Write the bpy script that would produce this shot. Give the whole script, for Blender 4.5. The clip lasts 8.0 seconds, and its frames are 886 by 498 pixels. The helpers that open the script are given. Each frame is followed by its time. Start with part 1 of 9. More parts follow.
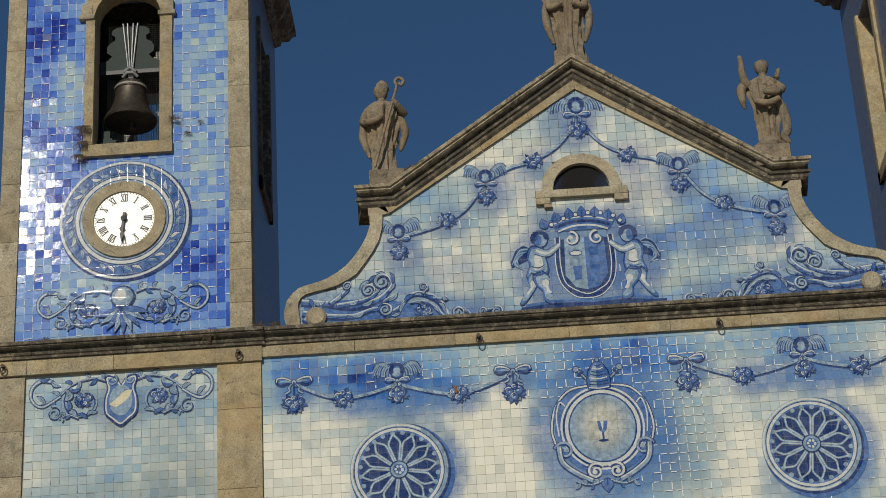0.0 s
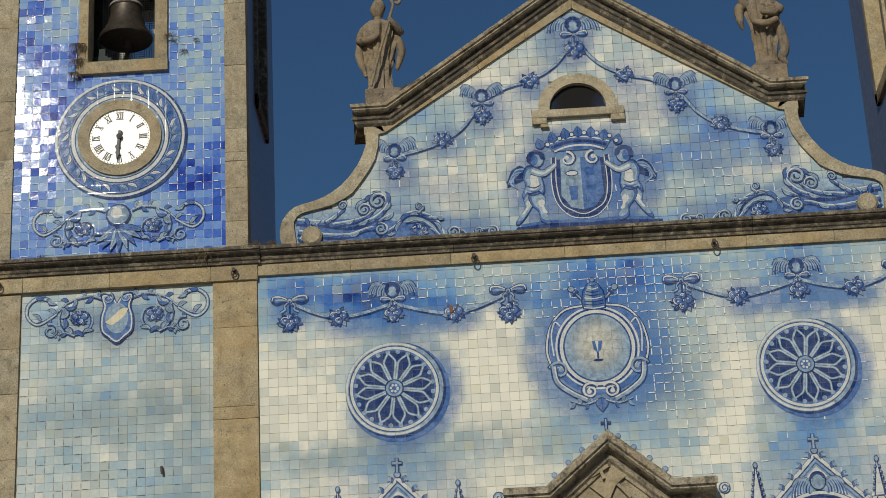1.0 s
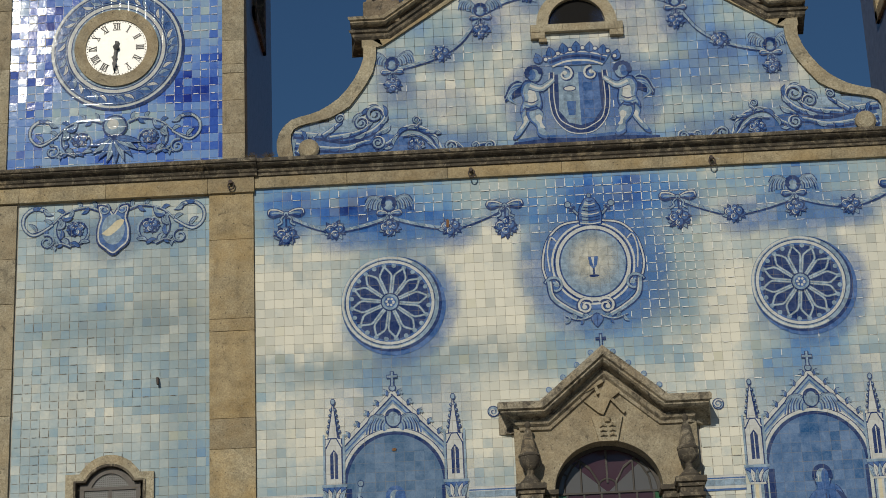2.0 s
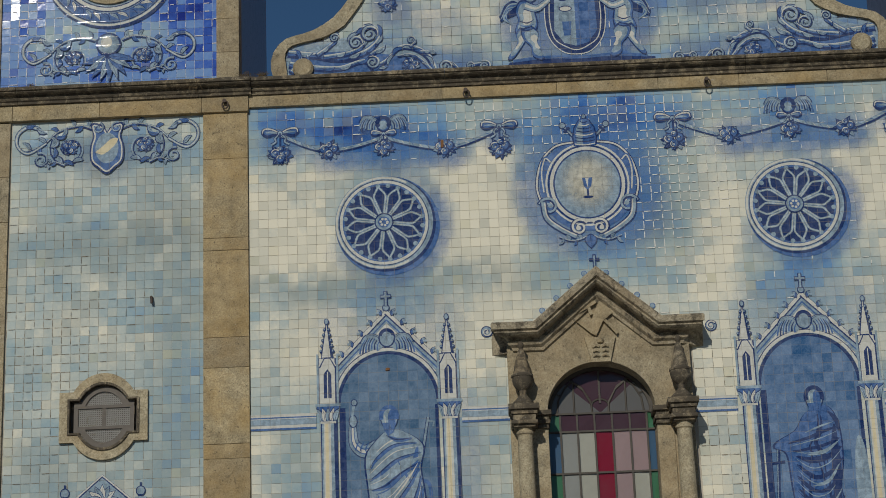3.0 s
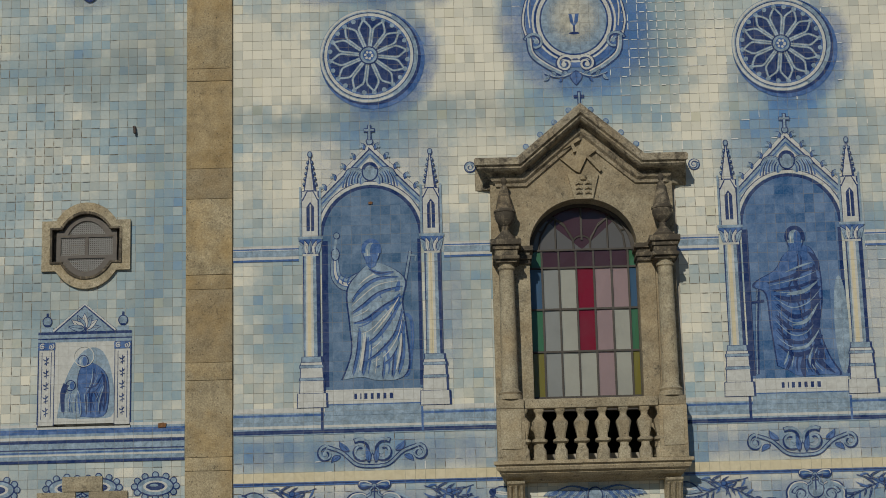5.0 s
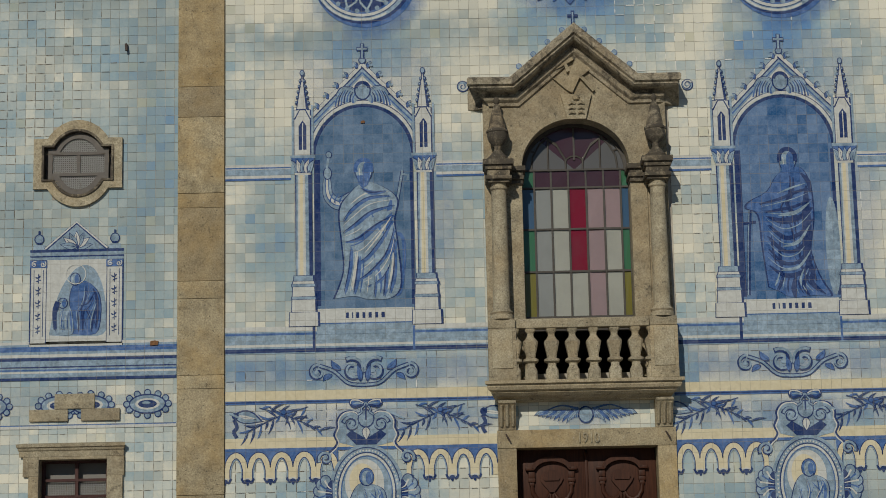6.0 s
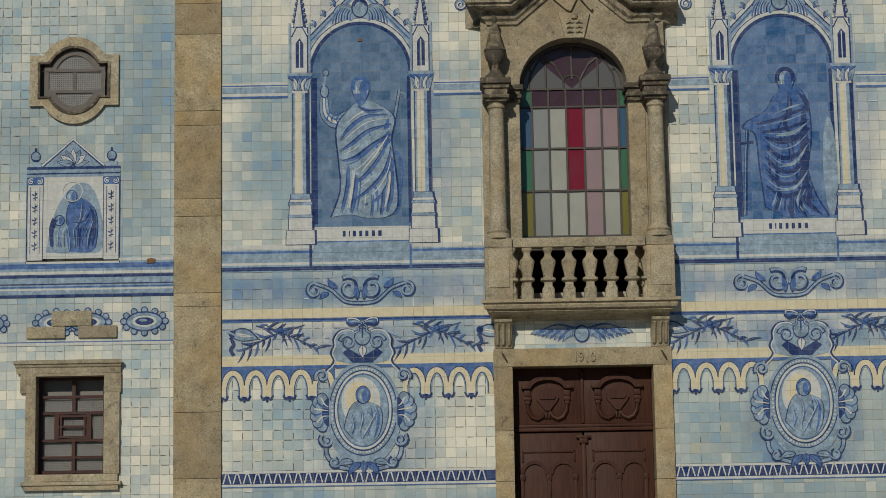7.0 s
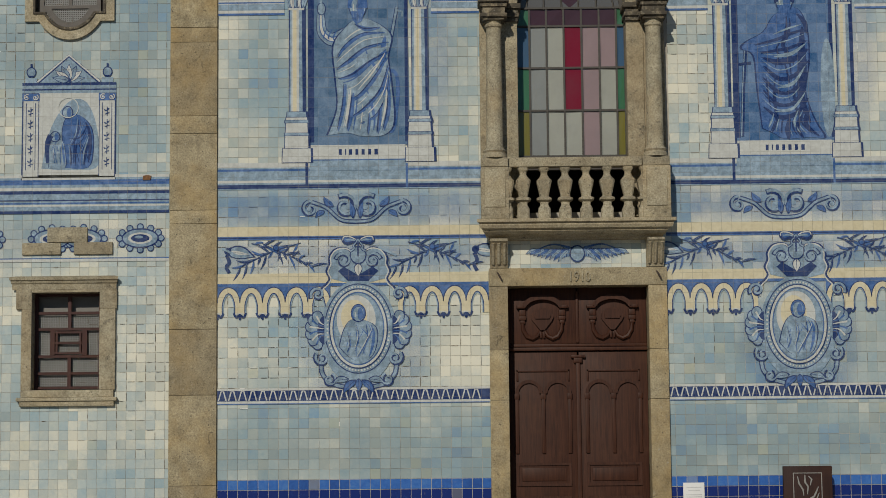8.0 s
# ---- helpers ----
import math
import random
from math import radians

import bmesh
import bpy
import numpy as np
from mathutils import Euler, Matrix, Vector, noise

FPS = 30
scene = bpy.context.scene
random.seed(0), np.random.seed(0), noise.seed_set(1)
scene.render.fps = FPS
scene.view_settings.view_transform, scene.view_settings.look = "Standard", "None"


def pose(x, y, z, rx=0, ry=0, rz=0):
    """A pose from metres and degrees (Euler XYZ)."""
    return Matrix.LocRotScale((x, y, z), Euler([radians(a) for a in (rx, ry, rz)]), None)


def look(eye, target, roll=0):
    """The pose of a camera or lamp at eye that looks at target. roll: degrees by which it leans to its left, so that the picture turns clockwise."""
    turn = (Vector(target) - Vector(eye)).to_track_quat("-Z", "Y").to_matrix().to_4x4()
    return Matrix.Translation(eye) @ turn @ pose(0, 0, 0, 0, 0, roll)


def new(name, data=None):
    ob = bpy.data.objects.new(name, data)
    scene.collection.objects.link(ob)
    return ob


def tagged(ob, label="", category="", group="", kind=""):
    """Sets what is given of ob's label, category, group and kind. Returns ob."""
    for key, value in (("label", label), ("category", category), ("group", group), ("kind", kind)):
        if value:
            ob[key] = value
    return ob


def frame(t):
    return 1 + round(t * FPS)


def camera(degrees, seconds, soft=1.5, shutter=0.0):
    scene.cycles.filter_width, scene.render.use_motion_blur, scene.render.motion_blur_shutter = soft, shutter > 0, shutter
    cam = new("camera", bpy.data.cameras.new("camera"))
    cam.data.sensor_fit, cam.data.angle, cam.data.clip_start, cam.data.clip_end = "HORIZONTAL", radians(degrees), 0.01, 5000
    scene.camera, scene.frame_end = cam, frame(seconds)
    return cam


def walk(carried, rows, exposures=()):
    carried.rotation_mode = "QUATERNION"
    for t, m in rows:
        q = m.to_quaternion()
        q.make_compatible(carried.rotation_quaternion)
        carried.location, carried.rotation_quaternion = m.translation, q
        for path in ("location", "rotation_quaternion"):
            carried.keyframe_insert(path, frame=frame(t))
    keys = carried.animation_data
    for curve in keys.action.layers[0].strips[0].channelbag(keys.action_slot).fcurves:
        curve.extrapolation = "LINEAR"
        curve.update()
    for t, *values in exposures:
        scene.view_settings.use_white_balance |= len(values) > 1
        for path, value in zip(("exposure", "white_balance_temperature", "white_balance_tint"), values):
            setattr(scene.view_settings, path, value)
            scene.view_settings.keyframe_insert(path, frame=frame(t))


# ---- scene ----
# The camera stands on the square in front of the church and tilts down.
cam = camera(24.5, 8.0, soft=0.9)
EYE = (-1.65, -28.154, 1.6)
ROWS = [  # seconds, yaw, pitch above level, roll
    (0.0, 1.128, 24.83, -3.252),
    (0.5, 1.117, 23.69, -3.14),
    (1.0, 1.134, 22.569, -3.01),
    (1.5, 1.161, 21.364, -2.773),
    (1.7, 1.162, 20.867, -2.642),
    (3.0, 1.072, 17.921, -2.219),
    (3.5, 1.015, 16.72, -2.09),
    (4.0, 0.954, 15.626, -1.9),
    (4.5, 0.881, 14.454, -1.694),
    (5.8, 0.576, 11.449, -1.126),
    (6.0, 0.564, 11.009, -1.168),
    (6.5, 0.528, 9.912, -1.147),
    (7.0, 0.516, 8.729, -0.948),
    (7.5, 0.49, 7.634, -0.748),
    (8.0, 0.43, 6.455, -0.555),
]
walk(cam, [(t, pose(*EYE, 0, 0, yaw) @ pose(0, 0, 0, 90 + pitch) @ pose(0, 0, 0, 0, 0, roll)) for t, yaw, pitch, roll in ROWS],
     exposures=[(0.0, 0.0), (1.0, 0.03), (1.5, -0.05), (3.0, -0.33), (4.5, -0.40), (6.0, -0.30), (8.0, -0.25)])

# ---- world and sun ----
SUN_TO = Vector((-0.2285, -0.8636, 0.446)).normalized()
world = bpy.data.worlds.new("world")
scene.world = world
world.use_nodes = True
wn = world.node_tree.nodes
sky = wn.new("ShaderNodeTexSky")
sky.sky_type, sky.sun_disc = "NISHITA", False
sky.sun_elevation = math.asin(SUN_TO.z)
sky.sun_rotation = math.atan2(SUN_TO.x, SUN_TO.y)
sky.altitude, sky.air_density, sky.dust_density, sky.ozone_density = 0.0, 1.5, 0.0, 10.0
wn["Background"].inputs["Strength"].default_value = 0.038
world.node_tree.links.new(sky.outputs["Color"], wn["Background"].inputs["Color"])
sun = new("sun", bpy.data.lights.new("sun", "SUN"))
sun.data.energy, sun.data.angle, sun.data.color = 2.75, radians(0.53), (1.0, 0.93, 0.80)
sun.matrix_world = look(SUN_TO * 60, (0, 0, 0))


# ---- materials ----
class Nodes:
    """Short hand for building one node material."""

    def __init__(self, name):
        self.mat = bpy.data.materials.new(name)
        self.mat.use_nodes = True
        self.tree = self.mat.node_tree
        self.bsdf = self.tree.nodes["Principled BSDF"]
        self.pos = self.tree.nodes.new("ShaderNodeNewGeometry").outputs["Position"]

    def put(self, socket, value):
        if isinstance(value, (int, float)):
            socket.default_value = value
        elif isinstance(value, tuple):
            socket.default_value = (*value, 1.0) if len(value) == 3 and socket.type == "RGBA" else value
        else:
            self.tree.links.new(value, socket)

    def math(self, op, a, b=0.0, c=0.0, clamp=False):
        n = self.tree.nodes.new("ShaderNodeMath")
        n.operation, n.use_clamp = op, clamp
        for s, v in zip(n.inputs, (a, b, c)):
            self.put(s, v)
        return n.outputs[0]

    def vec(self, op, a, b=(0, 0, 0)):
        n = self.tree.nodes.new("ShaderNodeVectorMath")
        n.operation = op
        self.put(n.inputs[0], a)
        self.put(n.inputs[1], b)
        return n.outputs["Value"] if op in ("LENGTH", "DISTANCE", "DOT_PRODUCT") else n.outputs[0]

    def noise(self, scale, detail=4.0, rough=0.55, at=None, distort=0.0):
        n = self.tree.nodes.new("ShaderNodeTexNoise")
        n.inputs["Scale"].default_value, n.inputs["Detail"].default_value = scale, detail
        n.inputs["Roughness"].default_value, n.inputs["Distortion"].default_value = rough, distort
        self.put(n.inputs["Vector"], at or self.pos)
        return n.outputs["Fac"]

    def ramp(self, fac, *stops):
        n = self.tree.nodes.new("ShaderNodeValToRGB")
        e = n.color_ramp.elements
        while len(e) < len(stops):
            e.new(0.5)
        for el, (p, c) in zip(e, stops):
            el.position = p
            el.color = (*c, 1) if isinstance(c, tuple) else (c, c, c, 1)
        self.put(n.inputs[0], fac)
        return n.outputs["Color"]

    def mix(self, fac, a, b, kind="MIX"):
        n = self.tree.nodes.new("ShaderNodeMix")
        n.data_type, n.blend_type = "RGBA", kind
        self.put(n.inputs["Factor"], fac)
        self.put(n.inputs[6], a)
        self.put(n.inputs[7], b)
        return n.outputs[2]

    def bump(self, height, strength=0.3, distance=0.01, after=None):
        n = self.tree.nodes.new("ShaderNodeBump")
        n.inputs["Strength"].default_value, n.inputs["Distance"].default_value = strength, distance
        self.put(n.inputs["Height"], height)
        if after:
            self.put(n.inputs["Normal"], after)
        return n.outputs[0]

    def random(self):
        """One number for each loose piece, whether an object of its own or an island of a mesh."""
        a = self.tree.nodes.new("ShaderNodeObjectInfo").outputs["Random"]
        b = self.tree.nodes.new("ShaderNodeNewGeometry").outputs["Random Per Island"]
        return self.math("FRACT", self.math("ADD", a, b))

    def hash(self, value, seed):
        n = self.tree.nodes.new("ShaderNodeTexWhiteNoise")
        n.noise_dimensions = "2D"
        c = self.tree.nodes.new("ShaderNodeCombineXYZ")
        self.put(c.inputs[0], value)
        c.inputs[1].default_value = seed
        self.put(n.inputs["Vector"], c.outputs[0])
        return n.outputs["Value"]

    def done(self, color, rough, bump=None, **more):
        self.put(self.bsdf.inputs["Base Color"], color)
        self.put(self.bsdf.inputs["Roughness"], rough)
        if bump is not None:
            self.put(self.bsdf.inputs["Normal"], bump)
        for k, v in more.items():
            self.put(self.bsdf.inputs[k.replace("_", " ")], v)
        return self.mat


def stone_material(name, light, dark, stain=0.45, warm=(0.40, 0.27, 0.12), warm_amount=0.35):
    """Granite: speckled grain, ochre patches, black lichen stains."""
    n = Nodes(name)
    grain = n.noise(42.0, 4.0, 0.75)
    patch = n.noise(1.7, 5.0, 0.6)
    rnd = n.random()
    base = n.mix(n.ramp(grain, (0.36, 0.0), (0.64, 1.0)), dark, light)
    base = n.mix(n.math("MULTIPLY", n.ramp(patch, (0.42, 0.0), (0.68, 1.0)), warm_amount), base, warm)
    base = n.mix(n.math("MULTIPLY", rnd, 0.6), base, n.mix(0.6, base, (0.15, 0.115, 0.075)))
    base = n.mix(n.math("MULTIPLY", n.ramp(n.hash(rnd, 2.7), (0.62, 0.0), (0.95, 1.0)), warm_amount), base, n.mix(0.5, base, warm))
    tone = n.noise(4.5, 7.0, 0.72)
    base = n.mix(1.0, base, n.ramp(tone, (0.30, 0.62), (0.5, 0.95), (0.72, 1.22)), "MULTIPLY")
    lichen = n.noise(6.0, 10.0, 0.75, distort=0.8)
    base = n.mix(n.ramp(lichen, (0.80 - stain * 0.7, 0.0), (0.92 - stain * 0.7, 0.85)), base, (0.05, 0.043, 0.034))
    streak = n.noise(1.0, 6.0, 0.7, at=n.vec("MULTIPLY", n.pos, (7.0, 7.0, 0.9)))
    base = n.mix(n.ramp(streak, (0.74 - stain * 0.45, 0.0), (0.92 - stain * 0.45, 0.6)), base, (0.075, 0.062, 0.047))
    spots = n.noise(19.0, 5.0, 0.7)
    base = n.mix(n.ramp(spots, (0.62, 0.0), (0.70, 0.6)), base, (0.47, 0.44, 0.37))
    pits = n.noise(30.0, 2.0, 0.5)
    base = n.mix(n.ramp(pits, (0.27, 0.7), (0.33, 0.0)), base, (0.06, 0.05, 0.04))
    h = n.math("ADD", n.math("MULTIPLY", grain, 0.6), n.noise(12.0, 7.0, 0.7))
    return n.done(base, 0.9, n.bump(h, 0.8, 0.02))


GRANITE = stone_material("weathered granite", (0.58, 0.52, 0.37), (0.30, 0.26, 0.175), 0.32)
GRANITE_WARM = stone_material("ochre granite", (0.56, 0.48, 0.31), (0.29, 0.24, 0.15), 0.30, (0.46, 0.30, 0.10), 0.5)
GRANITE_DARK = stone_material("blackened granite", (0.46, 0.405, 0.29), (0.22, 0.187, 0.132), 0.58)
GRANITE_LICHEN = stone_material("lichened granite", (0.56, 0.50, 0.37), (0.27, 0.235, 0.165), 0.46)
STATUE_STONE = stone_material("statue granite", (0.33, 0.27, 0.19), (0.19, 0.15, 0.10), 0.38)


def cloud_field(n, blobs):
    """Sum of soft painted washes: (x, z, half width, half height, weight)."""
    sep = n.tree.nodes.new("ShaderNodeSeparateXYZ")
    warp = n.noise(1.1, 3.0, 0.6)
    n.put(sep.inputs[0], n.pos)
    wx = n.math("ADD", sep.outputs[0], n.math("MULTIPLY", n.math("SUBTRACT", warp, 0.5), 0.9))
    warp2 = n.noise(1.3, 3.0, 0.6, at=n.vec("ADD", n.pos, (7.3, 1.1, 3.7)))
    wz = n.math("ADD", sep.outputs[2], n.math("MULTIPLY", n.math("SUBTRACT", warp2, 0.5), 0.9))
    total = None
    for x, z, a, b, weight in blobs:
        u = n.math("MULTIPLY", n.math("SUBTRACT", wx, x), 1.0 / a)
        v = n.math("MULTIPLY", n.math("SUBTRACT", wz, z), 1.0 / b)
        d = n.math("ADD", n.math("MULTIPLY", u, u), n.math("MULTIPLY", v, v))
        g = n.math("MULTIPLY", n.math("EXPONENT", n.math("MULTIPLY", d, -1.0)), weight)
        total = g if total is None else n.math("ADD", total, g)
    return total


WHITE_GLAZE, PALE_BLUE, SKY_BLUE, MID_BLUE, COBALT = (0.79, 0.765, 0.635), (0.335, 0.455, 0.505), (0.15, 0.315, 0.56), (0.045, 0.15, 0.47), (0.010, 0.028, 0.17)


def tile_material(name, blobs, grid, base=0.3, spread=0.3, contrast=0.6, grey=0.0, rough=0.05, relief=0.05, gloss=0.32, patchy=0.20, mottle=0.46, blues=(SKY_BLUE, MID_BLUE, COBALT), murk=()):
    """Hand-painted glazed tile: clouded washes, relaid blocks of odd tiles, a tone for each tile, a wavy glaze."""
    n = Nodes(name)
    pitch, gx, gz = grid
    rnd = n.random()
    r2, r3, r4 = n.hash(rnd, 3.1), n.hash(rnd, 9.7), n.hash(rnd, 5.3)
    sep = n.tree.nodes.new("ShaderNodeSeparateXYZ")
    n.put(sep.inputs[0], n.pos)
    cell = n.tree.nodes.new("ShaderNodeCombineXYZ")
    for k, origin in ((0, gx), (2, gz)):
        n.put(cell.inputs[k], n.math("MULTIPLY", n.math("FLOOR", n.math("DIVIDE", n.math("SUBTRACT", sep.outputs[k], origin), pitch)), pitch))
    at = cell.outputs[0]
    cloud = n.noise(0.85, 5.0, 0.6)
    each = n.noise(2.3, 3.0, 0.7, at=at)
    vor = n.tree.nodes.new("ShaderNodeTexVoronoi")
    vor.distance = "CHEBYCHEV"
    vor.inputs["Scale"].default_value = 1.25
    n.put(vor.inputs["Vector"], n.vec("MULTIPLY", at, (0.8, 1.0, 1.6)))
    block = n.tree.nodes.new("ShaderNodeSeparateColor")
    n.put(block.inputs[0], vor.outputs["Color"])
    depth = n.math("ADD", n.math("MULTIPLY", n.math("SUBTRACT", cloud, 0.5), contrast * 2.0), base)
    depth = n.math("ADD", depth, n.math("MULTIPLY", n.math("SUBTRACT", each, 0.5), mottle))
    depth = n.math("ADD", depth, n.math("MULTIPLY", n.math("SUBTRACT", n.math("POWER", block.outputs[0], 1.5), 0.4), patchy))
    depth = n.math("ADD", depth, n.math("MULTIPLY", n.math("SUBTRACT", n.noise(16.0, 4.0, 0.7), 0.5), 0.20))
    if blobs:
        depth = n.math("ADD", depth, cloud_field(n, blobs))
    depth = n.math("ADD", depth, n.math("MULTIPLY", n.math("SUBTRACT", n.math("POWER", r2, 1.6), 0.38), spread))
    col = n.ramp(depth, (0.0, WHITE_GLAZE), (0.16, (0.535, 0.59, 0.56)), (0.34, PALE_BLUE), (0.60, blues[0]), (0.80, blues[1]), (1.0, blues[2]))
    dull = n.ramp(n.noise(1.3, 4.0, 0.75, at=n.vec("ADD", at, (3.7, 0.0, 9.1))), (0.45, 0.0), (0.68, 1.0))
    col = n.mix(n.math("MULTIPLY", dull, max(0.0, 0.44 + grey)), col, (0.27, 0.335, 0.345))
    if murk:
        dirty = n.math("MULTIPLY", cloud_field(n, murk), n.math("ADD", n.math("MULTIPLY", each, 1.2), n.math("MULTIPLY", r3, 0.5)), clamp=True)
        col = n.mix(dirty, col, n.mix(r4, (0.19, 0.255, 0.285), (0.27, 0.31, 0.285)))
    col = n.mix(n.math("MULTIPLY", n.ramp(r3, (0.72, 0.0), (1.0, 1.0)), max(0.0, 0.34 + grey)), col, (0.34, 0.37, 0.34))
    col = n.mix(n.ramp(r4, (0.95, 0.0), (1.0, 0.35)), col, (0.46, 0.45, 0.27))
    stain = n.noise(9.0, 6.0, 0.7)
    col = n.mix(n.ramp(stain, (0.62, 0.0), (0.78, 0.35)), col, (0.28, 0.25, 0.19))
    wave = n.math("ADD", n.noise(9.0, 2.0, 0.5), n.math("MULTIPLY", n.noise(60.0, 2.0, 0.5), 0.15))
    return n.done(col, n.math("ADD", n.math("MULTIPLY", stain, 0.03), rough), n.bump(wave, relief, 0.02), Specular_IOR_Level=gloss)


def plain_material(name, color, rough=0.6, vary=0.25, scale=8.0, metal=0.0, relief=0.15):
    n = Nodes(name)
    a = n.noise(scale, 5.0, 0.6)
    b = n.noise(scale * 9.0, 3.0, 0.6)
    dark = tuple(c * (1 - vary) for c in color)
    lite = tuple(min(1, c * (1 + vary)) for c in color)
    col = n.mix(n.ramp(n.math("ADD", n.math("MULTIPLY", a, 0.7), n.math("MULTIPLY", b, 0.3)), (0.3, 0.0), (0.7, 1.0)), dark, lite)
    return n.done(col, n.math("ADD", n.math("MULTIPLY", b, 0.15), rough - 0.07), n.bump(b, relief, 0.004), Metallic=metal)


GROUT = plain_material("tile mortar", (0.42, 0.39, 0.33), 0.9, 0.6, 0.8)
PLASTER = plain_material("grey roughcast wall", (0.35, 0.35, 0.34), 0.9, 0.2, 2.0)
# Dark colour in place of indoor shade.
DARK_ROOM = plain_material("dark interior stand-in", (0.10, 0.09, 0.08), 0.95)
ROOF_TILE = plain_material("clay roof", (0.32, 0.14, 0.08), 0.85, 0.3, 5.0)
SLATE = plain_material("blue-grey wall tile", (0.15, 0.155, 0.19), 0.3, 0.5, 9.0)
IRON = plain_material("rusted iron", (0.06, 0.042, 0.034), 0.7, 0.4, 40.0)
BLACK_IRON = plain_material("black painted iron", (0.025, 0.025, 0.027), 0.5, 0.3, 30.0)
BRONZE = plain_material("dull bronze", (0.085, 0.07, 0.055), 0.5, 0.4, 12.0, 0.7)
# Grey-green paint taken nearly black, so the belfry arch's shade sits in the colour.
YOKE_SHADED = plain_material("shade-darkened grey-green iron", (0.014, 0.026, 0.022), 0.7, 0.25, 9.0)
STEEL = plain_material("galvanised steel", (0.5, 0.5, 0.48), 0.4, 0.2, 30.0, 0.8)
ENAMEL = plain_material("white enamel", (0.80, 0.79, 0.72), 0.35, 0.06, 6.0)
BLACK_PAINT = plain_material("black paint", (0.02, 0.02, 0.022), 0.5, 0.2, 20.0)
PAVING = plain_material("granite paving", (0.30, 0.28, 0.25), 0.85, 0.25, 1.5)
NET_WIRE = plain_material("pale netting", (0.45, 0.45, 0.42), 0.7, 0.1, 30.0)
WEED = plain_material("dry weeds", (0.085, 0.06, 0.03), 0.9, 0.5, 20.0)
JOINT_GLINT_WHITE = plain_material("white joints and glints", (0.74, 0.73, 0.68), 0.8, 0.15, 12.0)
PAPER = plain_material("white notice sheet", (0.78, 0.78, 0.76), 0.7, 0.04, 10.0)


def wood_material(name, a, b, rough=0.45):
    n = Nodes(name)
    stretch = n.vec("MULTIPLY", n.pos, (34.0, 34.0, 2.2))
    g = n.noise(1.0, 6.0, 0.6, at=stretch, distort=0.8)
    wear = n.noise(2.6, 5.0, 0.6)
    col = n.mix(n.ramp(g, (0.3, 0.0), (0.72, 1.0)), a, b)
    col = n.mix(n.ramp(wear, (0.52, 0.0), (0.8, 0.4)), col, (0.10, 0.045, 0.024))
    return n.done(col, n.math("ADD", n.math("MULTIPLY", wear, 0.2), rough), n.bump(g, 0.25, 0.004), Specular_IOR_Level=0.22)


DOOR_WOOD = wood_material("dark red-brown varnished wood", (0.030, 0.0095, 0.0048), (0.075, 0.026, 0.0130))
SIGN_WOOD = wood_material("dark brown board", (0.026, 0.011, 0.009), (0.042, 0.018, 0.014), 0.5)
MAROON = wood_material("maroon painted wood", (0.045, 0.018, 0.016), (0.075, 0.03, 0.026))


def glass_material(name, color, pass_through=0.3, rough=0.12):
    n = Nodes(name)
    w = n.noise(6.0, 3.0, 0.6)
    dirt = n.noise(2.4, 5.0, 0.6)
    col = n.mix(n.ramp(dirt, (0.4, 0.0), (0.8, 0.5)), color, tuple(c * 0.55 + 0.06 for c in color))
    return n.done(col, rough, n.bump(w, 0.12, 0.01), Transmission_Weight=pass_through)


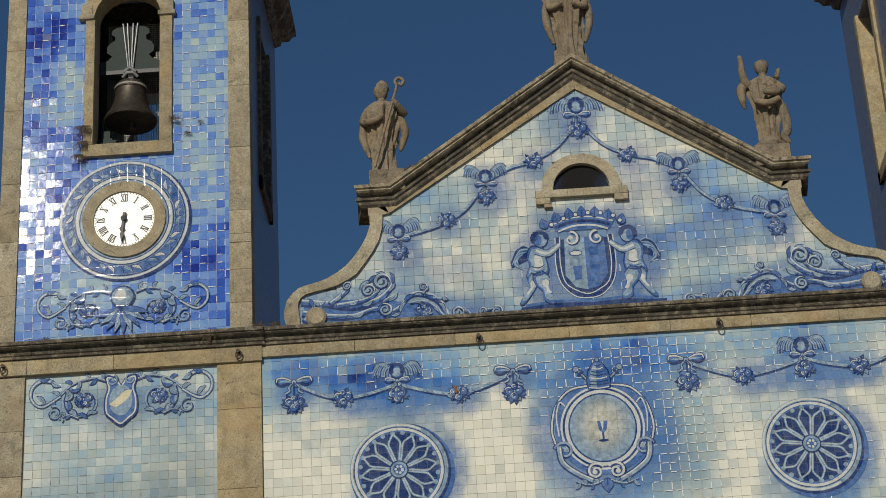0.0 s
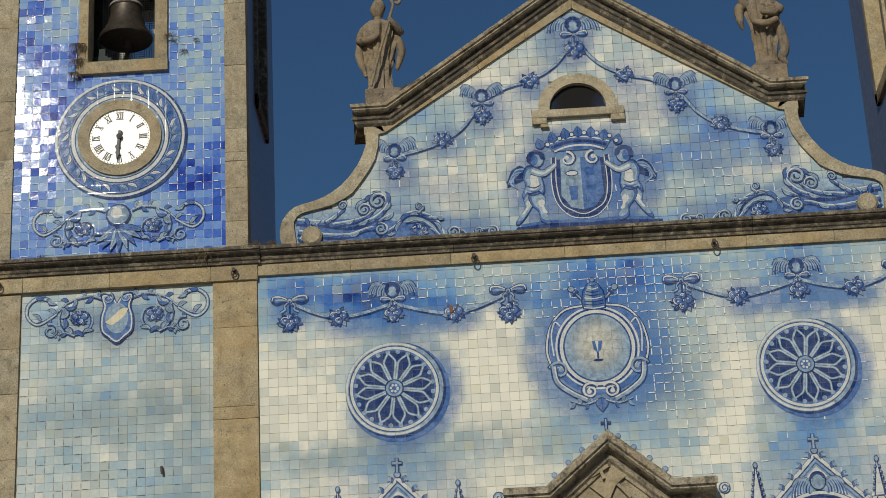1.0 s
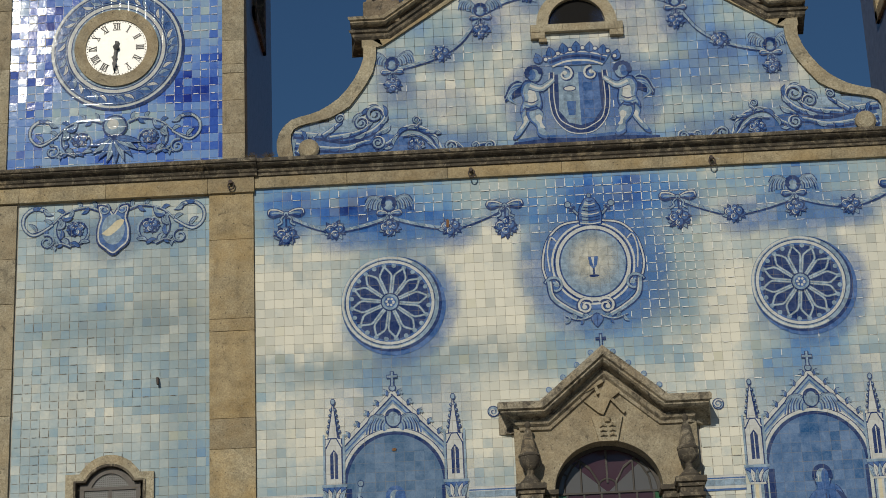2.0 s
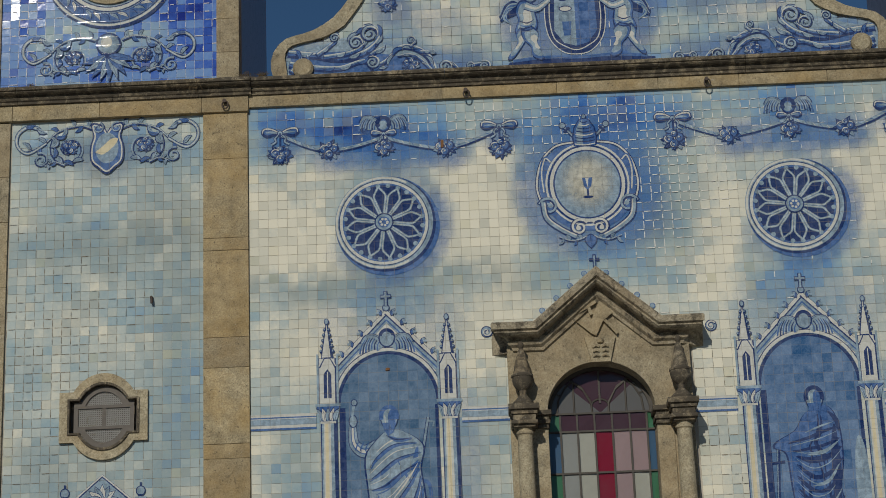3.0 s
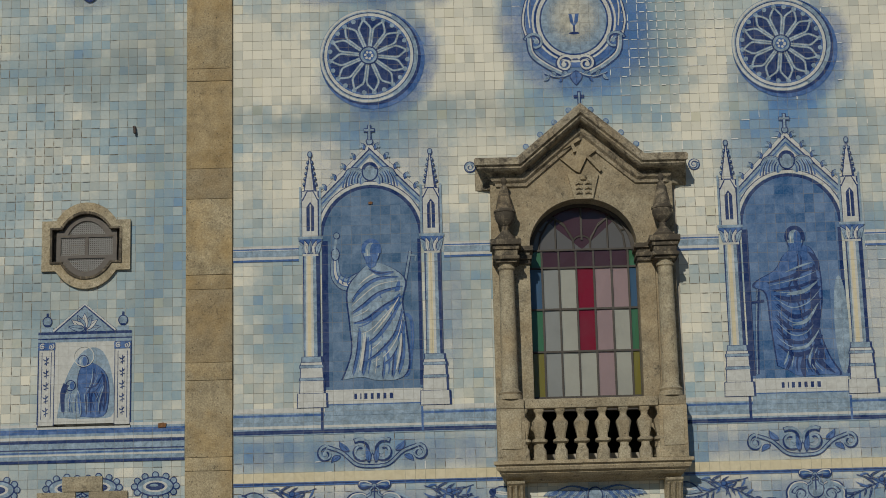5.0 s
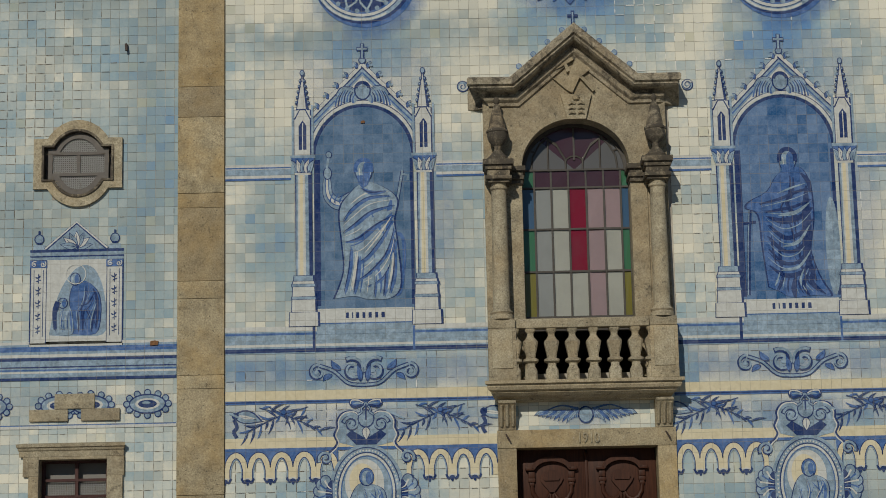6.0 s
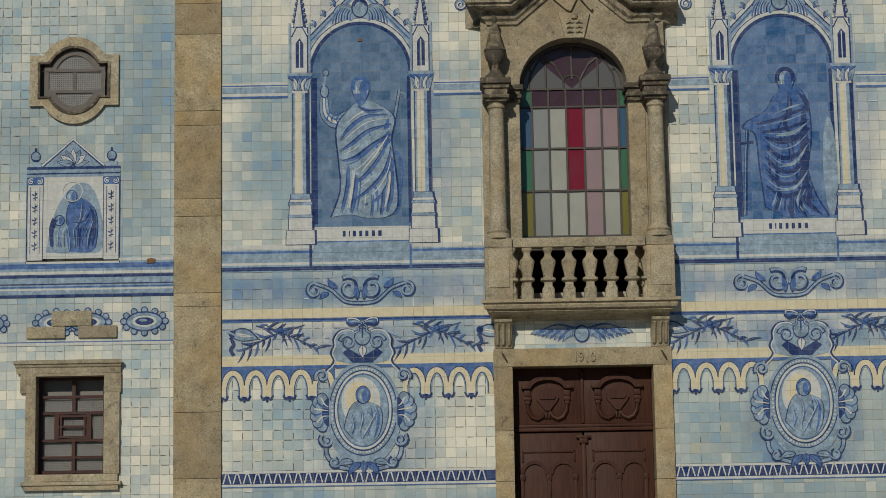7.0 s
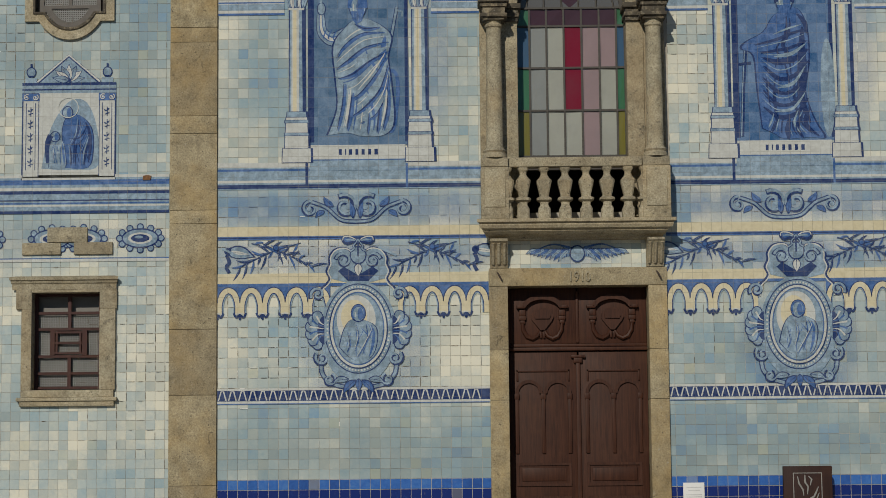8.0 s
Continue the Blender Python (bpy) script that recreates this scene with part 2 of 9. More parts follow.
# ---- building blocks ----
class Shape:
    """Collects faces for one mesh."""

    def __init__(self):
        self.v, self.f, self.m, self.wash = [], [], [], []

    def face(self, pts, mat=0):
        k = len(self.v)
        self.v += [tuple(p) for p in pts]
        self.f.append(tuple(range(k, k + len(pts))))
        self.m.append(mat)

    def add(self, verts, faces, mat=0):
        k = len(self.v)
        self.v += [tuple(p) for p in verts]
        self.f += [tuple(i + k for i in q) for q in faces]
        self.m += [mat] * len(faces)

    def box(self, x0, x1, y0, y1, z0, z1, cut=0.0, mat=0):
        """A block with chamfered edges."""
        bm = bmesh.new()
        bmesh.ops.create_cube(bm, size=1.0)
        for q in bm.verts:
            q.co = Vector(((x0 + x1) / 2 + q.co.x * (x1 - x0), (y0 + y1) / 2 + q.co.y * (y1 - y0), (z0 + z1) / 2 + q.co.z * (z1 - z0)))
        if cut:
            bmesh.ops.bevel(bm, geom=list(bm.edges), offset=cut, segments=2, affect="EDGES", profile=0.6)
        bm.verts.index_update()
        self.add([q.co[:] for q in bm.verts], [[q.index for q in fc.verts] for fc in bm.faces], mat)
        bm.free()

    def loft(self, rings, closed=True, caps=True, mat=0):
        """Skin over rings of equal length; closed: each ring is a loop."""
        n = len(rings[0])
        faces = []
        for i in range(len(rings) - 1):
            for j in range(n if closed else n - 1):
                a, b = i * n + j, i * n + (j + 1) % n
                faces.append((a, b, b + n, a + n))
        if caps:
            faces.append(tuple(range(n))[::-1])
            faces.append(tuple(range((len(rings) - 1) * n, len(rings) * n)))
        self.add([p for r in rings for p in r], faces, mat)

    def lathe(self, x, y, z, profile, seg=24, mat=0):
        rings = []
        for r, h in profile:
            rings.append([(x + r * math.cos(2 * math.pi * k / seg), y + r * math.sin(2 * math.pi * k / seg), z + h) for k in range(seg)])
        self.loft(rings, mat=mat)

    def prism(self, outline, y0, y1, mat=0):
        """A slab with the outline (x, z) between the depths y0 (front) and y1."""
        self.loft([[(x, y0, z) for x, z in outline], [(x, y1, z) for x, z in outline]], mat=mat)

    def band(self, outer, inner, y0, y1, mat=0, closed=False):
        """A slab between two lines of points of equal number."""
        rings = [[(a[0], y0, a[1]), (b[0], y0, b[1]), (b[0], y1, b[1]), (a[0], y1, a[1])] for a, b in zip(outer, inner)]
        if closed:
            rings.append(rings[0])
        self.loft(rings, caps=not closed, mat=mat)

    def sweep(self, path, profile, mat=0, wall=None):
        """A moulding along a path (x, z); profile: (depth y, offset across the path to its left). wall: the depth to which it returns at its ends."""
        rings = []
        front = min(y for y, o in profile)
        for i, p in enumerate(path):
            a = Vector(path[max(0, i - 1)])
            b = Vector(path[min(len(path) - 1, i + 1)])
            p = Vector(p)
            d1 = (p - a).normalized() if i else (b - p).normalized()
            d2 = (b - p).normalized() if i < len(path) - 1 else d1
            n1, n2 = Vector((-d1.y, d1.x)), Vector((-d2.y, d2.x))
            m = (n1 + n2).normalized()
            m /= max(0.3, m.dot(n1))
            back = {0: d2, len(path) - 1: -d1}.get(i, Vector((0, 0))) if wall is not None else Vector((0, 0))
            ring = []
            for y, o in profile:
                q = p + m * o + back * (min(y, wall or 0.0) - front if y < 0 else 0.0)
                ring.append((q.x, y, q.y))
            rings.append(ring)
        self.loft(rings, mat=mat)

    def tube(self, pts, r, seg=8, mat=0):
        rings = []
        pts = [Vector(p) for p in pts]
        for i, p in enumerate(pts):
            d = (pts[min(i + 1, len(pts) - 1)] - pts[max(i - 1, 0)]).normalized()
            s = d.orthogonal().normalized() if i == 0 else (s - d * s.dot(d)).normalized()
            t = d.cross(s)
            rr = r[i] if isinstance(r, (list, tuple)) else r
            rings.append([p + (s * math.cos(2 * math.pi * k / seg) + t * math.sin(2 * math.pi * k / seg)) * rr for k in range(seg)])
        self.loft(rings, mat=mat)

    def mesh(self, name, mats, smooth=False):
        me = bpy.data.meshes.new(name)
        me.from_pydata(self.v, [], self.f)
        for m in mats if isinstance(mats, (list, tuple)) else [mats]:
            me.materials.append(m)
        me.polygons.foreach_set("material_index", self.m)
        if self.wash:
            me.attributes.new("wash", "FLOAT", "POINT").data.foreach_set("value", self.wash)
        bm = bmesh.new()
        bm.from_mesh(me)
        bmesh.ops.recalc_face_normals(bm, faces=bm.faces)
        bm.to_mesh(me)
        bm.free()
        if smooth:
            me.polygons.foreach_set("use_smooth", [True] * len(me.polygons))
            me.set_sharp_from_angle(angle=radians(38))
        return me


def part(name, shape, mats, parent=None, label="", smooth=True):
    ob = new(name, shape.mesh(name, mats, smooth))
    ob.parent = parent
    if label:
        tagged(ob, label)
    return ob


def thing(name, at, label, category, group="", kind=""):
    ob = new(name)
    ob.location = at
    ob.empty_display_size = 0.2
    return tagged(ob, label, category, group, kind)


def hang(name, shape, mats, parent, label="", smooth=True):
    """A part given in world places, under a thing that stands elsewhere."""
    ob = part(name, shape, mats, parent, label, smooth)
    bpy.context.view_layer.update()
    ob.matrix_parent_inverse = parent.matrix_world.inverted()
    return ob


def arc(cx, cz, rx, rz, a0, a1, n=24):
    return [(cx + rx * math.cos(radians(a0 + (a1 - a0) * k / n)), cz + rz * math.sin(radians(a0 + (a1 - a0) * k / n))) for k in range(n + 1)]


def wall_cells(shape, x0, x1, z0, z1, y0, y1, holes):
    """A thick wall with rectangular openings (x0, x1, z0, z1)."""
    xs = sorted({x0, x1, *[v for h in holes for v in h[:2]]})
    for a, b in zip(xs, xs[1:]):
        cuts = sorted((h[2], h[3]) for h in holes if h[0] <= a and h[1] >= b)
        z = z0
        for lo, hi in cuts + [(z1, z1)]:
            if lo > z:
                shape.box(a, b, y0, y1, z, lo)
            z = max(z, hi)


# ---- large structure ----
s = Shape()
s.box(-2000, 2000, -2000, 2000, -0.5, 0.0)
tagged(part("ground", s, PAVING, None, smooth=False), "grey granite paving of the church square", "paving", kind="structure")
s = Shape()
s.box(-1.9, 1.9, -0.9, 0.0, 0.0, 0.17, 0.012)
tagged(part("door_step", s, GRANITE, None), "worn granite step before the church door", "step", kind="structure")

DOOR = (-1.0, 1.0, 0.0, 4.28)
WINDOW = (-0.84, 0.77, 5.28, 8.9)
NAVE = (-5.0, 5.0, 0.0, 13.05)
s = Shape()
wall_cells(s, -5.0, 5.0, 0.0, 13.4, 0.0, 0.6, [DOOR, WINDOW])
wall_nave = tagged(part("wall_nave", s, GROUT, None, smooth=False), "church front clad in blue and white painted tiles", "wall", kind="structure")
s = Shape()
for a, b, y0, y1 in ((-5.0, -4.6, 0.6, 22), (4.6, 5.0, 0.6, 22), (-4.6, 4.6, 21.6, 22)):
    s.box(a, b, y0, y1, 0, 13.2)
tagged(part("wall_body", s, PLASTER, None, smooth=False), "plain rendered side walls of the church", "wall", kind="structure")
s = Shape()
s.prism([(-5.3, 13.2), (5.3, 13.2), (0, 16.9)], 0.62, 22.3)
tagged(part("roof", s, ROOF_TILE, None, smooth=False), "clay-tiled gable roof behind the pediment", "roof", kind="structure")
# Added wall and floor, unseen, to keep the openings dark.
s = Shape()
s.box(-4.6, 4.6, 0.6, 21.6, 0.02, 0.17)
s.box(-4.6, 4.6, 3.0, 3.2, 0.17, 13.2)
tagged(part("inner_wall", s, DARK_ROOM, None, smooth=False), "added dark wall standing in for the unlit interior", "wall", kind="structure")


def lower_tower(s_):
    """The tower's lower storey: backing wall with its window openings."""
    sh = Shape()
    holes = [(-7.60, -6.58, 2.86, 4.25), (-7.60, -6.56, 8.16, 8.69), (-7.45, -6.71, 7.97, 8.88)] if s_ < 0 else [(6.58, 7.60, 2.86, 4.25), (6.57, 7.60, 8.20, 8.67), (6.72, 7.45, 8.02, 8.85)]
    a, b = (-8.9, -5.1) if s_ < 0 else (5.1, 8.9)
    wall_cells(sh, a, b, 0.0, 13.4, 0.0, 0.5, holes)
    for x0, x1, y0, y1 in ((a, a + 0.4, 0.5, 3.8), (b - 0.4, b, 0.5, 3.8), (a, b, 3.8, 4.1)):
        sh.box(x0, x1, y0, y1, 0, 13.4)
    sh.box(a + 0.4, b - 0.4, 0.5, 3.8, 13.0, 13.4)
    return sh


wall_tower = tagged(part("wall_tower", lower_tower(-1), GROUT, None, smooth=False), "tower front clad in pale blue tiles", "wall", kind="structure")
wall_tower_far = tagged(part("wall_tower", lower_tower(1), GROUT, None, smooth=False), "second tower's lower storey clad in tiles", "wall", kind="structure")

SPRING, SILL, CROWN = 19.1, 16.78, 19.64


def belfry(s_):
    """The belfry storey: four walls with an arched opening in front, behind and towards the nave."""
    sh = Shape()
    a, b = -9.0, -5.13
    mid = -7.075
    wall_cells(sh, a, b, 13.4, 20.8, 0.0, 0.42, [(mid - 0.535, mid + 0.535, SILL, CROWN)])
    wall_cells(sh, a, b, 13.4, 20.8, 3.45, 3.85, [(mid - 0.535, mid + 0.535, SILL, CROWN)])
    sh.box(a, a + 0.4, 0.42, 3.45, 13.4, 20.8)
    for y0, y1, z0, z1 in ((0.42, 1.30, 13.4, 20.8), (2.50, 3.45, 13.4, 20.8), (1.30, 2.50, 13.4, SILL), (1.30, 2.50, CROWN, 20.8)):
        sh.box(b - 0.4, b, y0, y1, z0, z1)
    sh.box(a + 0.4, b - 0.4, 0.42, 3.45, 16.4, 16.6)
    sh.box(a, b, 0, 3.85, 20.8, 21.0)
    if s_ > 0:
        sh.v = [(-x, y, z) for x, y, z in sh.v]
    return sh


wall_belfry = tagged(part("wall_belfry", belfry(-1), SLATE, None, smooth=False), "belfry walls with tiled front and slate-blue sides", "wall", kind="structure")
wall_belfry_far = tagged(part("wall_belfry", belfry(1), SLATE, None, smooth=False), "second belfry with slate-blue tiled side", "wall", kind="structure")


def tower_top(s_):
    """Moulded eaves and a low pyramid roof."""
    sh = Shape()
    cx, cy = 7.065 * s_, 1.925
    rings = []
    for o, z in ((0.02, 20.66), (0.10, 20.74), (0.12, 20.84), (0.24, 20.90), (0.30, 21.02), (0.36, 21.08), (0.36, 21.18), (0.1, 21.24)):
        w, d = 1.935 + o, 1.925 + o
        rings.append([(cx - w, cy - d, z), (cx + w, cy - d, z), (cx + w, cy + d, z), (cx - w, cy + d, z)])
    rings.append([(cx - 0.15, cy - 0.15, 24.6), (cx + 0.15, cy - 0.15, 24.6), (cx + 0.15, cy + 0.15, 24.6), (cx - 0.15, cy + 0.15, 24.6)])
    sh.loft(rings)
    return sh


for s_ in (-1, 1):
    tagged(part("tower_roof", tower_top(s_), GRANITE_DARK, None, smooth=False), "dark moulded stone eaves and tower roof", "roof", kind="structure")


def stack(parent, x0, x1, y0, y1, zs, mat, gap=0.004, name="stone_block"):
    """Ashlar blocks on top of each other."""
    for i, (a, b) in enumerate(zip(zs, zs[1:])):
        sh = Shape()
        k = 0.003 * ((i * 7) % 3 - 1)
        sh.box(x0, x1, y0 + k, y1, a + gap / 2, b - gap / 2, 0.008)
        part(name, sh, mat, parent)


PIL_JOINTS = (0.0, 1.55, 2.79, 3.70, 5.17, 5.36, 6.44, 6.69, 7.74, 7.95, 9.06, 9.51, 10.82, 11.01, 12.24, 12.98)
pil = tagged(new("pilaster"), "ochre granite pilaster between tower and nave", "pilaster", kind="structure")
stack(pil, -5.66, -5.0, -0.05, 0.3, PIL_JOINTS, GRANITE_WARM)
pil = tagged(new("pilaster"), "granite corner pilaster of the tower", "pilaster", kind="structure")
stack(pil, -9.25, -8.53, -0.05, 0.3, (0.0, 1.2, 2.6, 4.1, 5.5, 7.0, 8.2, 9.7, 10.4, 11.4, 12.1, 12.95), GRANITE)
pil = tagged(new("pilaster"), "granite pilaster beside the second tower", "pilaster", kind="structure")
stack(pil, 5.0, 5.66, -0.05, 0.3, PIL_JOINTS, GRANITE_WARM)
pil = tagged(new("pilaster"), "weathered granite pilaster of the belfry corner", "pilaster", kind="structure")
stack(pil, -5.46, -5.12, -0.04, 0.3, (13.38, 13.95, 14.5, 14.95, 15.1, 15.5, 16.6, 17.7, 18.9, 20.0, 20.6), GRANITE)
pil = tagged(new("pilaster"), "weathered granite pilaster of the belfry edge", "pilaster", kind="structure")
stack(pil, -9.02, -8.72, -0.04, 0.3, (13.38, 14.3, 15.2, 16.2, 17.5, 18.6, 19.8, 20.6), GRANITE)
pil = tagged(new("pilaster"), "weathered granite pilaster of the second belfry", "pilaster", kind="structure")
stack(pil, 5.12, 5.46, -0.04, 0.3, (13.38, 14.5, 15.5, 16.6, 17.7, 18.9, 20.0, 20.6), GRANITE)
s = Shape()
s.box(-9.4, -9.0, 0.0, 1.2, 0.0, 15.0, 0.05)
s.prism([(-9.4, 15.0), (-9.0, 15.0), (-9.0, 15.5), (-9.1, 15.25)], 0.0, 1.2)
tagged(part("buttress", s, GRANITE, None), "granite buttress shoulder beside the belfry", "buttress", kind="structure")

# main cornice: plain frieze below, mouldings above, in lengths
frieze = tagged(new("frieze"), "plain ochre granite frieze under the cornice", "frieze", kind="structure")
edges = [-9.2, -8.5, -7.2, -5.68, -4.98, -3.6, -2.1, -0.4, 1.1, 2.3, 3.6, 5.0, 9.2]
for a, b in zip(edges, edges[1:]):
    sh = Shape()
    out = -0.09 if b <= -4.9 else -0.06
    sh.box(a + 0.002, b - 0.002, out, 0.3, 12.97 if b <= -4.9 else 13.03, 13.21, 0.006)
    part("stone_block", sh, GRANITE_WARM, frieze)
cornice = tagged(new("cornice"), "blackened moulded granite cornice across the front", "cornice", kind="structure")
PROFILE = [(-0.06, 13.212), (-0.09, 13.215), (-0.095, 13.25), (-0.12, 13.265), (-0.135, 13.295), (-0.12, 13.31), (-0.12, 13.335), (-0.20, 13.342), (-0.225, 13.36), (-0.215, 13.375), (-0.245, 13.385), (-0.25, 13.425), (-0.23, 13.445), (0.3, 13.47), (0.3, 13.212)]
for a, b in ((-9.3, -8.42), (-8.42, -7.0), (-7.0, -5.72), (-5.72, -4.93), (-4.93, -2.05), (-2.05, 0.62), (0.62, 2.4), (2.4, 4.9), (4.9, 9.3)):
    sh = Shape()
    o = -0.035 if a < -5.0 else 0.0
    sh.loft([[(a + 0.003, y + o, z) for y, z in PROFILE], [(b - 0.003, y + o, z) for y, z in PROFILE]])
    part("stone_block", sh, GRANITE_DARK, cornice, smooth=False)

# pediment
OUTER = [(3.30, 15.29), (3.30, 15.08), (3.36, 14.90), (3.45, 14.73), (3.57, 14.56), (3.70, 14.42), (3.84, 14.32), (3.98, 14.24), (4.14, 14.185), (4.29, 14.15), (4.41, 14.11), (4.52, 14.02), (4.60, 13.90), (4.64, 13.76), (4.64, 13.62), (4.60, 13.46)]
INNER = [(3.10, 15.27), (3.11, 15.05), (3.17, 14.83), (3.26, 14.66), (3.37, 14.50), (3.53, 14.29), (3.66, 14.20), (3.82, 14.12), (4.00, 14.07), (4.18, 14.035), (4.31, 14.0), (4.38, 13.95), (4.42, 13.88), (4.43, 13.80), (4.42, 13.72), (4.39, 13.46)]
TYMP = [(0, 17.23)] + INNER + [(-x, z) for x, z in INNER[::-1]]
s = Shape()
half = [(0.0, 17.4), (3.2, 15.35)] + [(x - 0.04, z - 0.04) for x, z in OUTER[1:]]
for sgn in (1, -1):
    line = [(sgn * x, z) for x, z in half]
    s.band(line, [(0.0, max(13.4, z - 2.5)) if i == 0 else (0.0, 13.4) for i, (x, z) in enumerate(line)], 0.03, 0.5)
wall_pediment = tagged(part("wall_pediment", s, GROUT, None, smooth=False), "curved pediment clad in blue and white tiles", "wall", kind="structure")
trim = tagged(new("pediment_trim"), "granite border and raking cornice of the pediment", "trim", kind="structure")
for sgn in (1, -1):
    for k0, k1 in ((0, 3), (3, 6), (6, 9), (9, 12), (12, 15)):
        sh = Shape()
        sh.band([(sgn * x, z) for x, z in OUTER[k0:k1 + 1]], [(sgn * x, z) for x, z in INNER[k0:k1 + 1]], -0.06, 0.52)
        part("stone_block", sh, GRANITE, trim)
    sh = Shape()
    sh.lathe(0, 0, 0, [(0.0, -0.1), (0.12, -0.1), (0.155, -0.07), (0.16, 0.06)], 20)
    sh.v = [(sgn * 4.16 + x, z - 0.0, 13.62 + y) for x, y, z in sh.v]
    part("scroll_boss", sh, GRANITE, trim)
    # plain raking band in four lengths
    p0, p1 = Vector((0.0, 17.23)), Vector((3.0, 15.27))
    q0, q1 = Vector((0.0, 17.66)), Vector((3.32, 15.48))
    for k in range(4):
        a, b = k / 4 + 0.001, (k + 1) / 4 - 0.001
        sh = Shape()
        sh.prism([(sgn * v.x, v.y) for v in (p0.lerp(p1, a), p0.lerp(p1, b), q0.lerp(q1, b), q0.lerp(q1, a))], -0.05, 0.5)
        part("stone_block", sh, GRANITE_WARM, trim)
    sh = Shape()
    sh.prism([(sgn * x, z) for x, z in ((3.0, 15.27), (3.1, 15.25), (3.32, 15.25), (3.32, 15.45), (3.1, 15.5))], -0.05, 0.5)
    part("stone_block", sh, GRANITE, trim)
RAKE = [(-3.51, 15.69), (-2.98, 15.69), (-0.02, 17.76), (2.93, 15.69), (3.49, 15.69)]
# Darker stone under the projecting course: part dirt, part shade put into the colour.
s = Shape()
s.sweep(RAKE, [(-0.05, -0.31), (-0.09, -0.275), (-0.10, -0.23), (-0.135, -0.215), (-0.145, -0.18), (-0.10, -0.165), (-0.10, -0.125), (0.55, -0.125), (0.55, -0.31)], wall=-0.05)
part("bed_mould", s, GRANITE_DARK, trim, "moulded stone darkened by dirt and painted shade", smooth=False)
s = Shape()
s.sweep(RAKE, [(-0.06, -0.124), (-0.20, -0.122), (-0.235, -0.10), (-0.225, -0.075), (-0.26, -0.06), (-0.265, -0.01), (-0.24, 0.0), (0.55, 0.0), (0.55, -0.124)], wall=-0.05)
part("raking_cornice", s, GRANITE_LICHEN, trim, "lichened projecting stone course", smooth=False)
# lunette window
s = Shape()
s.band(arc(-0.03, 15.47, 0.615, 0.60, 0, 180, 28), arc(-0.03, 15.47, 0.435, 0.435, 0, 180, 28), -0.07, 0.3)
lunette = tagged(new("window_lunette"), "half-round window in a granite surround", "window", kind="structure")
part("arch", s, GRANITE, lunette)
s = Shape()
s.box(-0.74, 0.67, -0.09, 0.3, 15.34, 15.468, 0.01)
s.box(-0.74, -0.52, -0.085, 0.3, 15.24, 15.339, 0.008)
s.box(0.46, 0.67, -0.085, 0.3, 15.24, 15.339, 0.008)
s.box(-0.62, -0.50, -0.08, 0.3, 15.18, 15.239, 0.008)
part("window_sill", s, GRANITE, lunette)
# Near-black slab on solid backing; its colour stands in for the shade of an opening.
s = Shape()
s.prism(arc(-0.03, 15.47, 0.43, 0.43, 0, 180, 24), 0.012, 0.022)
part("pane", s, plain_material("opening shade black", (0.005, 0.0045, 0.004), 0.95), lunette, "black slab standing in for the shaded opening")


# ---- window over the door ----
window_1 = thing("window_1", (0, 0, 6.0), "arched stained-glass window in a gabled granite surround", "window", kind="structure")
s = Shape()
WX = -0.035
for a, b, y in ((-1.29, -1.0, -0.13), (-0.998, -0.76, -0.15), (0.76, 0.998, -0.15), (1.0, 1.29, -0.13)):
    s.box(WX + a, WX + b, y, 0.25, 5.2, 8.2, 0.012)
hang("jamb", s, GRANITE, window_1)
s = Shape()
inner = arc(0, 8.2, 0.755, 0.69, 0, 180, 32)
outer = []
for x, z in inner:
    a = math.atan2(z - 8.2, x)
    if abs(math.cos(a)) > 1e-3 and 1.29 * abs(math.tan(a)) < 1.0:
        outer.append((1.29 * (1 if x > 0 else -1), 8.2 + 1.29 * abs(math.tan(a))))
    else:
        px = math.cos(a) / max(1e-6, math.sin(a))
        outer.append((px, 9.2 + max(0.0, 0.85 - abs(px)) * 0.82))
s.band([(x + WX, z) for x, z in outer], [(x + WX, z) for x, z in inner], -0.15, 0.25)
hang("arch", s, GRANITE, window_1)
s = Shape()
s.sweep([(WX + x, z) for x, z in ((-1.505, 9.435), (-0.90, 9.43), (0.02, 10.205), (0.90, 9.44), (1.505, 9.44))],
        [(-0.15, -0.36), (-0.19, -0.35), (-0.20, -0.31), (-0.25, -0.28), (-0.27, -0.235), (-0.24, -0.22), (-0.24, -0.19), (-0.41, -0.175), (-0.45, -0.15), (-0.44, -0.125), (-0.485, -0.105), (-0.49, -0.03), (-0.47, 0.0), (0.0, 0.02), (0.0, -0.36)], wall=-0.15)
hang("gable_cornice", s, GRANITE_LICHEN, window_1, "lichened moulded stone gable", smooth=False)
# carved relief over the arch
s = Shape()
s.prism([(-0.22, 9.02), (0.22, 9.02), (0.13, 8.66), (-0.13, 8.66)], -0.20, -0.15)
for k in range(3):
    for sg in (-1, 1):
        s.tube([(sg * 0.02, -0.205, 8.74 + 0.07 * k), (sg * 0.07, -0.225, 8.76 + 0.07 * k), (sg * 0.11, -0.21, 8.73 + 0.07 * k)], [0.02, 0.024, 0.012], 6)
s.lathe(0, -0.2, 8.955, [(0.0, -0.04), (0.045, -0.02), (0.055, 0.02), (0.0, 0.05)], 10)
s.v = [(x, y, z + 0.21) for x, y, z in s.v]
hang("keystone", s, GRANITE, window_1)
s = Shape()
s.prism([(-0.05, 9.08), (0.06, 9.30), (0.27, 9.46), (0.30, 9.62), (0.06, 9.66), (-0.02, 9.52), (-0.12, 9.28), (-0.32, 9.30), (-0.12, 9.12)], -0.20, -0.15)
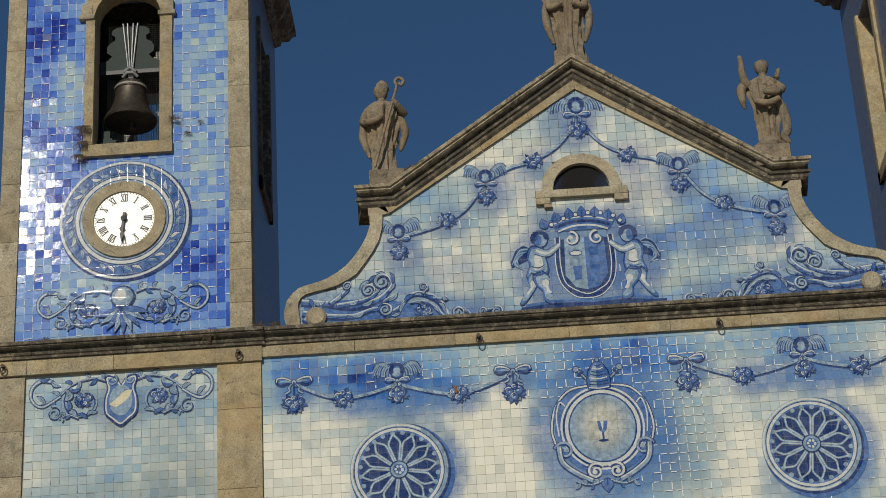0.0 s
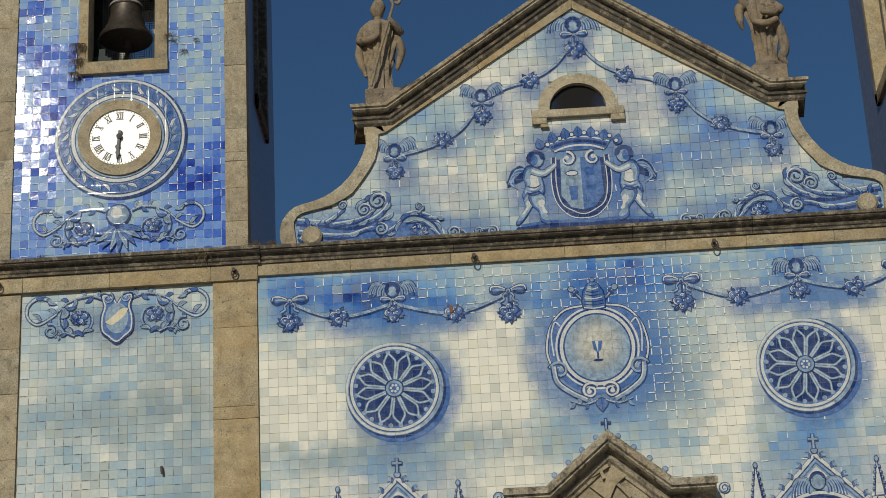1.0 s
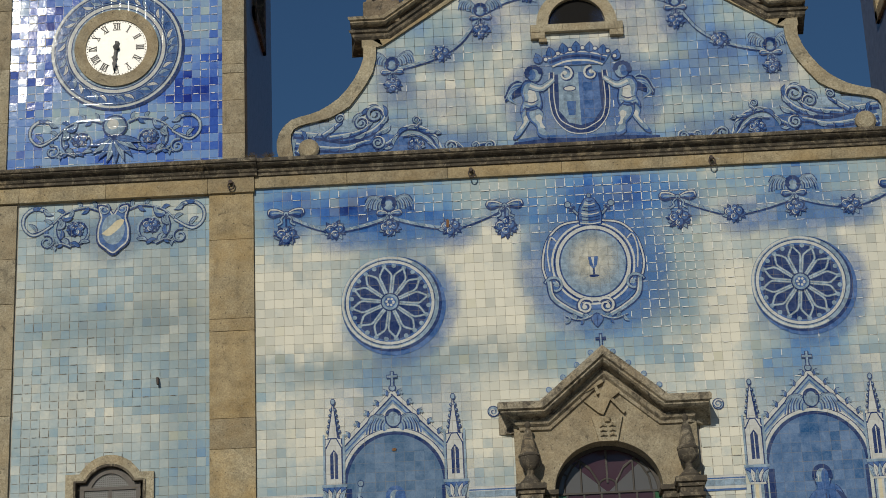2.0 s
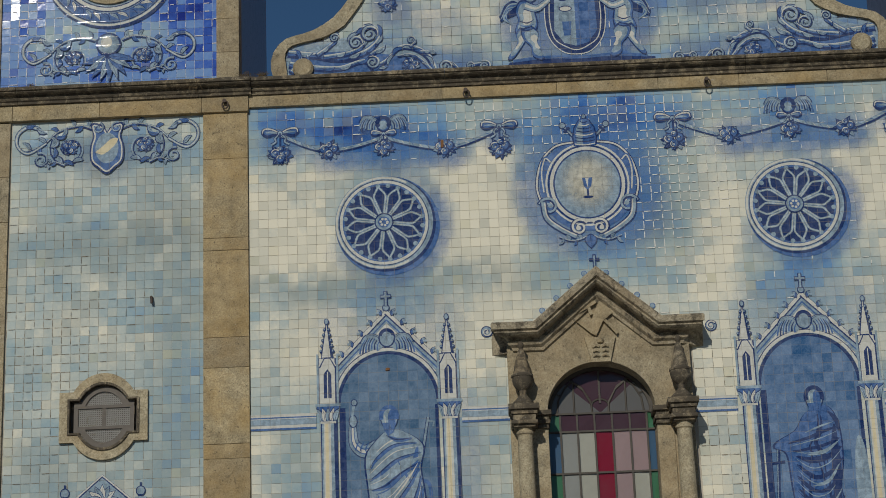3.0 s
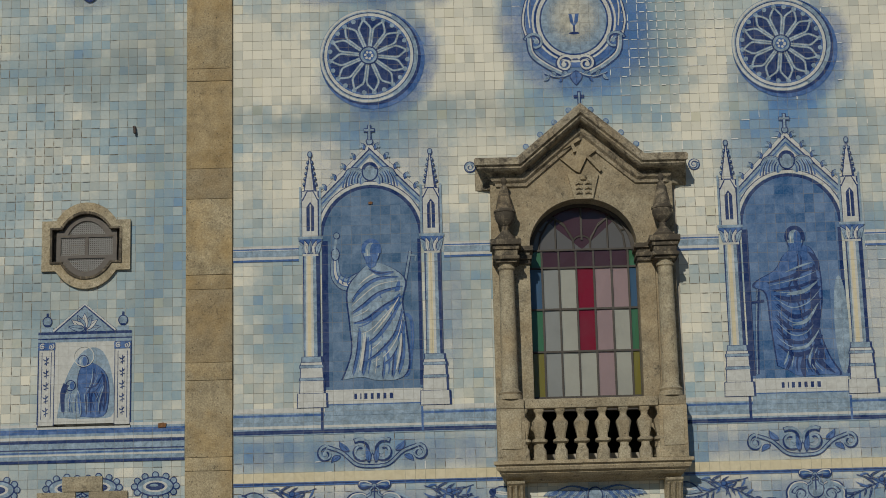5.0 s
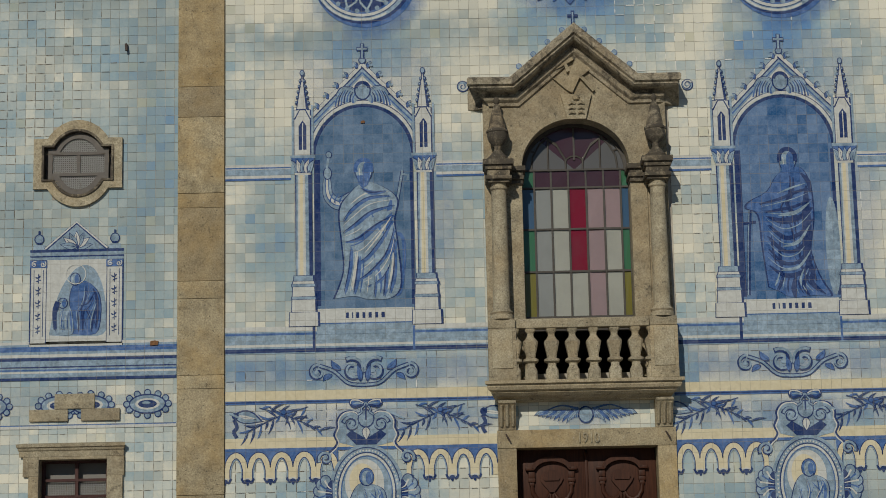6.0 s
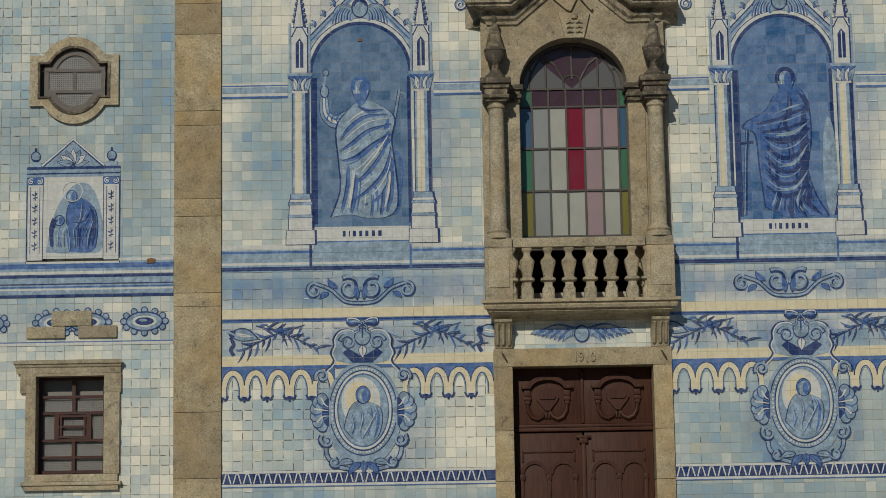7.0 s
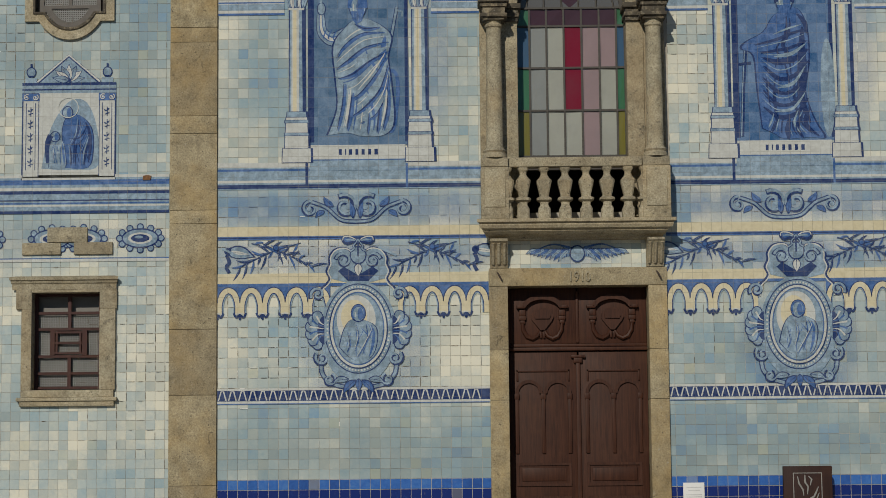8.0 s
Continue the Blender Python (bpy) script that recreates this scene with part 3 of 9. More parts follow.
s.prism([(0.06, 9.30), (0.10, 9.32), (0.27, 9.12), (0.24, 9.09)], -0.21, -0.15)
s.prism([(-0.30, 9.46), (-0.27, 9.42), (-0.02, 9.56), (-0.05, 9.60)], -0.215, -0.15)
s.prism([(-0.19, 9.60), (-0.15, 9.62), (-0.08, 9.40), (-0.12, 9.38)], -0.212, -0.15)
s.v = [(x, y - 0.004, z + 0.17) for x, y, z in s.v]
hang("relief", s, GRANITE, window_1, "carved emblem in low relief", smooth=False)
for sg in (-1, 1):
    s = Shape()
    for x0, x1, y0, z0, z1 in ((0.75, 0.97, -0.20, 7.95, 8.01), (0.73, 0.98, -0.235, 8.01, 8.07), (0.75, 0.97, -0.20, 8.07, 8.13), (0.71, 0.99, -0.25, 8.13, 8.2)):
        s.box(WX + min(sg * x0, sg * x1), WX + max(sg * x0, sg * x1), y0, 0.2, z0, z1, 0.008)
    hang("impost", s, GRANITE_DARK, window_1)
    s = Shape()
    cx = sg * 1.105 - 0.025
    s.lathe(cx, -0.36, 5.99, [(0.0, 0.0), (0.165, 0.0), (0.165, 0.05), (0.15, 0.07), (0.165, 0.1), (0.13, 0.13), (0.116, 0.16), (0.114, 0.9), (0.104, 1.82), (0.122, 1.84), (0.122, 1.87), (0.105, 1.885), (0.105, 1.92), (0.0, 1.92)], 28)
    tagged(part("column", s, GRANITE, None), "round granite column standing on the balcony pedestal", "column", "columns beside the window")
    s = Shape()
    for w, y0, z0, z1 in ((0.15, -0.50, 7.91, 7.95), (0.185, -0.55, 7.95, 8.0), (0.16, -0.51, 8.0, 8.09), (0.185, -0.54, 8.09, 8.15), (0.215, -0.58, 8.15, 8.23)):
        s.box(cx - w, cx + w, y0, -0.1, z0, z1, 0.01)
    tagged(part("capital_block", s, GRANITE_DARK, None), "moulded granite entablature block on a column", "capital", "entablature blocks")
    s = Shape()
    s.lathe(cx, -0.36, 8.23, [(0.0, 0.0), (0.15, 0.0), (0.15, 0.05), (0.10, 0.10), (0.05, 0.16), (0.05, 0.22), (0.085, 0.25), (0.125, 0.30), (0.143, 0.36), (0.143, 0.41), (0.155, 0.42), (0.155, 0.445), (0.125, 0.47), (0.105, 0.58), (0.075, 0.70), (0.045, 0.80), (0.025, 0.83), (0.042, 0.86), (0.045, 0.89), (0.03, 0.92), (0.0, 0.95)], 24)
    tagged(part("urn", s, GRANITE_DARK, None), "lichened stone urn with a pointed lid", "urn", "urns beside the window")

PANE_COLOURS = {
    "grey": glass_material("ribbed grey glass", (0.36, 0.38, 0.37)), "white": glass_material("milky glass", (0.50, 0.51, 0.45)),
    "red": glass_material("ruby glass", (0.27, 0.012, 0.035)), "pink": glass_material("rose glass", (0.42, 0.31, 0.32)),
    "green": glass_material("green glass", (0.07, 0.22, 0.12)), "blue": glass_material("blue glass", (0.07, 0.15, 0.27)),
    "olive": glass_material("amber glass", (0.25, 0.23, 0.05)), "purple": glass_material("violet glass", (0.085, 0.04, 0.055)), "smoke": glass_material("smoky glass", (0.17, 0.17, 0.17)),
}
BARS = [-0.80, -0.615, -0.375, -0.13, 0.12, 0.37, 0.61, 0.73]
ROWS_Z = [5.32, 5.99, 6.10, 6.75, 7.36, 7.96, 8.22]
PATTERN = ["red green red green red green blue".split(), "red red green red green olive blue".split(), "olive grey white white pink white olive".split(),
           "green grey white red pink white green".split(), "blue grey white red pink pink blue".split(), "green purple purple purple purple purple green".split()]
for r, names in enumerate(PATTERN):
    if r < 1:
        continue
    for c, key in enumerate(names):
        s = Shape()
        tip = 0.004 * math.sin(r * 5.1 + c * 2.3)
        x0, x1, z0, z1 = BARS[c] + 0.012, BARS[c + 1] - 0.012, ROWS_Z[r] + 0.012, ROWS_Z[r + 1] - 0.012
        s.add([(x0, 0.2 + tip, z0), (x1, 0.2 - tip, z0), (x1, 0.2 + tip, z1), (x0, 0.2 - tip, z1), (x0, 0.206 + tip, z0), (x1, 0.206 - tip, z0), (x1, 0.206 + tip, z1), (x0, 0.206 - tip, z1)],
              [(0, 1, 2, 3), (7, 6, 5, 4), (0, 4, 5, 1), (1, 5, 6, 2), (2, 6, 7, 3), (3, 7, 4, 0)])
        ob = hang("pane", s, PANE_COLOURS[key], window_1, smooth=False)
s = Shape()
for x in BARS:
    s.box(x - 0.013, x + 0.013, 0.17, 0.22, 5.98, 8.2)
for z in ROWS_Z[2:]:
    s.box(-0.80, 0.73, 0.172, 0.218, z - 0.013, z + 0.013)
s.band(arc(WX, 8.2, 0.77, 0.70, 0, 180, 28), arc(WX, 8.2, 0.70, 0.64, 0, 180, 28), 0.16, 0.23)
s.box(WX - 0.013, WX + 0.013, 0.17, 0.22, 8.36, 8.85)
for sg in (-1, 1):
    for pts in ([(0.115, 8.2), (0.125, 8.38), (0.23, 8.56), (0.40, 8.70), (0.48, 8.74)], [(0.62, 8.2), (0.59, 8.42), (0.49, 8.60), (0.37, 8.70)], [(0.37, 8.2), (0.37, 8.67)], [(0.55, 8.48), (0.66, 8.53)], [(0.125, 8.36), (0.25, 8.6), (0.37, 8.68)]):
        s.tube([(WX + sg * x, 0.19, z) for x, z in pts], 0.014, 6)
s.tube([(p[0], 0.19, p[1]) for p in arc(WX, 8.32, 0.125, 0.10, 0, 180, 10)], 0.014, 6)
s.box(-0.82, 0.76, 0.16, 0.24, 5.90, 5.985, 0.01)
hang("window_frame", s, plain_material("weathered lead", (0.055, 0.048, 0.040), 0.6, 0.3, 14.0), window_1, "dark grey-brown lead glazing bars", smooth=False)
for k, (key, a0, a1) in enumerate((("smoke", 0, 45), ("purple", 45, 90), ("purple", 90, 135), ("smoke", 135, 180))):
    s = Shape()
    s.prism([(WX, 8.225)] + arc(WX, 8.21, 0.735, 0.67, a0, a1, 10), 0.196, 0.202)
    hang("pane", s, PANE_COLOURS[key], window_1, smooth=False)
# Added sheet close behind the panes, hiding the dark room from view.
s = Shape()
s.box(-0.95, 0.95, 0.3, 0.32, 6.0, 9.0)
hang("backing", s, plain_material("pale sheet behind glass", (0.16, 0.16, 0.15), 0.9), window_1, "added pale sheet behind the glass", smooth=False)

# ---- balcony ----
balcony = thing("balcony", (0, -0.3, 4.9), "granite balcony with turned balusters over the door", "balcony")
s = Shape()
BX0 = -0.03
prof = [(0.0, 4.885), (-0.22, 4.885), (-0.24, 4.91), (-0.36, 4.94), (-0.42, 4.975), (-0.41, 4.99), (-0.47, 5.01), (-0.49, 5.05), (-0.485, 5.075), (-0.53, 5.09), (-0.525, 5.135), (0.0, 5.14)]
s.loft([[(BX0 - min(1.36, max(1.20, 0.84 - y)), y, z) for y, z in prof], [(BX0 + min(1.36, max(1.20, 0.84 - y)), y, z) for y, z in prof]])
hang("slab", s, GRANITE, balcony, smooth=False)
for sg in (-1, 1):
    s = Shape()
    a, b = sorted((BX0 + sg * 0.915, BX0 + sg * 1.30))
    s.box(a, b, -0.485, 0.0, 5.14, 5.858, 0.012)
    s.box(a + 0.006, b - 0.006, -0.48, 0.0, 5.862, 5.99, 0.014)
    pedestal = hang("pedestal", s, GRANITE, balcony)
    s = Shape()
    s.box(a + 0.05, b - 0.05, -0.502, -0.47, 5.30, 5.83, 0.012)
    hang("raised_panel", s, GRANITE, pedestal)
s = Shape()
s.box(BX0 - 0.91, BX0 + 0.91, -0.48, -0.28, 5.855, 5.985, 0.015)
hang("top_rail", s, GRANITE, balcony)


def baluster(x):
    """A square-set vase baluster, widest near its shoulder, over a ring and a block."""
    sh = Shape()
    rings = []
    for w, z in ((0.084, 5.14), (0.084, 5.275), (0.072, 5.295), (0.055, 5.33), (0.058, 5.37), (0.10, 5.395), (0.104, 5.42), (0.062, 5.445), (0.066, 5.48), (0.098, 5.63), (0.102, 5.665), (0.062, 5.715), (0.044, 5.75), (0.046, 5.79), (0.07, 5.82), (0.074, 5.855)):
        c = w * 0.25
        rings.append([(x + u, -0.385 + v, z) for u, v in ((-w, -w + c), (-w + c, -w), (w - c, -w), (w, -w + c), (w, w - c), (w - c, w), (-w + c, w), (-w, w - c))])
    sh.loft(rings)
    return sh


for k in range(6):
    hang("baluster", baluster(-0.75 + k * 0.288), GRANITE, balcony)
for sg in (-1, 1):
    hang("baluster", baluster(BX0 + sg * 0.945), GRANITE, balcony)
for sg in (-1, 1):
    s = Shape()
    x = sg * 1.08 - 0.01
    rings = []
    for d, z in ((0.08, 4.505), (0.10, 4.57), (0.15, 4.62), (0.18, 4.72), (0.24, 4.80), (0.33, 4.85), (0.34, 4.885)):
        rings.append([(x - 0.12, 0.0, z), (x - 0.12, -d, z), (x + 0.12, -d, z), (x + 0.12, 0.0, z)])
    s.loft(rings)
    for k in range(3):
        xx = x - 0.08 + 0.08 * k
        s.tube([(xx, -0.11, 4.56), (xx, -0.17, 4.64), (xx, -0.20, 4.74), (xx, -0.28, 4.83)], 0.026, 6)
    tagged(part("corbel", s, GRANITE, None), "fluted granite bracket carrying the balcony", "bracket", "balcony brackets")

# ---- door ----
door_1 = thing("door_1", (0, 0, 0.17), "closed dark red-brown double door in a granite surround", "door", kind="structure")
for sg in (-1, 1):
    zs = (0.17, 1.3, 2.68, 3.37, 4.25)
    for a, b in zip(zs, zs[1:]):
        s = Shape()
        x0, x1 = sorted((sg * 0.97, sg * 1.23))
        s.box(x0, x1, -0.07, 0.4, a + 0.002, b - 0.002, 0.008)
        hang("jamb_stone", s, GRANITE_WARM, door_1)
s = Shape()
s.box(-1.23, 1.23, -0.072, 0.4, 4.252, 4.50, 0.01)
hang("lintel", s, GRANITE_WARM, door_1)
txt = bpy.data.curves.new("year", "FONT")
txt.body, txt.size, txt.extrude, txt.align_x = "1910", 0.20, 0.016, "CENTER"
txt.bevel_depth = 0.003
txt.materials.append(GRANITE)
tmp = new("year_curve", txt)
bpy.context.view_layer.update()
me = bpy.data.meshes.new_from_object(tmp.evaluated_get(bpy.context.evaluated_depsgraph_get()))
bpy.data.objects.remove(tmp)
me.transform(pose(0.02, -0.078, 4.31, 90, 0, 0) @ Matrix.Diagonal((0.8, 1.0, 1.0, 1.0)))
me.materials.clear()
me.materials.append(GRANITE)
year = new("year", me)
year.parent = door_1
bpy.context.view_layer.update()
year.matrix_parent_inverse = door_1.matrix_world.inverted()
tagged(year, "raised carved year on the lintel")
LEAF = 0.28
for sg in (-1, 1):
    s = Shape()
    x0, x1 = sorted((sg * 0.012, sg * 0.965))
    s.box(x0, x1, LEAF, LEAF + 0.06, 0.18, 3.36, 0.006)
    leaf = hang("door_leaf", s, DOOR_WOOD, door_1)
    cx = (x0 + x1) / 2

    def carve(name, sh):
        ob = part(name, sh, DOOR_WOOD, leaf)

        return ob

    # upper panel with two round-headed arches
    s = Shape()
    for c in (-0.2, 0.2):
        s.band(arc(cx + c, 2.78, 0.19, 0.19, 0, 180, 16), arc(cx + c, 2.78, 0.145, 0.145, 0, 180, 16), LEAF - 0.03, LEAF)
    for c in (-0.367, 0.0, 0.367):
        s.box(cx + c - 0.025, cx + c + 0.025, LEAF - 0.028, LEAF, 1.95, 2.78, 0.008)
        s.box(cx + c - 0.035, cx + c + 0.035, LEAF - 0.034, LEAF, 2.70, 2.78, 0.008)
    s.box(cx - 0.37, cx + 0.37, LEAF - 0.02, LEAF, 3.08, 3.11, 0.006)
    for c in (-0.37, 0.345):
        s.box(cx + c, cx + c + 0.025, LEAF - 0.02, LEAF, 2.95, 3.11, 0.006)
    carve("arched_panel", s)
    for z0, z1 in ((1.50, 1.82), (0.42, 1.36)):
        s = Shape()
        o = [(cx - 0.38, z0), (cx + 0.38, z0), (cx + 0.38, z1), (cx - 0.38, z1)]
        i = [(cx - 0.345, z0 + 0.035), (cx + 0.345, z0 + 0.035), (cx + 0.345, z1 - 0.035), (cx - 0.345, z1 - 0.035)]
        s.band(o, i, LEAF - 0.022, LEAF, closed=True)
        s.box(cx - 0.31, cx + 0.31, LEAF - 0.012, LEAF, z0 + 0.07, z1 - 0.07, 0.01)
        carve("raised_panel", s)
    # fixed panel above the leaf, with a carved shield
    s = Shape()
    s.box(x0, x1, LEAF - 0.005, LEAF + 0.06, 3.47, 4.25, 0.006)
    head = hang("head_panel", s, DOOR_WOOD, door_1)
    s = Shape()
    s.band(arc(cx, 3.96, 0.29, 0.19, 12, 168, 20), arc(cx, 3.945, 0.235, 0.14, 12, 168, 20), LEAF - 0.09, LEAF)
    for c in (-1, 1):
        a, b = sorted((cx + c * 0.235, cx + c * 0.36))
        s.box(a, b, LEAF - 0.09, LEAF, 3.96, 4.01, 0.015)
        for z0, z1, w in ((3.86, 3.945, 0.045), (3.80, 3.858, 0.05), (3.75, 3.798, 0.035)):
            s.box(cx + c * 0.275 - w, cx + c * 0.275 + w, LEAF - 0.055, LEAF, z0, z1, 0.012)
        s.tube([(cx + c * q, LEAF - 0.03, z) for q, z in ((0.275, 3.76), (0.265, 3.66), (0.215, 3.575), (0.14, 3.545), (0.07, 3.58), (0.03, 3.65))], [0.024, 0.03, 0.034, 0.034, 0.03, 0.022], 8)
        s.box(cx + c * 0.022 - 0.014, cx + c * 0.022 + 0.014, LEAF - 0.05, LEAF, 3.55, 3.64, 0.008)
    fan = [(cx + 0.03, 3.66)] + [(cx + 0.155 * math.cos(t) * (1 + 0.03 * math.cos(9 * t)), 3.85 + 0.12 * math.sin(t)) for t in [-0.5 + 0.1 * k * 1.38 for k in range(31)]] + [(cx - 0.03, 3.66)]
    s.prism(fan, LEAF - 0.05, LEAF)
    s.prism([(cx + (x - cx) * 0.72, 3.86 + (z - 3.85) * 0.72) for x, z in fan[1:-1]], LEAF - 0.075, LEAF)
    ob = part("carving", s, DOOR_WOOD, head)
s = Shape()
s.box(-0.965, 0.965, LEAF - 0.05, LEAF + 0.06, 3.37, 3.42, 0.012)
s.box(-0.965, 0.965, LEAF - 0.03, LEAF + 0.06, 3.425, 3.468, 0.012)
hang("rail", s, DOOR_WOOD, door_1)
s = Shape()
s.box(-0.03, 0.03, LEAF - 0.035, LEAF, 0.18, 3.24, 0.012)
s.box(-0.10, 0.10, LEAF - 0.06, LEAF, 3.27, 3.31, 0.01)
s.box(-0.06, 0.06, LEAF - 0.05, LEAF, 3.20, 3.27, 0.01)
s.box(-0.02, 0.02, LEAF - 0.035, LEAF, 3.48, 4.2, 0.01)
hang("cover_strip", s, DOOR_WOOD, door_1)
for sg in (-1, 1):
    s = Shape()
    x = sg * 1.1 + 0.02
    s.tube([(x - 0.03, -0.08, 4.44), (x - 0.01, -0.12, 4.40), (x + 0.03, -0.11, 4.33)], 0.012, 6)
    tagged(part("iron_hook", s, IRON, None), "rusted iron hook set in the door surround", "hook", "iron hooks")

# ---- tower windows ----
window_2 = thing("window_2", (-7.09, 0, 2.66), "small barred window in a granite surround", "window", kind="structure")
s = Shape()
s.box(-7.70, -7.56, -0.06, 0.3, 2.88, 4.0, 0.008)
s.box(-6.62, -6.40, -0.06, 0.3, 2.88, 4.0, 0.008)
s.box(-7.78, -7.56, -0.06, 0.3, 4.0, 4.27, 0.008)
s.box(-6.62, -6.38, -0.06, 0.3, 4.0, 4.27, 0.008)
s.box(-7.56, -6.62, -0.06, 0.3, 4.23, 4.27, 0.004)
hang("surround", s, GRANITE, window_2)
s = Shape()
prof = [(0.0, 4.27), (-0.065, 4.27), (-0.07, 4.345), (-0.09, 4.36), (-0.10, 4.39), (-0.125, 4.40), (-0.13, 4.44), (0.0, 4.465)]
s.loft([[(-7.80 - 0.5 * abs(y), y, z) for y, z in prof], [(-6.42 + 0.5 * abs(y), y, z) for y, z in prof]])
hang("cornice", s, GRANITE, window_2, smooth=False)
s = Shape()
s.box(-7.70, -6.42, -0.06, 0.3, 2.78, 2.88, 0.01)
s.box(-7.76, -6.37, -0.10, 0.2, 2.725, 2.778, 0.015)
s.box(-7.72, -6.41, -0.075, 0.2, 2.655, 2.724, 0.015)
hang("window_sill", s, GRANITE, window_2)
s = Shape()
for x, z0, z1 in ((-7.535, 2.9, 4.23), (-6.645, 2.9, 4.23), (-7.075, 2.9, 3.34), (-7.075, 3.74, 4.23)):
    s.box(x - 0.024, x + 0.024, 0.16, 0.21, z0, z1)
for z in (2.92, 3.12, 3.355, 3.735, 3.96, 4.21):
    s.box(-7.56, -6.62, 0.158, 0.208, z - 0.018, z + 0.018)
for x in (-7.31, -6.86):
    s.box(x - 0.032, x + 0.032, 0.150, 0.207, 3.37, 3.72)
    s.box(x - math.copysign(0.06, x + 7.08) - 0.014, x - math.copysign(0.06, x + 7.08) + 0.014, 0.146, 0.20, 3.40, 3.69)
for z, h in ((3.40, 0.014), (3.545, 0.014), (3.69, 0.014)):
    s.box(-7.30, -6.87, 0.148, 0.205, z - h, z + h)
hang("window_frame", s, MAROON, window_2, "maroon painted wooden lattice", smooth=False)
MESH_GREY = plain_material("grey wire mesh", (0.27, 0.27, 0.26), 0.6, 0.3, 90.0)


def wire_panel(x0, x1, z0, z1, y, step=0.045, r=0.0045):
    """Crossed wires."""
    sh = Shape()
    k = 0
    x = x0 + step / 2
    while x < x1:
        sh.box(x - r, x + r, y, y + 0.004, z0, z1)
        x += step
    z = z0 + step / 2
    while z < z1:
        sh.box(x0, x1, y + 0.004, y + 0.008, z - r, z + r)
        z += step
    return sh


hang("wire_mesh", wire_panel(-7.56, -6.62, 2.9, 3.95, 0.22, 0.024, 0.004), MESH_GREY, window_2, "grey protective mesh", smooth=False)
s = Shape()
s.box(-7.56, -6.62, 0.3, 0.31, 2.9, 4.23)
hang("pane", s, glass_material("dusty glass", (0.17, 0.16, 0.145), 0.05, 0.45), window_2, smooth=False)

window_3 = thing("window_3", (-7.09, 0, 7.82), "round-lobed window vent in a moulded granite surround", "window", kind="structure")


def lobed(w, h, rx, rz, n=16):
    """A flat rectangle with an arch rising above and one hanging below it."""
    k = math.degrees(math.asin(min(1.0, h / rz)))
    up = arc(0, 0, rx, rz, k, 180 - k, n)
    pts = [(w, -h), (w, h)] + up + [(-w, h), (-w, -h)] + [(x, -z) for x, z in up[::-1]]
    return [(-7.08 + x, 8.425 + z) for x, z in pts]


s = Shape()
s.band(lobed(0.63, 0.365, 0.53, 0.63), lobed(0.505, 0.255, 0.425, 0.49), -0.06, 0.2, closed=True)
hang("surround", s, GRANITE, window_3)
s = Shape()
s.band(lobed(0.51, 0.26, 0.43, 0.495), lobed(0.48, 0.235, 0.395, 0.46), -0.085, 0.15, closed=True)
hang("inner_moulding", s, GRANITE_DARK, window_3)
s = Shape()
s.band(lobed(0.43, 0.225, 0.385, 0.45), lobed(0.37, 0.145, 0.30, 0.37), -0.012, 0.05, closed=True)
s.box(-7.46, -6.70, -0.01, 0.05, 8.555, 8.60)
s.box(-7.46, -6.70, -0.01, 0.05, 8.25, 8.295)
s.box(-7.105, -7.055, -0.008, 0.05, 8.28, 8.58)
hang("window_frame", s, plain_material("weathered grey-brown metal", (0.10, 0.088, 0.075), 0.6, 0.3, 12.0), window_3, smooth=False)
hang("wire_mesh", wire_panel(-7.48, -6.68, 8.02, 8.84, 0.012, 0.03, 0.0075), plain_material("light wire mesh", (0.24, 0.24, 0.23), 0.6, 0.3, 90.0), window_3, "grey wire mesh", smooth=False)
# Dark sheet just behind the mesh where the unlit room would show.
s = Shape()
s.box(-7.60, -6.56, 0.05, 0.06, 7.99, 8.86)
hang("backing", s, DARK_ROOM, window_3, smooth=False)
for x0, x1, z0, z1 in ((-7.71, -7.17, 4.76, 4.925), (-6.99, -6.45, 4.76, 4.93), (-7.36, -6.80, 4.93, 5.14)):
    s = Shape()
    s.box(x0, x1, -0.05, 0.05, z0, z1, 0.012)
    tagged(part("stone_corbel", s, GRANITE, None), "rough granite block jutting from the tiled wall", "stone block", "blocks over the small window")

# ---- clock ----
CX, CZ = -7.085, 15.475
clock = thing("clock", (CX, 0, CZ - 0.65), "white church clock face with roman numerals in a stone ring", "clock")
s = Shape()
s.band(arc(CX, CZ, 0.645, 0.645, 0, 360, 64), arc(CX, CZ, 0.472, 0.472, 0, 360, 64), -0.05, 0.05, closed=False)
hang("stone_ring", s, GRANITE, clock)
s = Shape()
s.prism(arc(CX, CZ, 0.475, 0.475, 0, 354, 59), -0.025, 0.02)
dial = hang("dial", s, ENAMEL, clock, smooth=False)


def strokes(text, w, h):
    """Upright numeral strokes as slanted bars, centred on zero."""
    out, x = [], 0.0
    for ch in text:
        cw = {"I": 0.36, "V": 0.8, "X": 0.85}[ch] * w
        if ch == "I":
            out.append(((x + cw / 2, -h), (x + cw / 2, h), 1.0))
        elif ch == "V":
            out += [((x, h), (x + cw / 2, -h), 1.0), ((x + cw, h), (x + cw / 2, -h), 0.5)]
        else:
            out += [((x, h), (x + cw, -h), 1.0), ((x + cw, h), (x, -h), 0.5)]
        x += cw + 0.16 * w
    x -= 0.16 * w
    return [((a[0] - x / 2, a[1]), (b[0] - x / 2, b[1]), t) for a, b, t in out], x


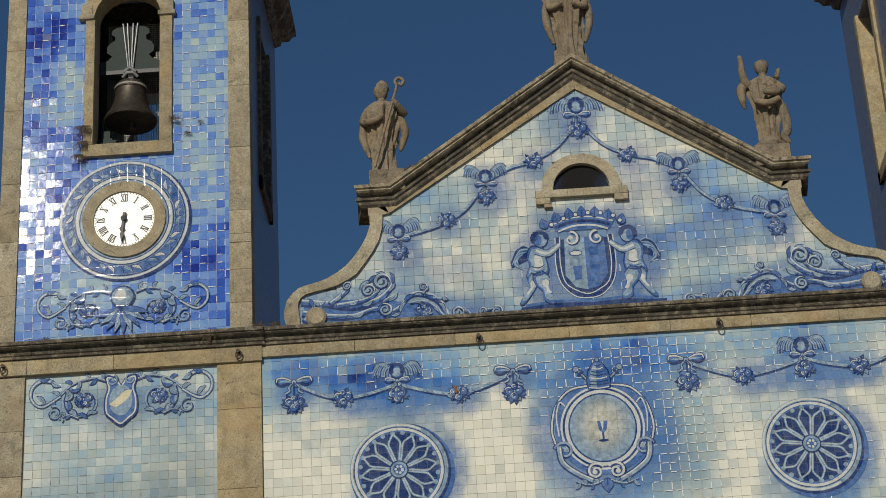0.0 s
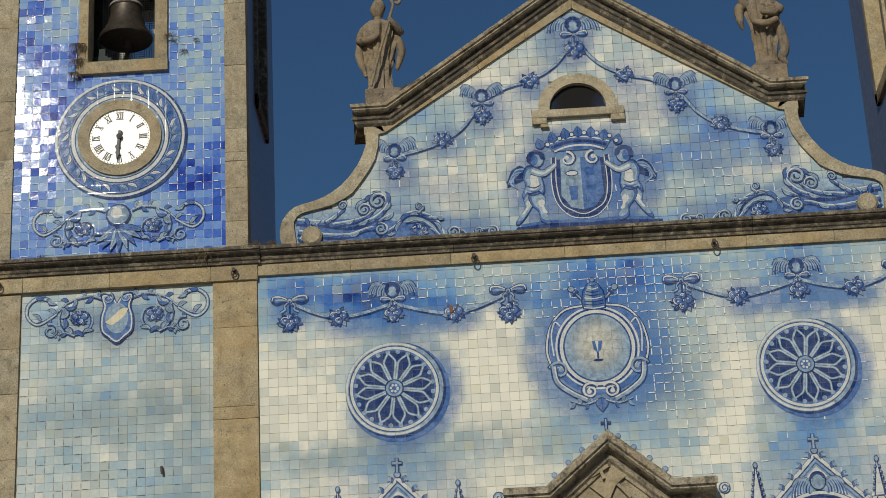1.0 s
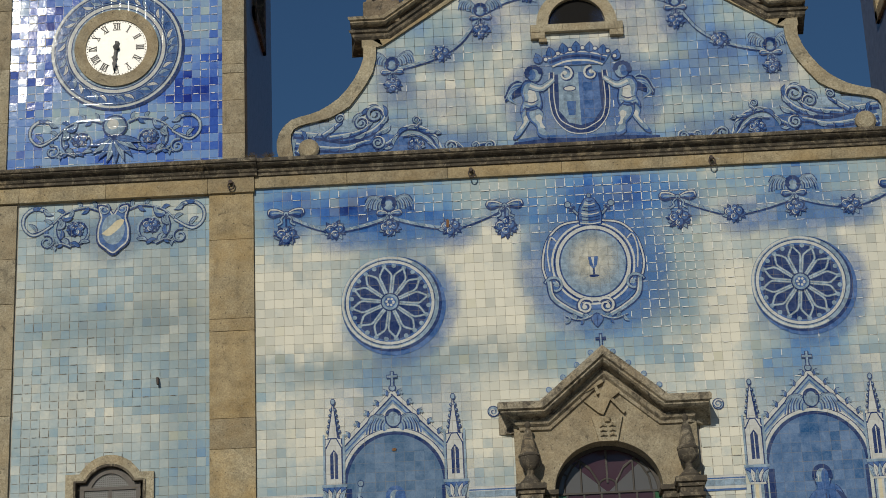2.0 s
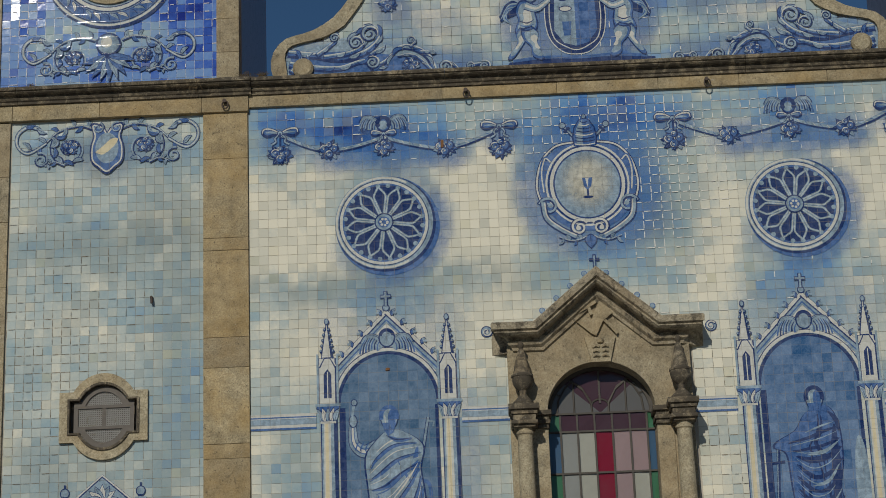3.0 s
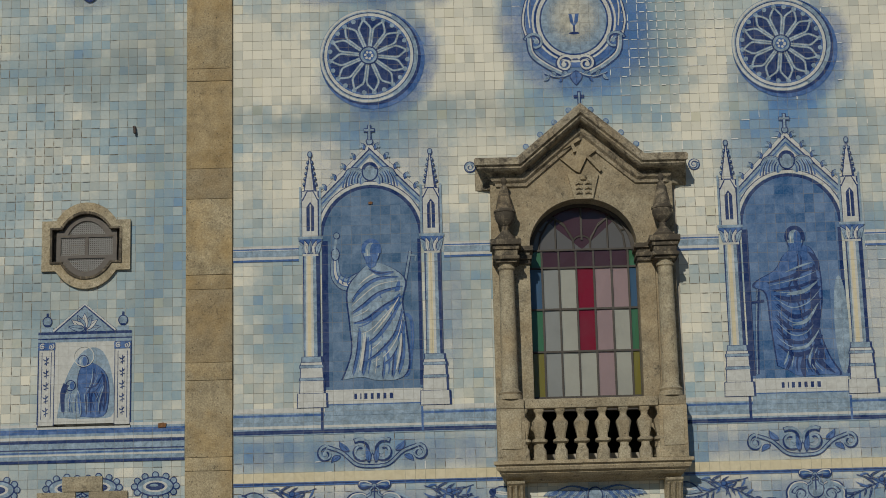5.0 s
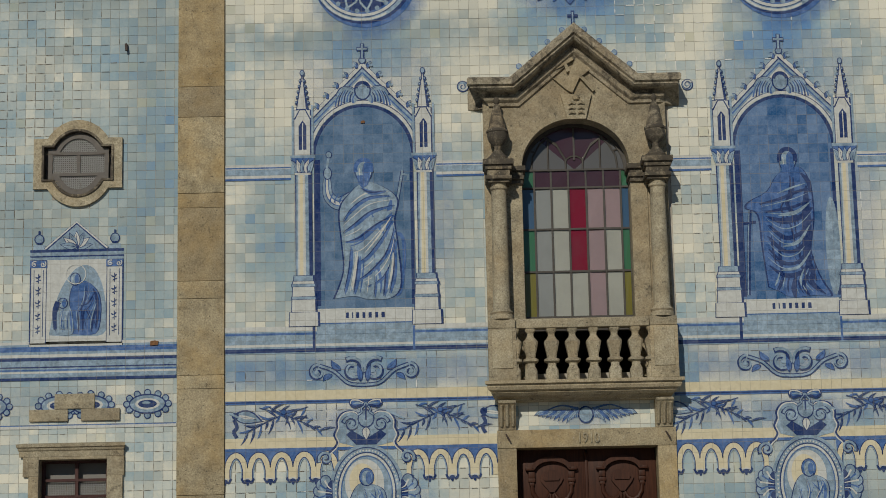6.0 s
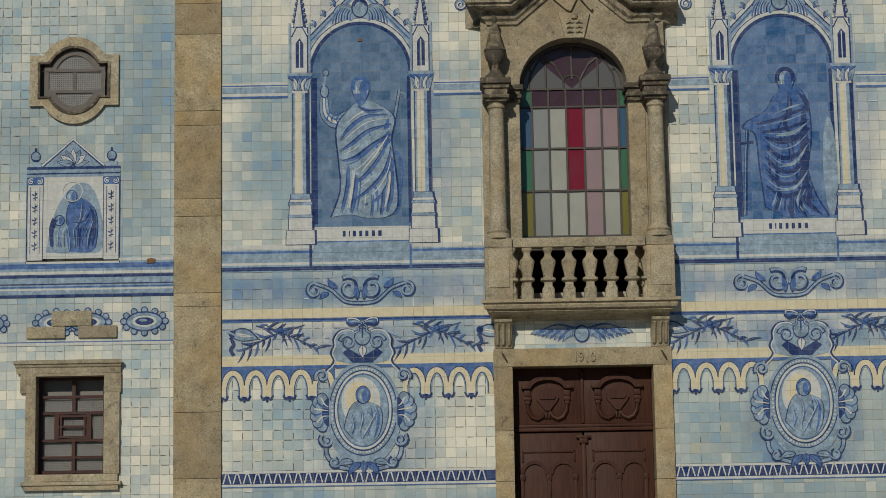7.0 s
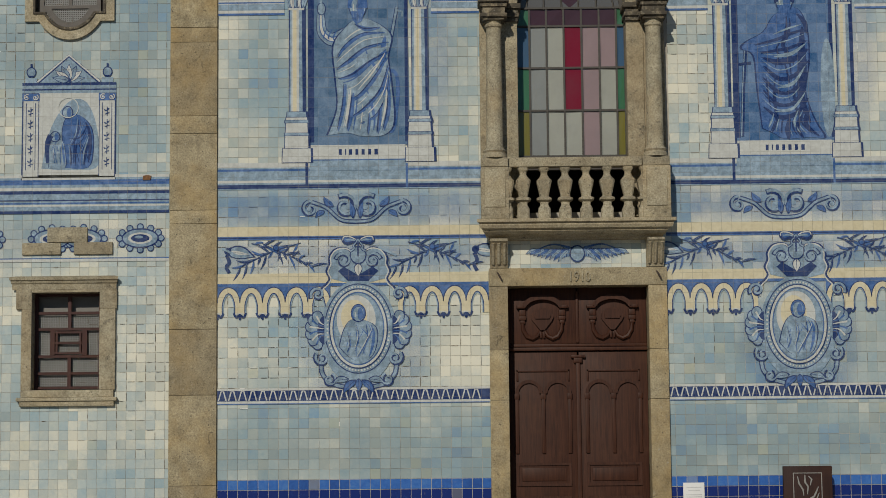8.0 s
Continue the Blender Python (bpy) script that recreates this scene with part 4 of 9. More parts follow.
for k, text in enumerate("XII I II III IV V VI VII VIII IX X XI".split()):
    ang = radians(90 - 30 * k)
    s = Shape()
    lines, width = strokes(text, 0.055, 0.058)
    c, q = math.cos(ang - math.pi / 2), math.sin(ang - math.pi / 2)
    m = (CX + 0.365 * math.cos(ang), CZ + 0.365 * math.sin(ang))

    def turn(u, v):
        return (m[0] + u * c - v * q, -0.03, m[1] + u * q + v * c)

    for a, b, t in lines:
        w = 0.0085 * t
        s.face([turn(a[0] - w, a[1]), turn(a[0] + w, a[1]), turn(b[0] + w, b[1]), turn(b[0] - w, b[1])])
    for v in (-0.058, 0.058):
        s.face([turn(-width / 2 - 0.008, v - 0.004), turn(width / 2 + 0.008, v - 0.004), turn(width / 2 + 0.008, v + 0.004), turn(-width / 2 - 0.008, v + 0.004)])
    hang("numeral", s, BLACK_PAINT, dial, smooth=False)
mark = Shape()
mark.prism(arc(0, 0, 0.008, 0.008, 0, 300, 5), -0.002, 0.002)
mark = mark.mesh("minute_mark", BLACK_PAINT)
for k in range(60):
    a = radians(6 * k)
    ob = new("minute_mark", mark)
    ob.parent, ob.location = dial, (CX + 0.45 * math.cos(a), -0.028, CZ + 0.45 * math.sin(a))
for name, ang, length, w in (("hour_hand", -98, 0.25, 0.026), ("minute_hand", -95, 0.40, 0.018)):
    a = radians(ang)
    d, nrm = Vector((math.cos(a), math.sin(a))), Vector((-math.sin(a), math.cos(a)))
    o = Vector((CX, CZ))
    s = Shape()
    pts = [o - d * 0.10 - nrm * w * 1.3, o - d * 0.02 - nrm * w, o + d * length * 0.55 - nrm * w * 0.8, o + d * length * 0.68 - nrm * w * 1.8, o + d * length, o + d * length * 0.68 + nrm * w * 1.8, o + d * length * 0.55 + nrm * w * 0.8, o - d * 0.02 + nrm * w, o - d * 0.10 + nrm * w * 1.3]
    y = -0.055 if name == "hour_hand" else -0.07
    s.prism([(p.x, p.y) for p in pts], y, y + 0.008)
    hang(name, s, BLACK_IRON, clock, smooth=False)
s = Shape()
s.lathe(0, 0, 0, [(0.0, 0.0), (0.045, 0.0), (0.045, 0.05), (0.0, 0.06)], 16)
s.v = [(CX + x, -0.03 - z, CZ + y) for x, y, z in s.v]
hang("hub", s, BLACK_IRON, clock)

# ---- belfry opening and bell ----
opening = thing("belfry_opening", (-7.075, 0, 16.6), "granite surround of the belfry opening", "window surround", kind="structure")
B0, B1 = -7.61, -6.54
for x0, x1 in ((B0 - 0.14, B0 + 0.012), (B1 - 0.012, B1 + 0.19)):
    s = Shape()
    s.box(x0, x1, -0.06, 0.35, 16.60, 19.08, 0.01)
    hang("jamb", s, GRANITE_WARM, opening)
for x0, x1 in ((B0 - 0.25, B0 + 0.0), (B1 - 0.04, B1 + 0.24)):
    s = Shape()
    s.box(x0, x1, -0.10, 0.36, 19.08, 19.16, 0.012)
    s.box(x0 + 0.03, x1 - 0.03, -0.08, 0.36, 19.16, 19.36, 0.012)
    hang("impost", s, GRANITE, opening)
s = Shape()
s.box(B0 - 0.16, B1 + 0.20, -0.08, 0.36, 16.58, 16.79, 0.012)
hang("window_sill", s, GRANITE_WARM, opening)
s = Shape()
s.band(arc(-7.075, 19.1, 0.74, 0.76, 0, 180, 24), arc(-7.075, 19.1, 0.535, 0.54, 0, 180, 24), -0.06, 0.35)
hang("arch", s, GRANITE_WARM, opening)
netting = tagged(part("bird_net", wire_panel(-7.61, -6.54, 16.62, 19.6, 1.05, 0.04, 0.005), NET_WIRE, None, smooth=False), "pale square bird netting hung behind the bell", "netting")
bell = thing("bell", (-7.05, 0.55, 17.20), "dark bronze church bell on a grey-green iron yoke", "bell")
s = Shape()
BX, BY = -7.10, 0.45
s.lathe(BX, BY, 17.42, [(0.36, 0.0), (0.415, 0.0), (0.43, 0.03), (0.40, 0.09), (0.345, 0.17), (0.30, 0.27), (0.265, 0.40), (0.25, 0.52), (0.25, 0.56), (0.262, 0.57), (0.255, 0.60), (0.262, 0.63), (0.25, 0.65), (0.215, 0.70), (0.13, 0.74), (0.0, 0.75)], 40)
bell_body = hang("bell_body", s, BRONZE, bell)
s = Shape()
s.lathe(BX, BY, 18.00, [(0.25, 0.0), (0.268, 0.01), (0.268, 0.03), (0.258, 0.05)], 40)
hang("bell_band", s, plain_material("light patina bronze", (0.3, 0.29, 0.25), 0.6, 0.3, 30.0), bell_body, "paler decorated band")
s = Shape()
s.tube([(BX, BY, 17.80), (BX + 0.02, BY, 17.40), (BX + 0.03, BY, 17.28)], [0.025, 0.03, 0.06], 10)
hang("clapper", s, IRON, bell_body)
s = Shape()
half = [(0.0, 19.16), (0.22, 19.15), (0.30, 19.10), (0.31, 19.02), (0.25, 18.98), (0.26, 18.90), (0.34, 18.86), (0.385, 18.78), (0.38, 18.68), (0.30, 18.62), (0.36, 18.54), (0.53, 18.48), (0.53, 18.35), (0.0, 18.35)]
outline = [(BX + x, z) for x, z in half] + [(BX - x, z) for x, z in half[-2:0:-1]]
s.prism(outline, 0.36, 0.54)
yoke = hang("yoke", s, YOKE_SHADED, bell, smooth=False)
s = Shape()
for a, b in ((-0.10, -0.02), (-0.04, 0.0), (0.04, 0.02), (0.10, 0.04)):
    s.tube([(BX + a * 1.2, 0.33, 19.2), (BX + b * 1.2, 0.33, 18.36), (BX + b, 0.40, 18.20)], 0.013, 6)
s.tube([(BX - 0.1, 0.34, 18.30), (BX, 0.3, 18.36), (BX + 0.1, 0.34, 18.30)], 0.03, 8)
s.tube([(BX - 0.12, 0.38, 18.22), (BX - 0.05, 0.33, 18.28), (BX + 0.05, 0.33, 18.28), (BX + 0.12, 0.38, 18.22)], 0.03, 8)
hang("strap", s, STEEL, yoke, "pale steel hanger rods")
s = Shape()
s.box(-7.62, -6.52, 0.36, 0.54, 18.28, 18.35)
hang("axle_beam", s, BLACK_IRON, bell)
s = Shape()
s.box(-7.56, -7.36, 0.3, 0.42, 17.05, 17.08)
s.box(-7.50, -7.40, 0.32, 0.40, 17.08, 17.22)
s.tube([(-7.52, 0.36, 17.08), (-7.52, 0.36, 17.42)], 0.016, 8)
s.lathe(-7.52, 0.36, 17.42, [(0.0, -0.04), (0.03, -0.02), (0.035, 0.01), (0.0, 0.04)], 10)
s.box(-7.62, -7.3, 0.3, 0.5, 16.6, 17.05)
tagged(part("bell_hammer", s, YOKE_SHADED, None), "grey-green bell striker beside the bell", "bell striker")
# side opening surrounds
for sg in (-1, 1):
    s = Shape()
    for y0, y1 in ((1.16, 1.335), (2.465, 2.64)):
        a, b = sorted((sg * 5.08, sg * 5.50))
        s.box(a, b, y0, y1, 16.5, 19.7, 0.01)
    s.box(min(sg * 5.08, sg * 5.5), max(sg * 5.08, sg * 5.5), 1.16, 2.64, 16.5, 16.7, 0.01)
    # Lighter stone on the sunlit side, darker on the shaded one: light put into colour.
    tagged(part("side_surround", s, GRANITE_WARM if sg > 0 else GRANITE_DARK, None), "granite surround of the belfry side opening", "window surround", kind="structure")


# ---- statues on the pediment: plain robed stone shapes ----
def robed(x, y, z, height, width, seed, lean=0.0):
    """A plain robed figure with folds, no features."""
    sh = Shape()
    rnd = random.Random(seed)
    ph = [rnd.uniform(0, 6.28) for _ in range(4)]
    prof = ((0.62, 0.0), (0.66, 0.04), (0.60, 0.12), (0.58, 0.25), (0.64, 0.38), (0.78, 0.50), (0.92, 0.60), (0.95, 0.68), (0.88, 0.75), (0.62, 0.805), (0.30, 0.83), (0.22, 0.845))
    rings = []
    for q in range(73):
        h = 0.845 * q / 72
        j = max(i for i in range(len(prof)) if prof[i][1] <= h + 1e-9)
        j = min(j, len(prof) - 2)
        t = (h - prof[j][1]) / (prof[j + 1][1] - prof[j][1])
        r = prof[j][0] + (prof[j + 1][0] - prof[j][0]) * t
        ring = []
        for k in range(96):
            a = 2 * math.pi * k / 96
            deep = 1.0 if h < 0.7 else max(0.2, (0.845 - h) / 0.145)
            fold = 1 + deep * (0.10 * math.sin(9 * a + ph[0] + h * 3 + math.sin(h * 9 + ph[3])) + 0.08 * math.sin(16 * a + ph[1] - h * 5) + 0.06 * math.sin(4 * a + ph[2] + 11 * h) + 0.07 * math.exp(-((h - 0.36 - 0.04 * math.sin(3 * a)) / 0.02) ** 2))
            p = Vector((r * width / 2 * math.cos(a) * fold, r * width * 0.36 * math.sin(a) * fold, h * height))
            p *= 1 + 0.09 * deep * noise.noise(p * 7 + Vector((seed, 0, 0)))
            ring.append((x + lean * h + p.x, y + p.y, z + h * height))
        rings.append(ring)
    sh.loft(rings)
    hz = z + 0.845 * height
    sh.lathe(x + lean, y - 0.02, hz - 0.02, [(0.0, -0.03), (0.06, -0.02), (0.06, 0.04), (0.085, 0.07), (0.105, 0.13), (0.118, 0.18), (0.105, 0.235), (0.06, 0.27), (0.0, 0.28)], 18)
    return sh


def limb(sh, pts, radii):
    """A rounded, slightly lumpy limb or hanging cloth through the points."""
    v = [Vector(q) for q in pts]
    fine, rr = [], []
    for i in range(len(v) - 1):
        p0, p1, p2, p3 = v[max(0, i - 1)], v[i], v[i + 1], v[min(len(v) - 1, i + 2)]
        for k in range(6):
            t = k / 6
            fine.append(0.5 * ((2 * p1) + (p2 - p0) * t + (2 * p0 - 5 * p1 + 4 * p2 - p3) * t * t + (3 * p1 - p0 - 3 * p2 + p3) * t ** 3))
            rr.append(radii[i] * (1 - t) + radii[i + 1] * t)
    fine.append(v[-1])
    rr.append(radii[-1])
    rr = [r * (1 + 0.03 * math.sin(2.1 * i + r * 40)) for i, r in enumerate(rr)]
    d0, d1 = (fine[0] - fine[1]).normalized(), (fine[-1] - fine[-2]).normalized()
    fine = [fine[0] + d0 * rr[0] * 0.6] + fine + [fine[-1] + d1 * rr[-1] * 0.6]
    rr = [rr[0] * 0.35] + rr + [rr[-1] * 0.35]
    sh.tube(fine, rr, 10)


SY = 0.16
s = robed(-3.05, SY, 15.98, 1.62, 0.60, 3)
s.lathe(-3.03, SY - 0.02, 17.50, [(0.0, 0.0), (0.10, 0.0), (0.115, 0.05), (0.09, 0.14), (0.03, 0.20), (0.0, 0.21)], 16)
limb(s, [(-3.28, SY, 17.18), (-3.34, SY - 0.08, 16.95), (-3.18, SY - 0.22, 16.88), (-3.05, SY - 0.27, 16.92)], [0.06, 0.07, 0.06, 0.04])
limb(s, [(-2.78, SY, 17.2), (-2.70, SY - 0.1, 17.05), (-2.80, SY - 0.25, 17.14), (-2.86, SY - 0.28, 17.2)], [0.06, 0.06, 0.05, 0.04])
limb(s, [(-3.18, SY - 0.27, 16.05), (-3.0, SY - 0.3, 16.7), (-2.84, SY - 0.28, 17.25), (-2.79, SY - 0.26, 17.45), (-2.81, SY - 0.26, 17.55), (-2.74, SY - 0.26, 17.60), (-2.68, SY - 0.26, 17.54), (-2.71, SY - 0.26, 17.47), (-2.75, SY - 0.26, 17.5)], [0.022] * 4 + [0.028] * 5)
limb(s, [(-2.76, SY - 0.05, 17.0), (-2.70, SY - 0.02, 16.75), (-2.78, SY, 16.45)], [0.06, 0.07, 0.03])
limb(s, [(-3.32, SY, 17.0), (-3.36, SY, 16.7), (-3.26, SY, 16.35)], [0.06, 0.07, 0.03])
s.box(-3.28, -2.72, -0.15, 0.45, 15.62, 15.99, 0.03)
tagged(part("statue", s, STATUE_STONE, None), "weathered stone statue with a tall hat and a staff", "statue", "statues on the pediment")
s = robed(0.0, SY, 17.78, 1.95, 0.72, 8)
for sg in (-1, 1):
    limb(s, [(sg * 0.28, SY, 19.05), (sg * 0.34, SY - 0.03, 18.75), (sg * 0.33, SY - 0.06, 18.45), (sg * 0.25, SY - 0.06, 18.15)], [0.06, 0.07, 0.06, 0.03])
    limb(s, [(sg * 0.28, SY - 0.05, 18.95), (sg * 0.27, SY - 0.16, 18.76), (sg * 0.10, SY - 0.25, 18.78)], [0.06, 0.06, 0.045])
s.box(-0.27, 0.25, -0.12, 0.45, 17.60, 17.80, 0.03)
tagged(part("statue", s, STATUE_STONE, None), "weathered stone statue in long robes at the gable's tip", "statue", "statues on the pediment")
s = robed(2.98, SY, 15.98, 1.62, 0.52, 5)
limb(s, [(2.86, SY, 17.22), (2.72, SY - 0.04, 17.18), (2.66, SY - 0.08, 17.34), (2.66, SY - 0.1, 17.56), (2.64, SY - 0.1, 17.66)], [0.07, 0.08, 0.06, 0.045, 0.035])
limb(s, [(2.72, SY - 0.02, 17.22), (2.63, SY, 17.12), (2.62, SY, 16.95), (2.65, SY, 16.78)], [0.09, 0.085, 0.06, 0.02])
limb(s, [(3.14, SY, 17.22), (3.24, SY - 0.10, 17.05), (3.12, SY - 0.24, 16.92), (2.94, SY - 0.27, 16.92)], [0.06, 0.07, 0.06, 0.045])
limb(s, [(3.20, SY, 17.30), (3.25, SY, 17.45)], [0.05, 0.03])
limb(s, [(3.12, SY - 0.1, 16.90), (3.22, SY - 0.05, 16.66), (3.26, SY, 16.40), (3.20, SY, 16.24), (3.26, SY, 16.14)], [0.08, 0.09, 0.08, 0.07, 0.04])
limb(s, [(2.80, SY - 0.2, 16.80), (2.98, SY - 0.26, 16.72), (3.16, SY - 0.2, 16.82)], [0.05, 0.06, 0.05])
limb(s, [(2.78, SY - 0.05, 16.02), (2.95, SY - 0.15, 16.04), (3.16, SY, 16.02)], [0.10, 0.15, 0.11])
s.box(2.66, 3.22, -0.15, 0.45, 15.62, 15.99, 0.04)
tagged(part("statue", s, STATUE_STONE, None), "weathered stone statue with one raised arm", "statue", "statues on the pediment")

# ---- iron rings, sign boards, weeds ----
for x in (-8.85, -5.33, -1.75, 1.81):
    ring = thing("iron_ring", (x, -0.1, 13.1), "rusted iron ring on a pin in the frieze", "ring", "iron rings")
    s = Shape()
    s.tube([(x, -0.06, 13.12), (x, -0.16, 13.12)], 0.03, 8)
    hang("pin", s, IRON, ring)
    s = Shape()
    s.tube([(x + 0.01 + 0.045 * math.cos(t), -0.14, 13.06 + 0.06 * math.sin(t)) for t in [2 * math.pi * k / 14 for k in range(15)]], 0.011, 6)
    hang("ring", s, IRON, ring)
s = Shape()
s.tube([(-6.41, 0.0, 10.16), (-6.41, -0.06, 10.16), (-6.40, -0.07, 10.06)], 0.02, 8)
tagged(part("iron_hook", s, IRON, None), "small rusted iron hook in the tower wall", "hook", "iron hooks")

board = thing("sign_board", (3.04, -0.35, 0.0), "dark brown notice board with a pale dove emblem by the wall", "sign")
s = Shape()
s.box(2.71, 3.37, -0.38, -0.30, 0.55, 1.74, 0.012)
panel = hang("panel", s, SIGN_WOOD, board)
for x in (2.80, 3.28):
    s = Shape()
    s.box(x - 0.03, x + 0.03, -0.36, -0.30, 0.0, 0.56, 0.006)
    hang("leg", s, SIGN_WOOD, board)
EMBLEM = plain_material("silver-grey paint", (0.30, 0.29, 0.27), 0.5, 0.15, 20.0)
s = Shape()
o, i = [(2.84, 0.75), (3.23, 0.75), (3.23, 1.65), (2.84, 1.65)], [(2.85, 0.76), (3.22, 0.76), (3.22, 1.64), (2.85, 1.64)]
s.band(o, i, -0.385, -0.38, closed=True)
for pts, r in (([(2.90, 1.60), (2.92, 1.50), (2.97, 1.42), (2.98, 1.34)], 0.012), ([(3.00, 1.62), (3.0, 1.52), (3.04, 1.46), (3.03, 1.36)], 0.014), ([(3.05, 1.60), (3.09, 1.56), (3.07, 1.48)], 0.014),
               ([(2.92, 1.30), (3.02, 1.27), (3.12, 1.33), (3.18, 1.46)], 0.016), ([(2.94, 1.25), (3.05, 1.22), (3.14, 1.27), (3.19, 1.38)], 0.012), ([(2.98, 1.20), (3.07, 1.17), (3.15, 1.21)], 0.010)):
    s.tube([(x, -0.382, z) for x, z in pts], [r * 0.5] + [r] * (len(pts) - 2) + [r * 0.4], 6)
hang("emblem", s, EMBLEM, panel, "pale line emblem", smooth=False)
s = Shape()
s.box(1.39, 1.68, -0.06, -0.02, 1.1, 1.53, 0.004)
notice = tagged(part("notice", s, PAPER, None), "white notice sheet fixed to the tiled wall", "notice")
s = Shape()
for z, w in ((1.46, 0.2), (1.42, 0.16), (1.36, 0.22), (1.33, 0.22), (1.30, 0.18)):
    s.box(1.535 - w / 2, 1.535 + w / 2, -0.0625, -0.06, z, z + 0.012)
part("print_bars", s, plain_material("grey print", (0.62, 0.62, 0.61), 0.8), notice, smooth=False)


def weed(x, y, z, size, seed, droop=0.0):
    sh = Shape()
    rnd = random.Random(seed)
    for _ in range(70):
        a, el = rnd.uniform(math.pi, 2 * math.pi), rnd.uniform(-0.2, 1.4) - droop * 1.6
        length = size * rnd.uniform(0.4, 1.0)
        d = Vector((math.cos(a) * math.cos(el), math.sin(a) * math.cos(el) * 0.5, math.sin(el)))
        p = Vector((x + rnd.uniform(-0.4, 0.4) * size, y, z))
        w = Vector((d.z, 0, -d.x)).normalized() * size * 0.016
        q = p + d * length + Vector((0, 0, -0.25 * length))
        m = p + d * length * 0.6
        sh.face([p - w * 0.5, p + w * 0.5, m + w, m - w])
        sh.face([m - w, m + w, q])
    return sh


for k, (x, y, z, size, droop) in enumerate(((-7.72, -0.1, 17.12, 0.22, 0.9), (-7.76, -0.1, 16.85, 0.22, 1.0), (-7.80, -0.1, 16.62, 0.18, 1.0), (-6.30, -0.08, 17.15, 0.16, 0.3), (-5.75, -0.2, 13.42, 0.22, 0.5), (-4.75, -0.2, 13.46, 0.14, 0.0), (-5.0, -0.2, 13.46, 0.16, 0.1), (-6.1, -0.04, 16.9, 0.10, 0.3), (-8.2, -0.2, 13.46, 0.10, 0.0), (-5.9, -0.04, 17.1, 0.08, 0.5), (-2.62, -0.1, 15.95, 0.2, -0.1))):
    tagged(part("weed", weed(x, y, z, size, 40 + k, droop), WEED, None, smooth=False), "dry weeds rooted in the masonry joints", "plant", "weeds in the joints")


# ---- tile painting: motifs laid on the glazed tiles ----
def paint_material(name, color, pitch, x0, z0, vary=0.35, cover=0.6, size=11.0, tile=0.55):
    """Cobalt brushwork under glaze, crossed by the joints of the tile grid."""
    n = Nodes(name)
    sep = n.tree.nodes.new("ShaderNodeSeparateXYZ")
    n.put(sep.inputs[0], n.pos)
    u = n.math("DIVIDE", n.math("SUBTRACT", sep.outputs[0], x0), pitch)
    v = n.math("DIVIDE", n.math("SUBTRACT", sep.outputs[2], z0), pitch)
    fu, fv = n.math("FRACT", u), n.math("FRACT", v)
    edge = n.math("MINIMUM", n.math("MINIMUM", fu, n.math("SUBTRACT", 1.0, fu)), n.math("MINIMUM", fv, n.math("SUBTRACT", 1.0, fv)))
    joint = n.math("LESS_THAN", edge, 0.026)
    cell = n.tree.nodes.new("ShaderNodeTexWhiteNoise")
    cell.noise_dimensions = "2D"
    c = n.tree.nodes.new("ShaderNodeCombineXYZ")
    n.put(c.inputs[0], n.math("FLOOR", u))
    n.put(c.inputs[1], n.math("FLOOR", v))
    n.put(cell.inputs["Vector"], c.outputs[0])
    brush = n.math("ADD", n.math("MULTIPLY", n.noise(size, 4.0, 0.65, distort=0.5), 0.65), n.math("MULTIPLY", n.noise(38.0, 3.0, 0.7, distort=1.0), 0.35))
    lite = tuple(min(0.8, k + (to - k) * vary) for k, to in zip(color, (0.50, 0.58, 0.66)))
    dark = tuple(k * (1 - vary * 0.9) for k in color)
    f = n.math("ADD", n.ramp(brush, (0.3, 0.0), (0.7, 1.0)), n.math("MULTIPLY", n.math("SUBTRACT", cell.outputs["Value"], 0.5), tile), clamp=True)
    col = n.mix(f, dark, lite)
    col = n.mix(n.math("MULTIPLY", joint, n.ramp(n.noise(1.7, 2.0, 0.5), (0.35, 0.12), (0.65, 0.55))), col, (0.24, 0.22, 0.18))
    wave = n.math("ADD", n.noise(9.0, 2.0, 0.5), n.math("MULTIPLY", joint, -0.12))
    alpha = n.math("ADD", n.math("MULTIPLY", n.ramp(n.noise(11.0, 6.0, 0.75, distort=0.4), (0.36, 0.0), (0.60, 1.0)), 1.0 - cover), cover)
    return n.done(col, 0.05, n.bump(wave, 0.04, 0.02), Specular_IOR_Level=0.2, Alpha=alpha)


DK, MD, LT, WH, CR = range(5)


def palette(name, pitch, x0, z0):
    return [paint_material(f"{name} cobalt", (0.012, 0.034, 0.145), pitch, x0, z0, 0.12, 0.85), paint_material(f"{name} mid blue", (0.050, 0.142, 0.40), pitch, x0, z0, 0.2, 0.7),
            paint_material(f"{name} pale blue", (0.30, 0.425, 0.545), pitch, x0, z0, 0.28, 0.62), paint_material(f"{name} white", (0.63, 0.64, 0.60), pitch, x0, z0, 0.12, 0.86), paint_material(f"{name} cream", (0.72, 0.64, 0.43), pitch, x0, z0, 0.12, 0.9)]


NAVE_GRID, TOWER_GRID, PED_GRID = (0.14, -4.99, 0.08), (0.133, -8.51, 0.06), (0.148, -4.44, 13.47)
NAVE_PAINT, TOWER_PAINT, PED_PAINT = palette("nave", *NAVE_GRID), palette("tower", *TOWER_GRID), palette("pediment", *PED_GRID)

NAVE_PAINT += [paint_material("niche ground", (0.068, 0.158, 0.30), *NAVE_GRID, 0.30, 0.97, 4.2, 0.45), paint_material("worn niche ground", (0.040, 0.145, 0.36), *NAVE_GRID, 0.36, 0.92, 3.4, 0.5)]


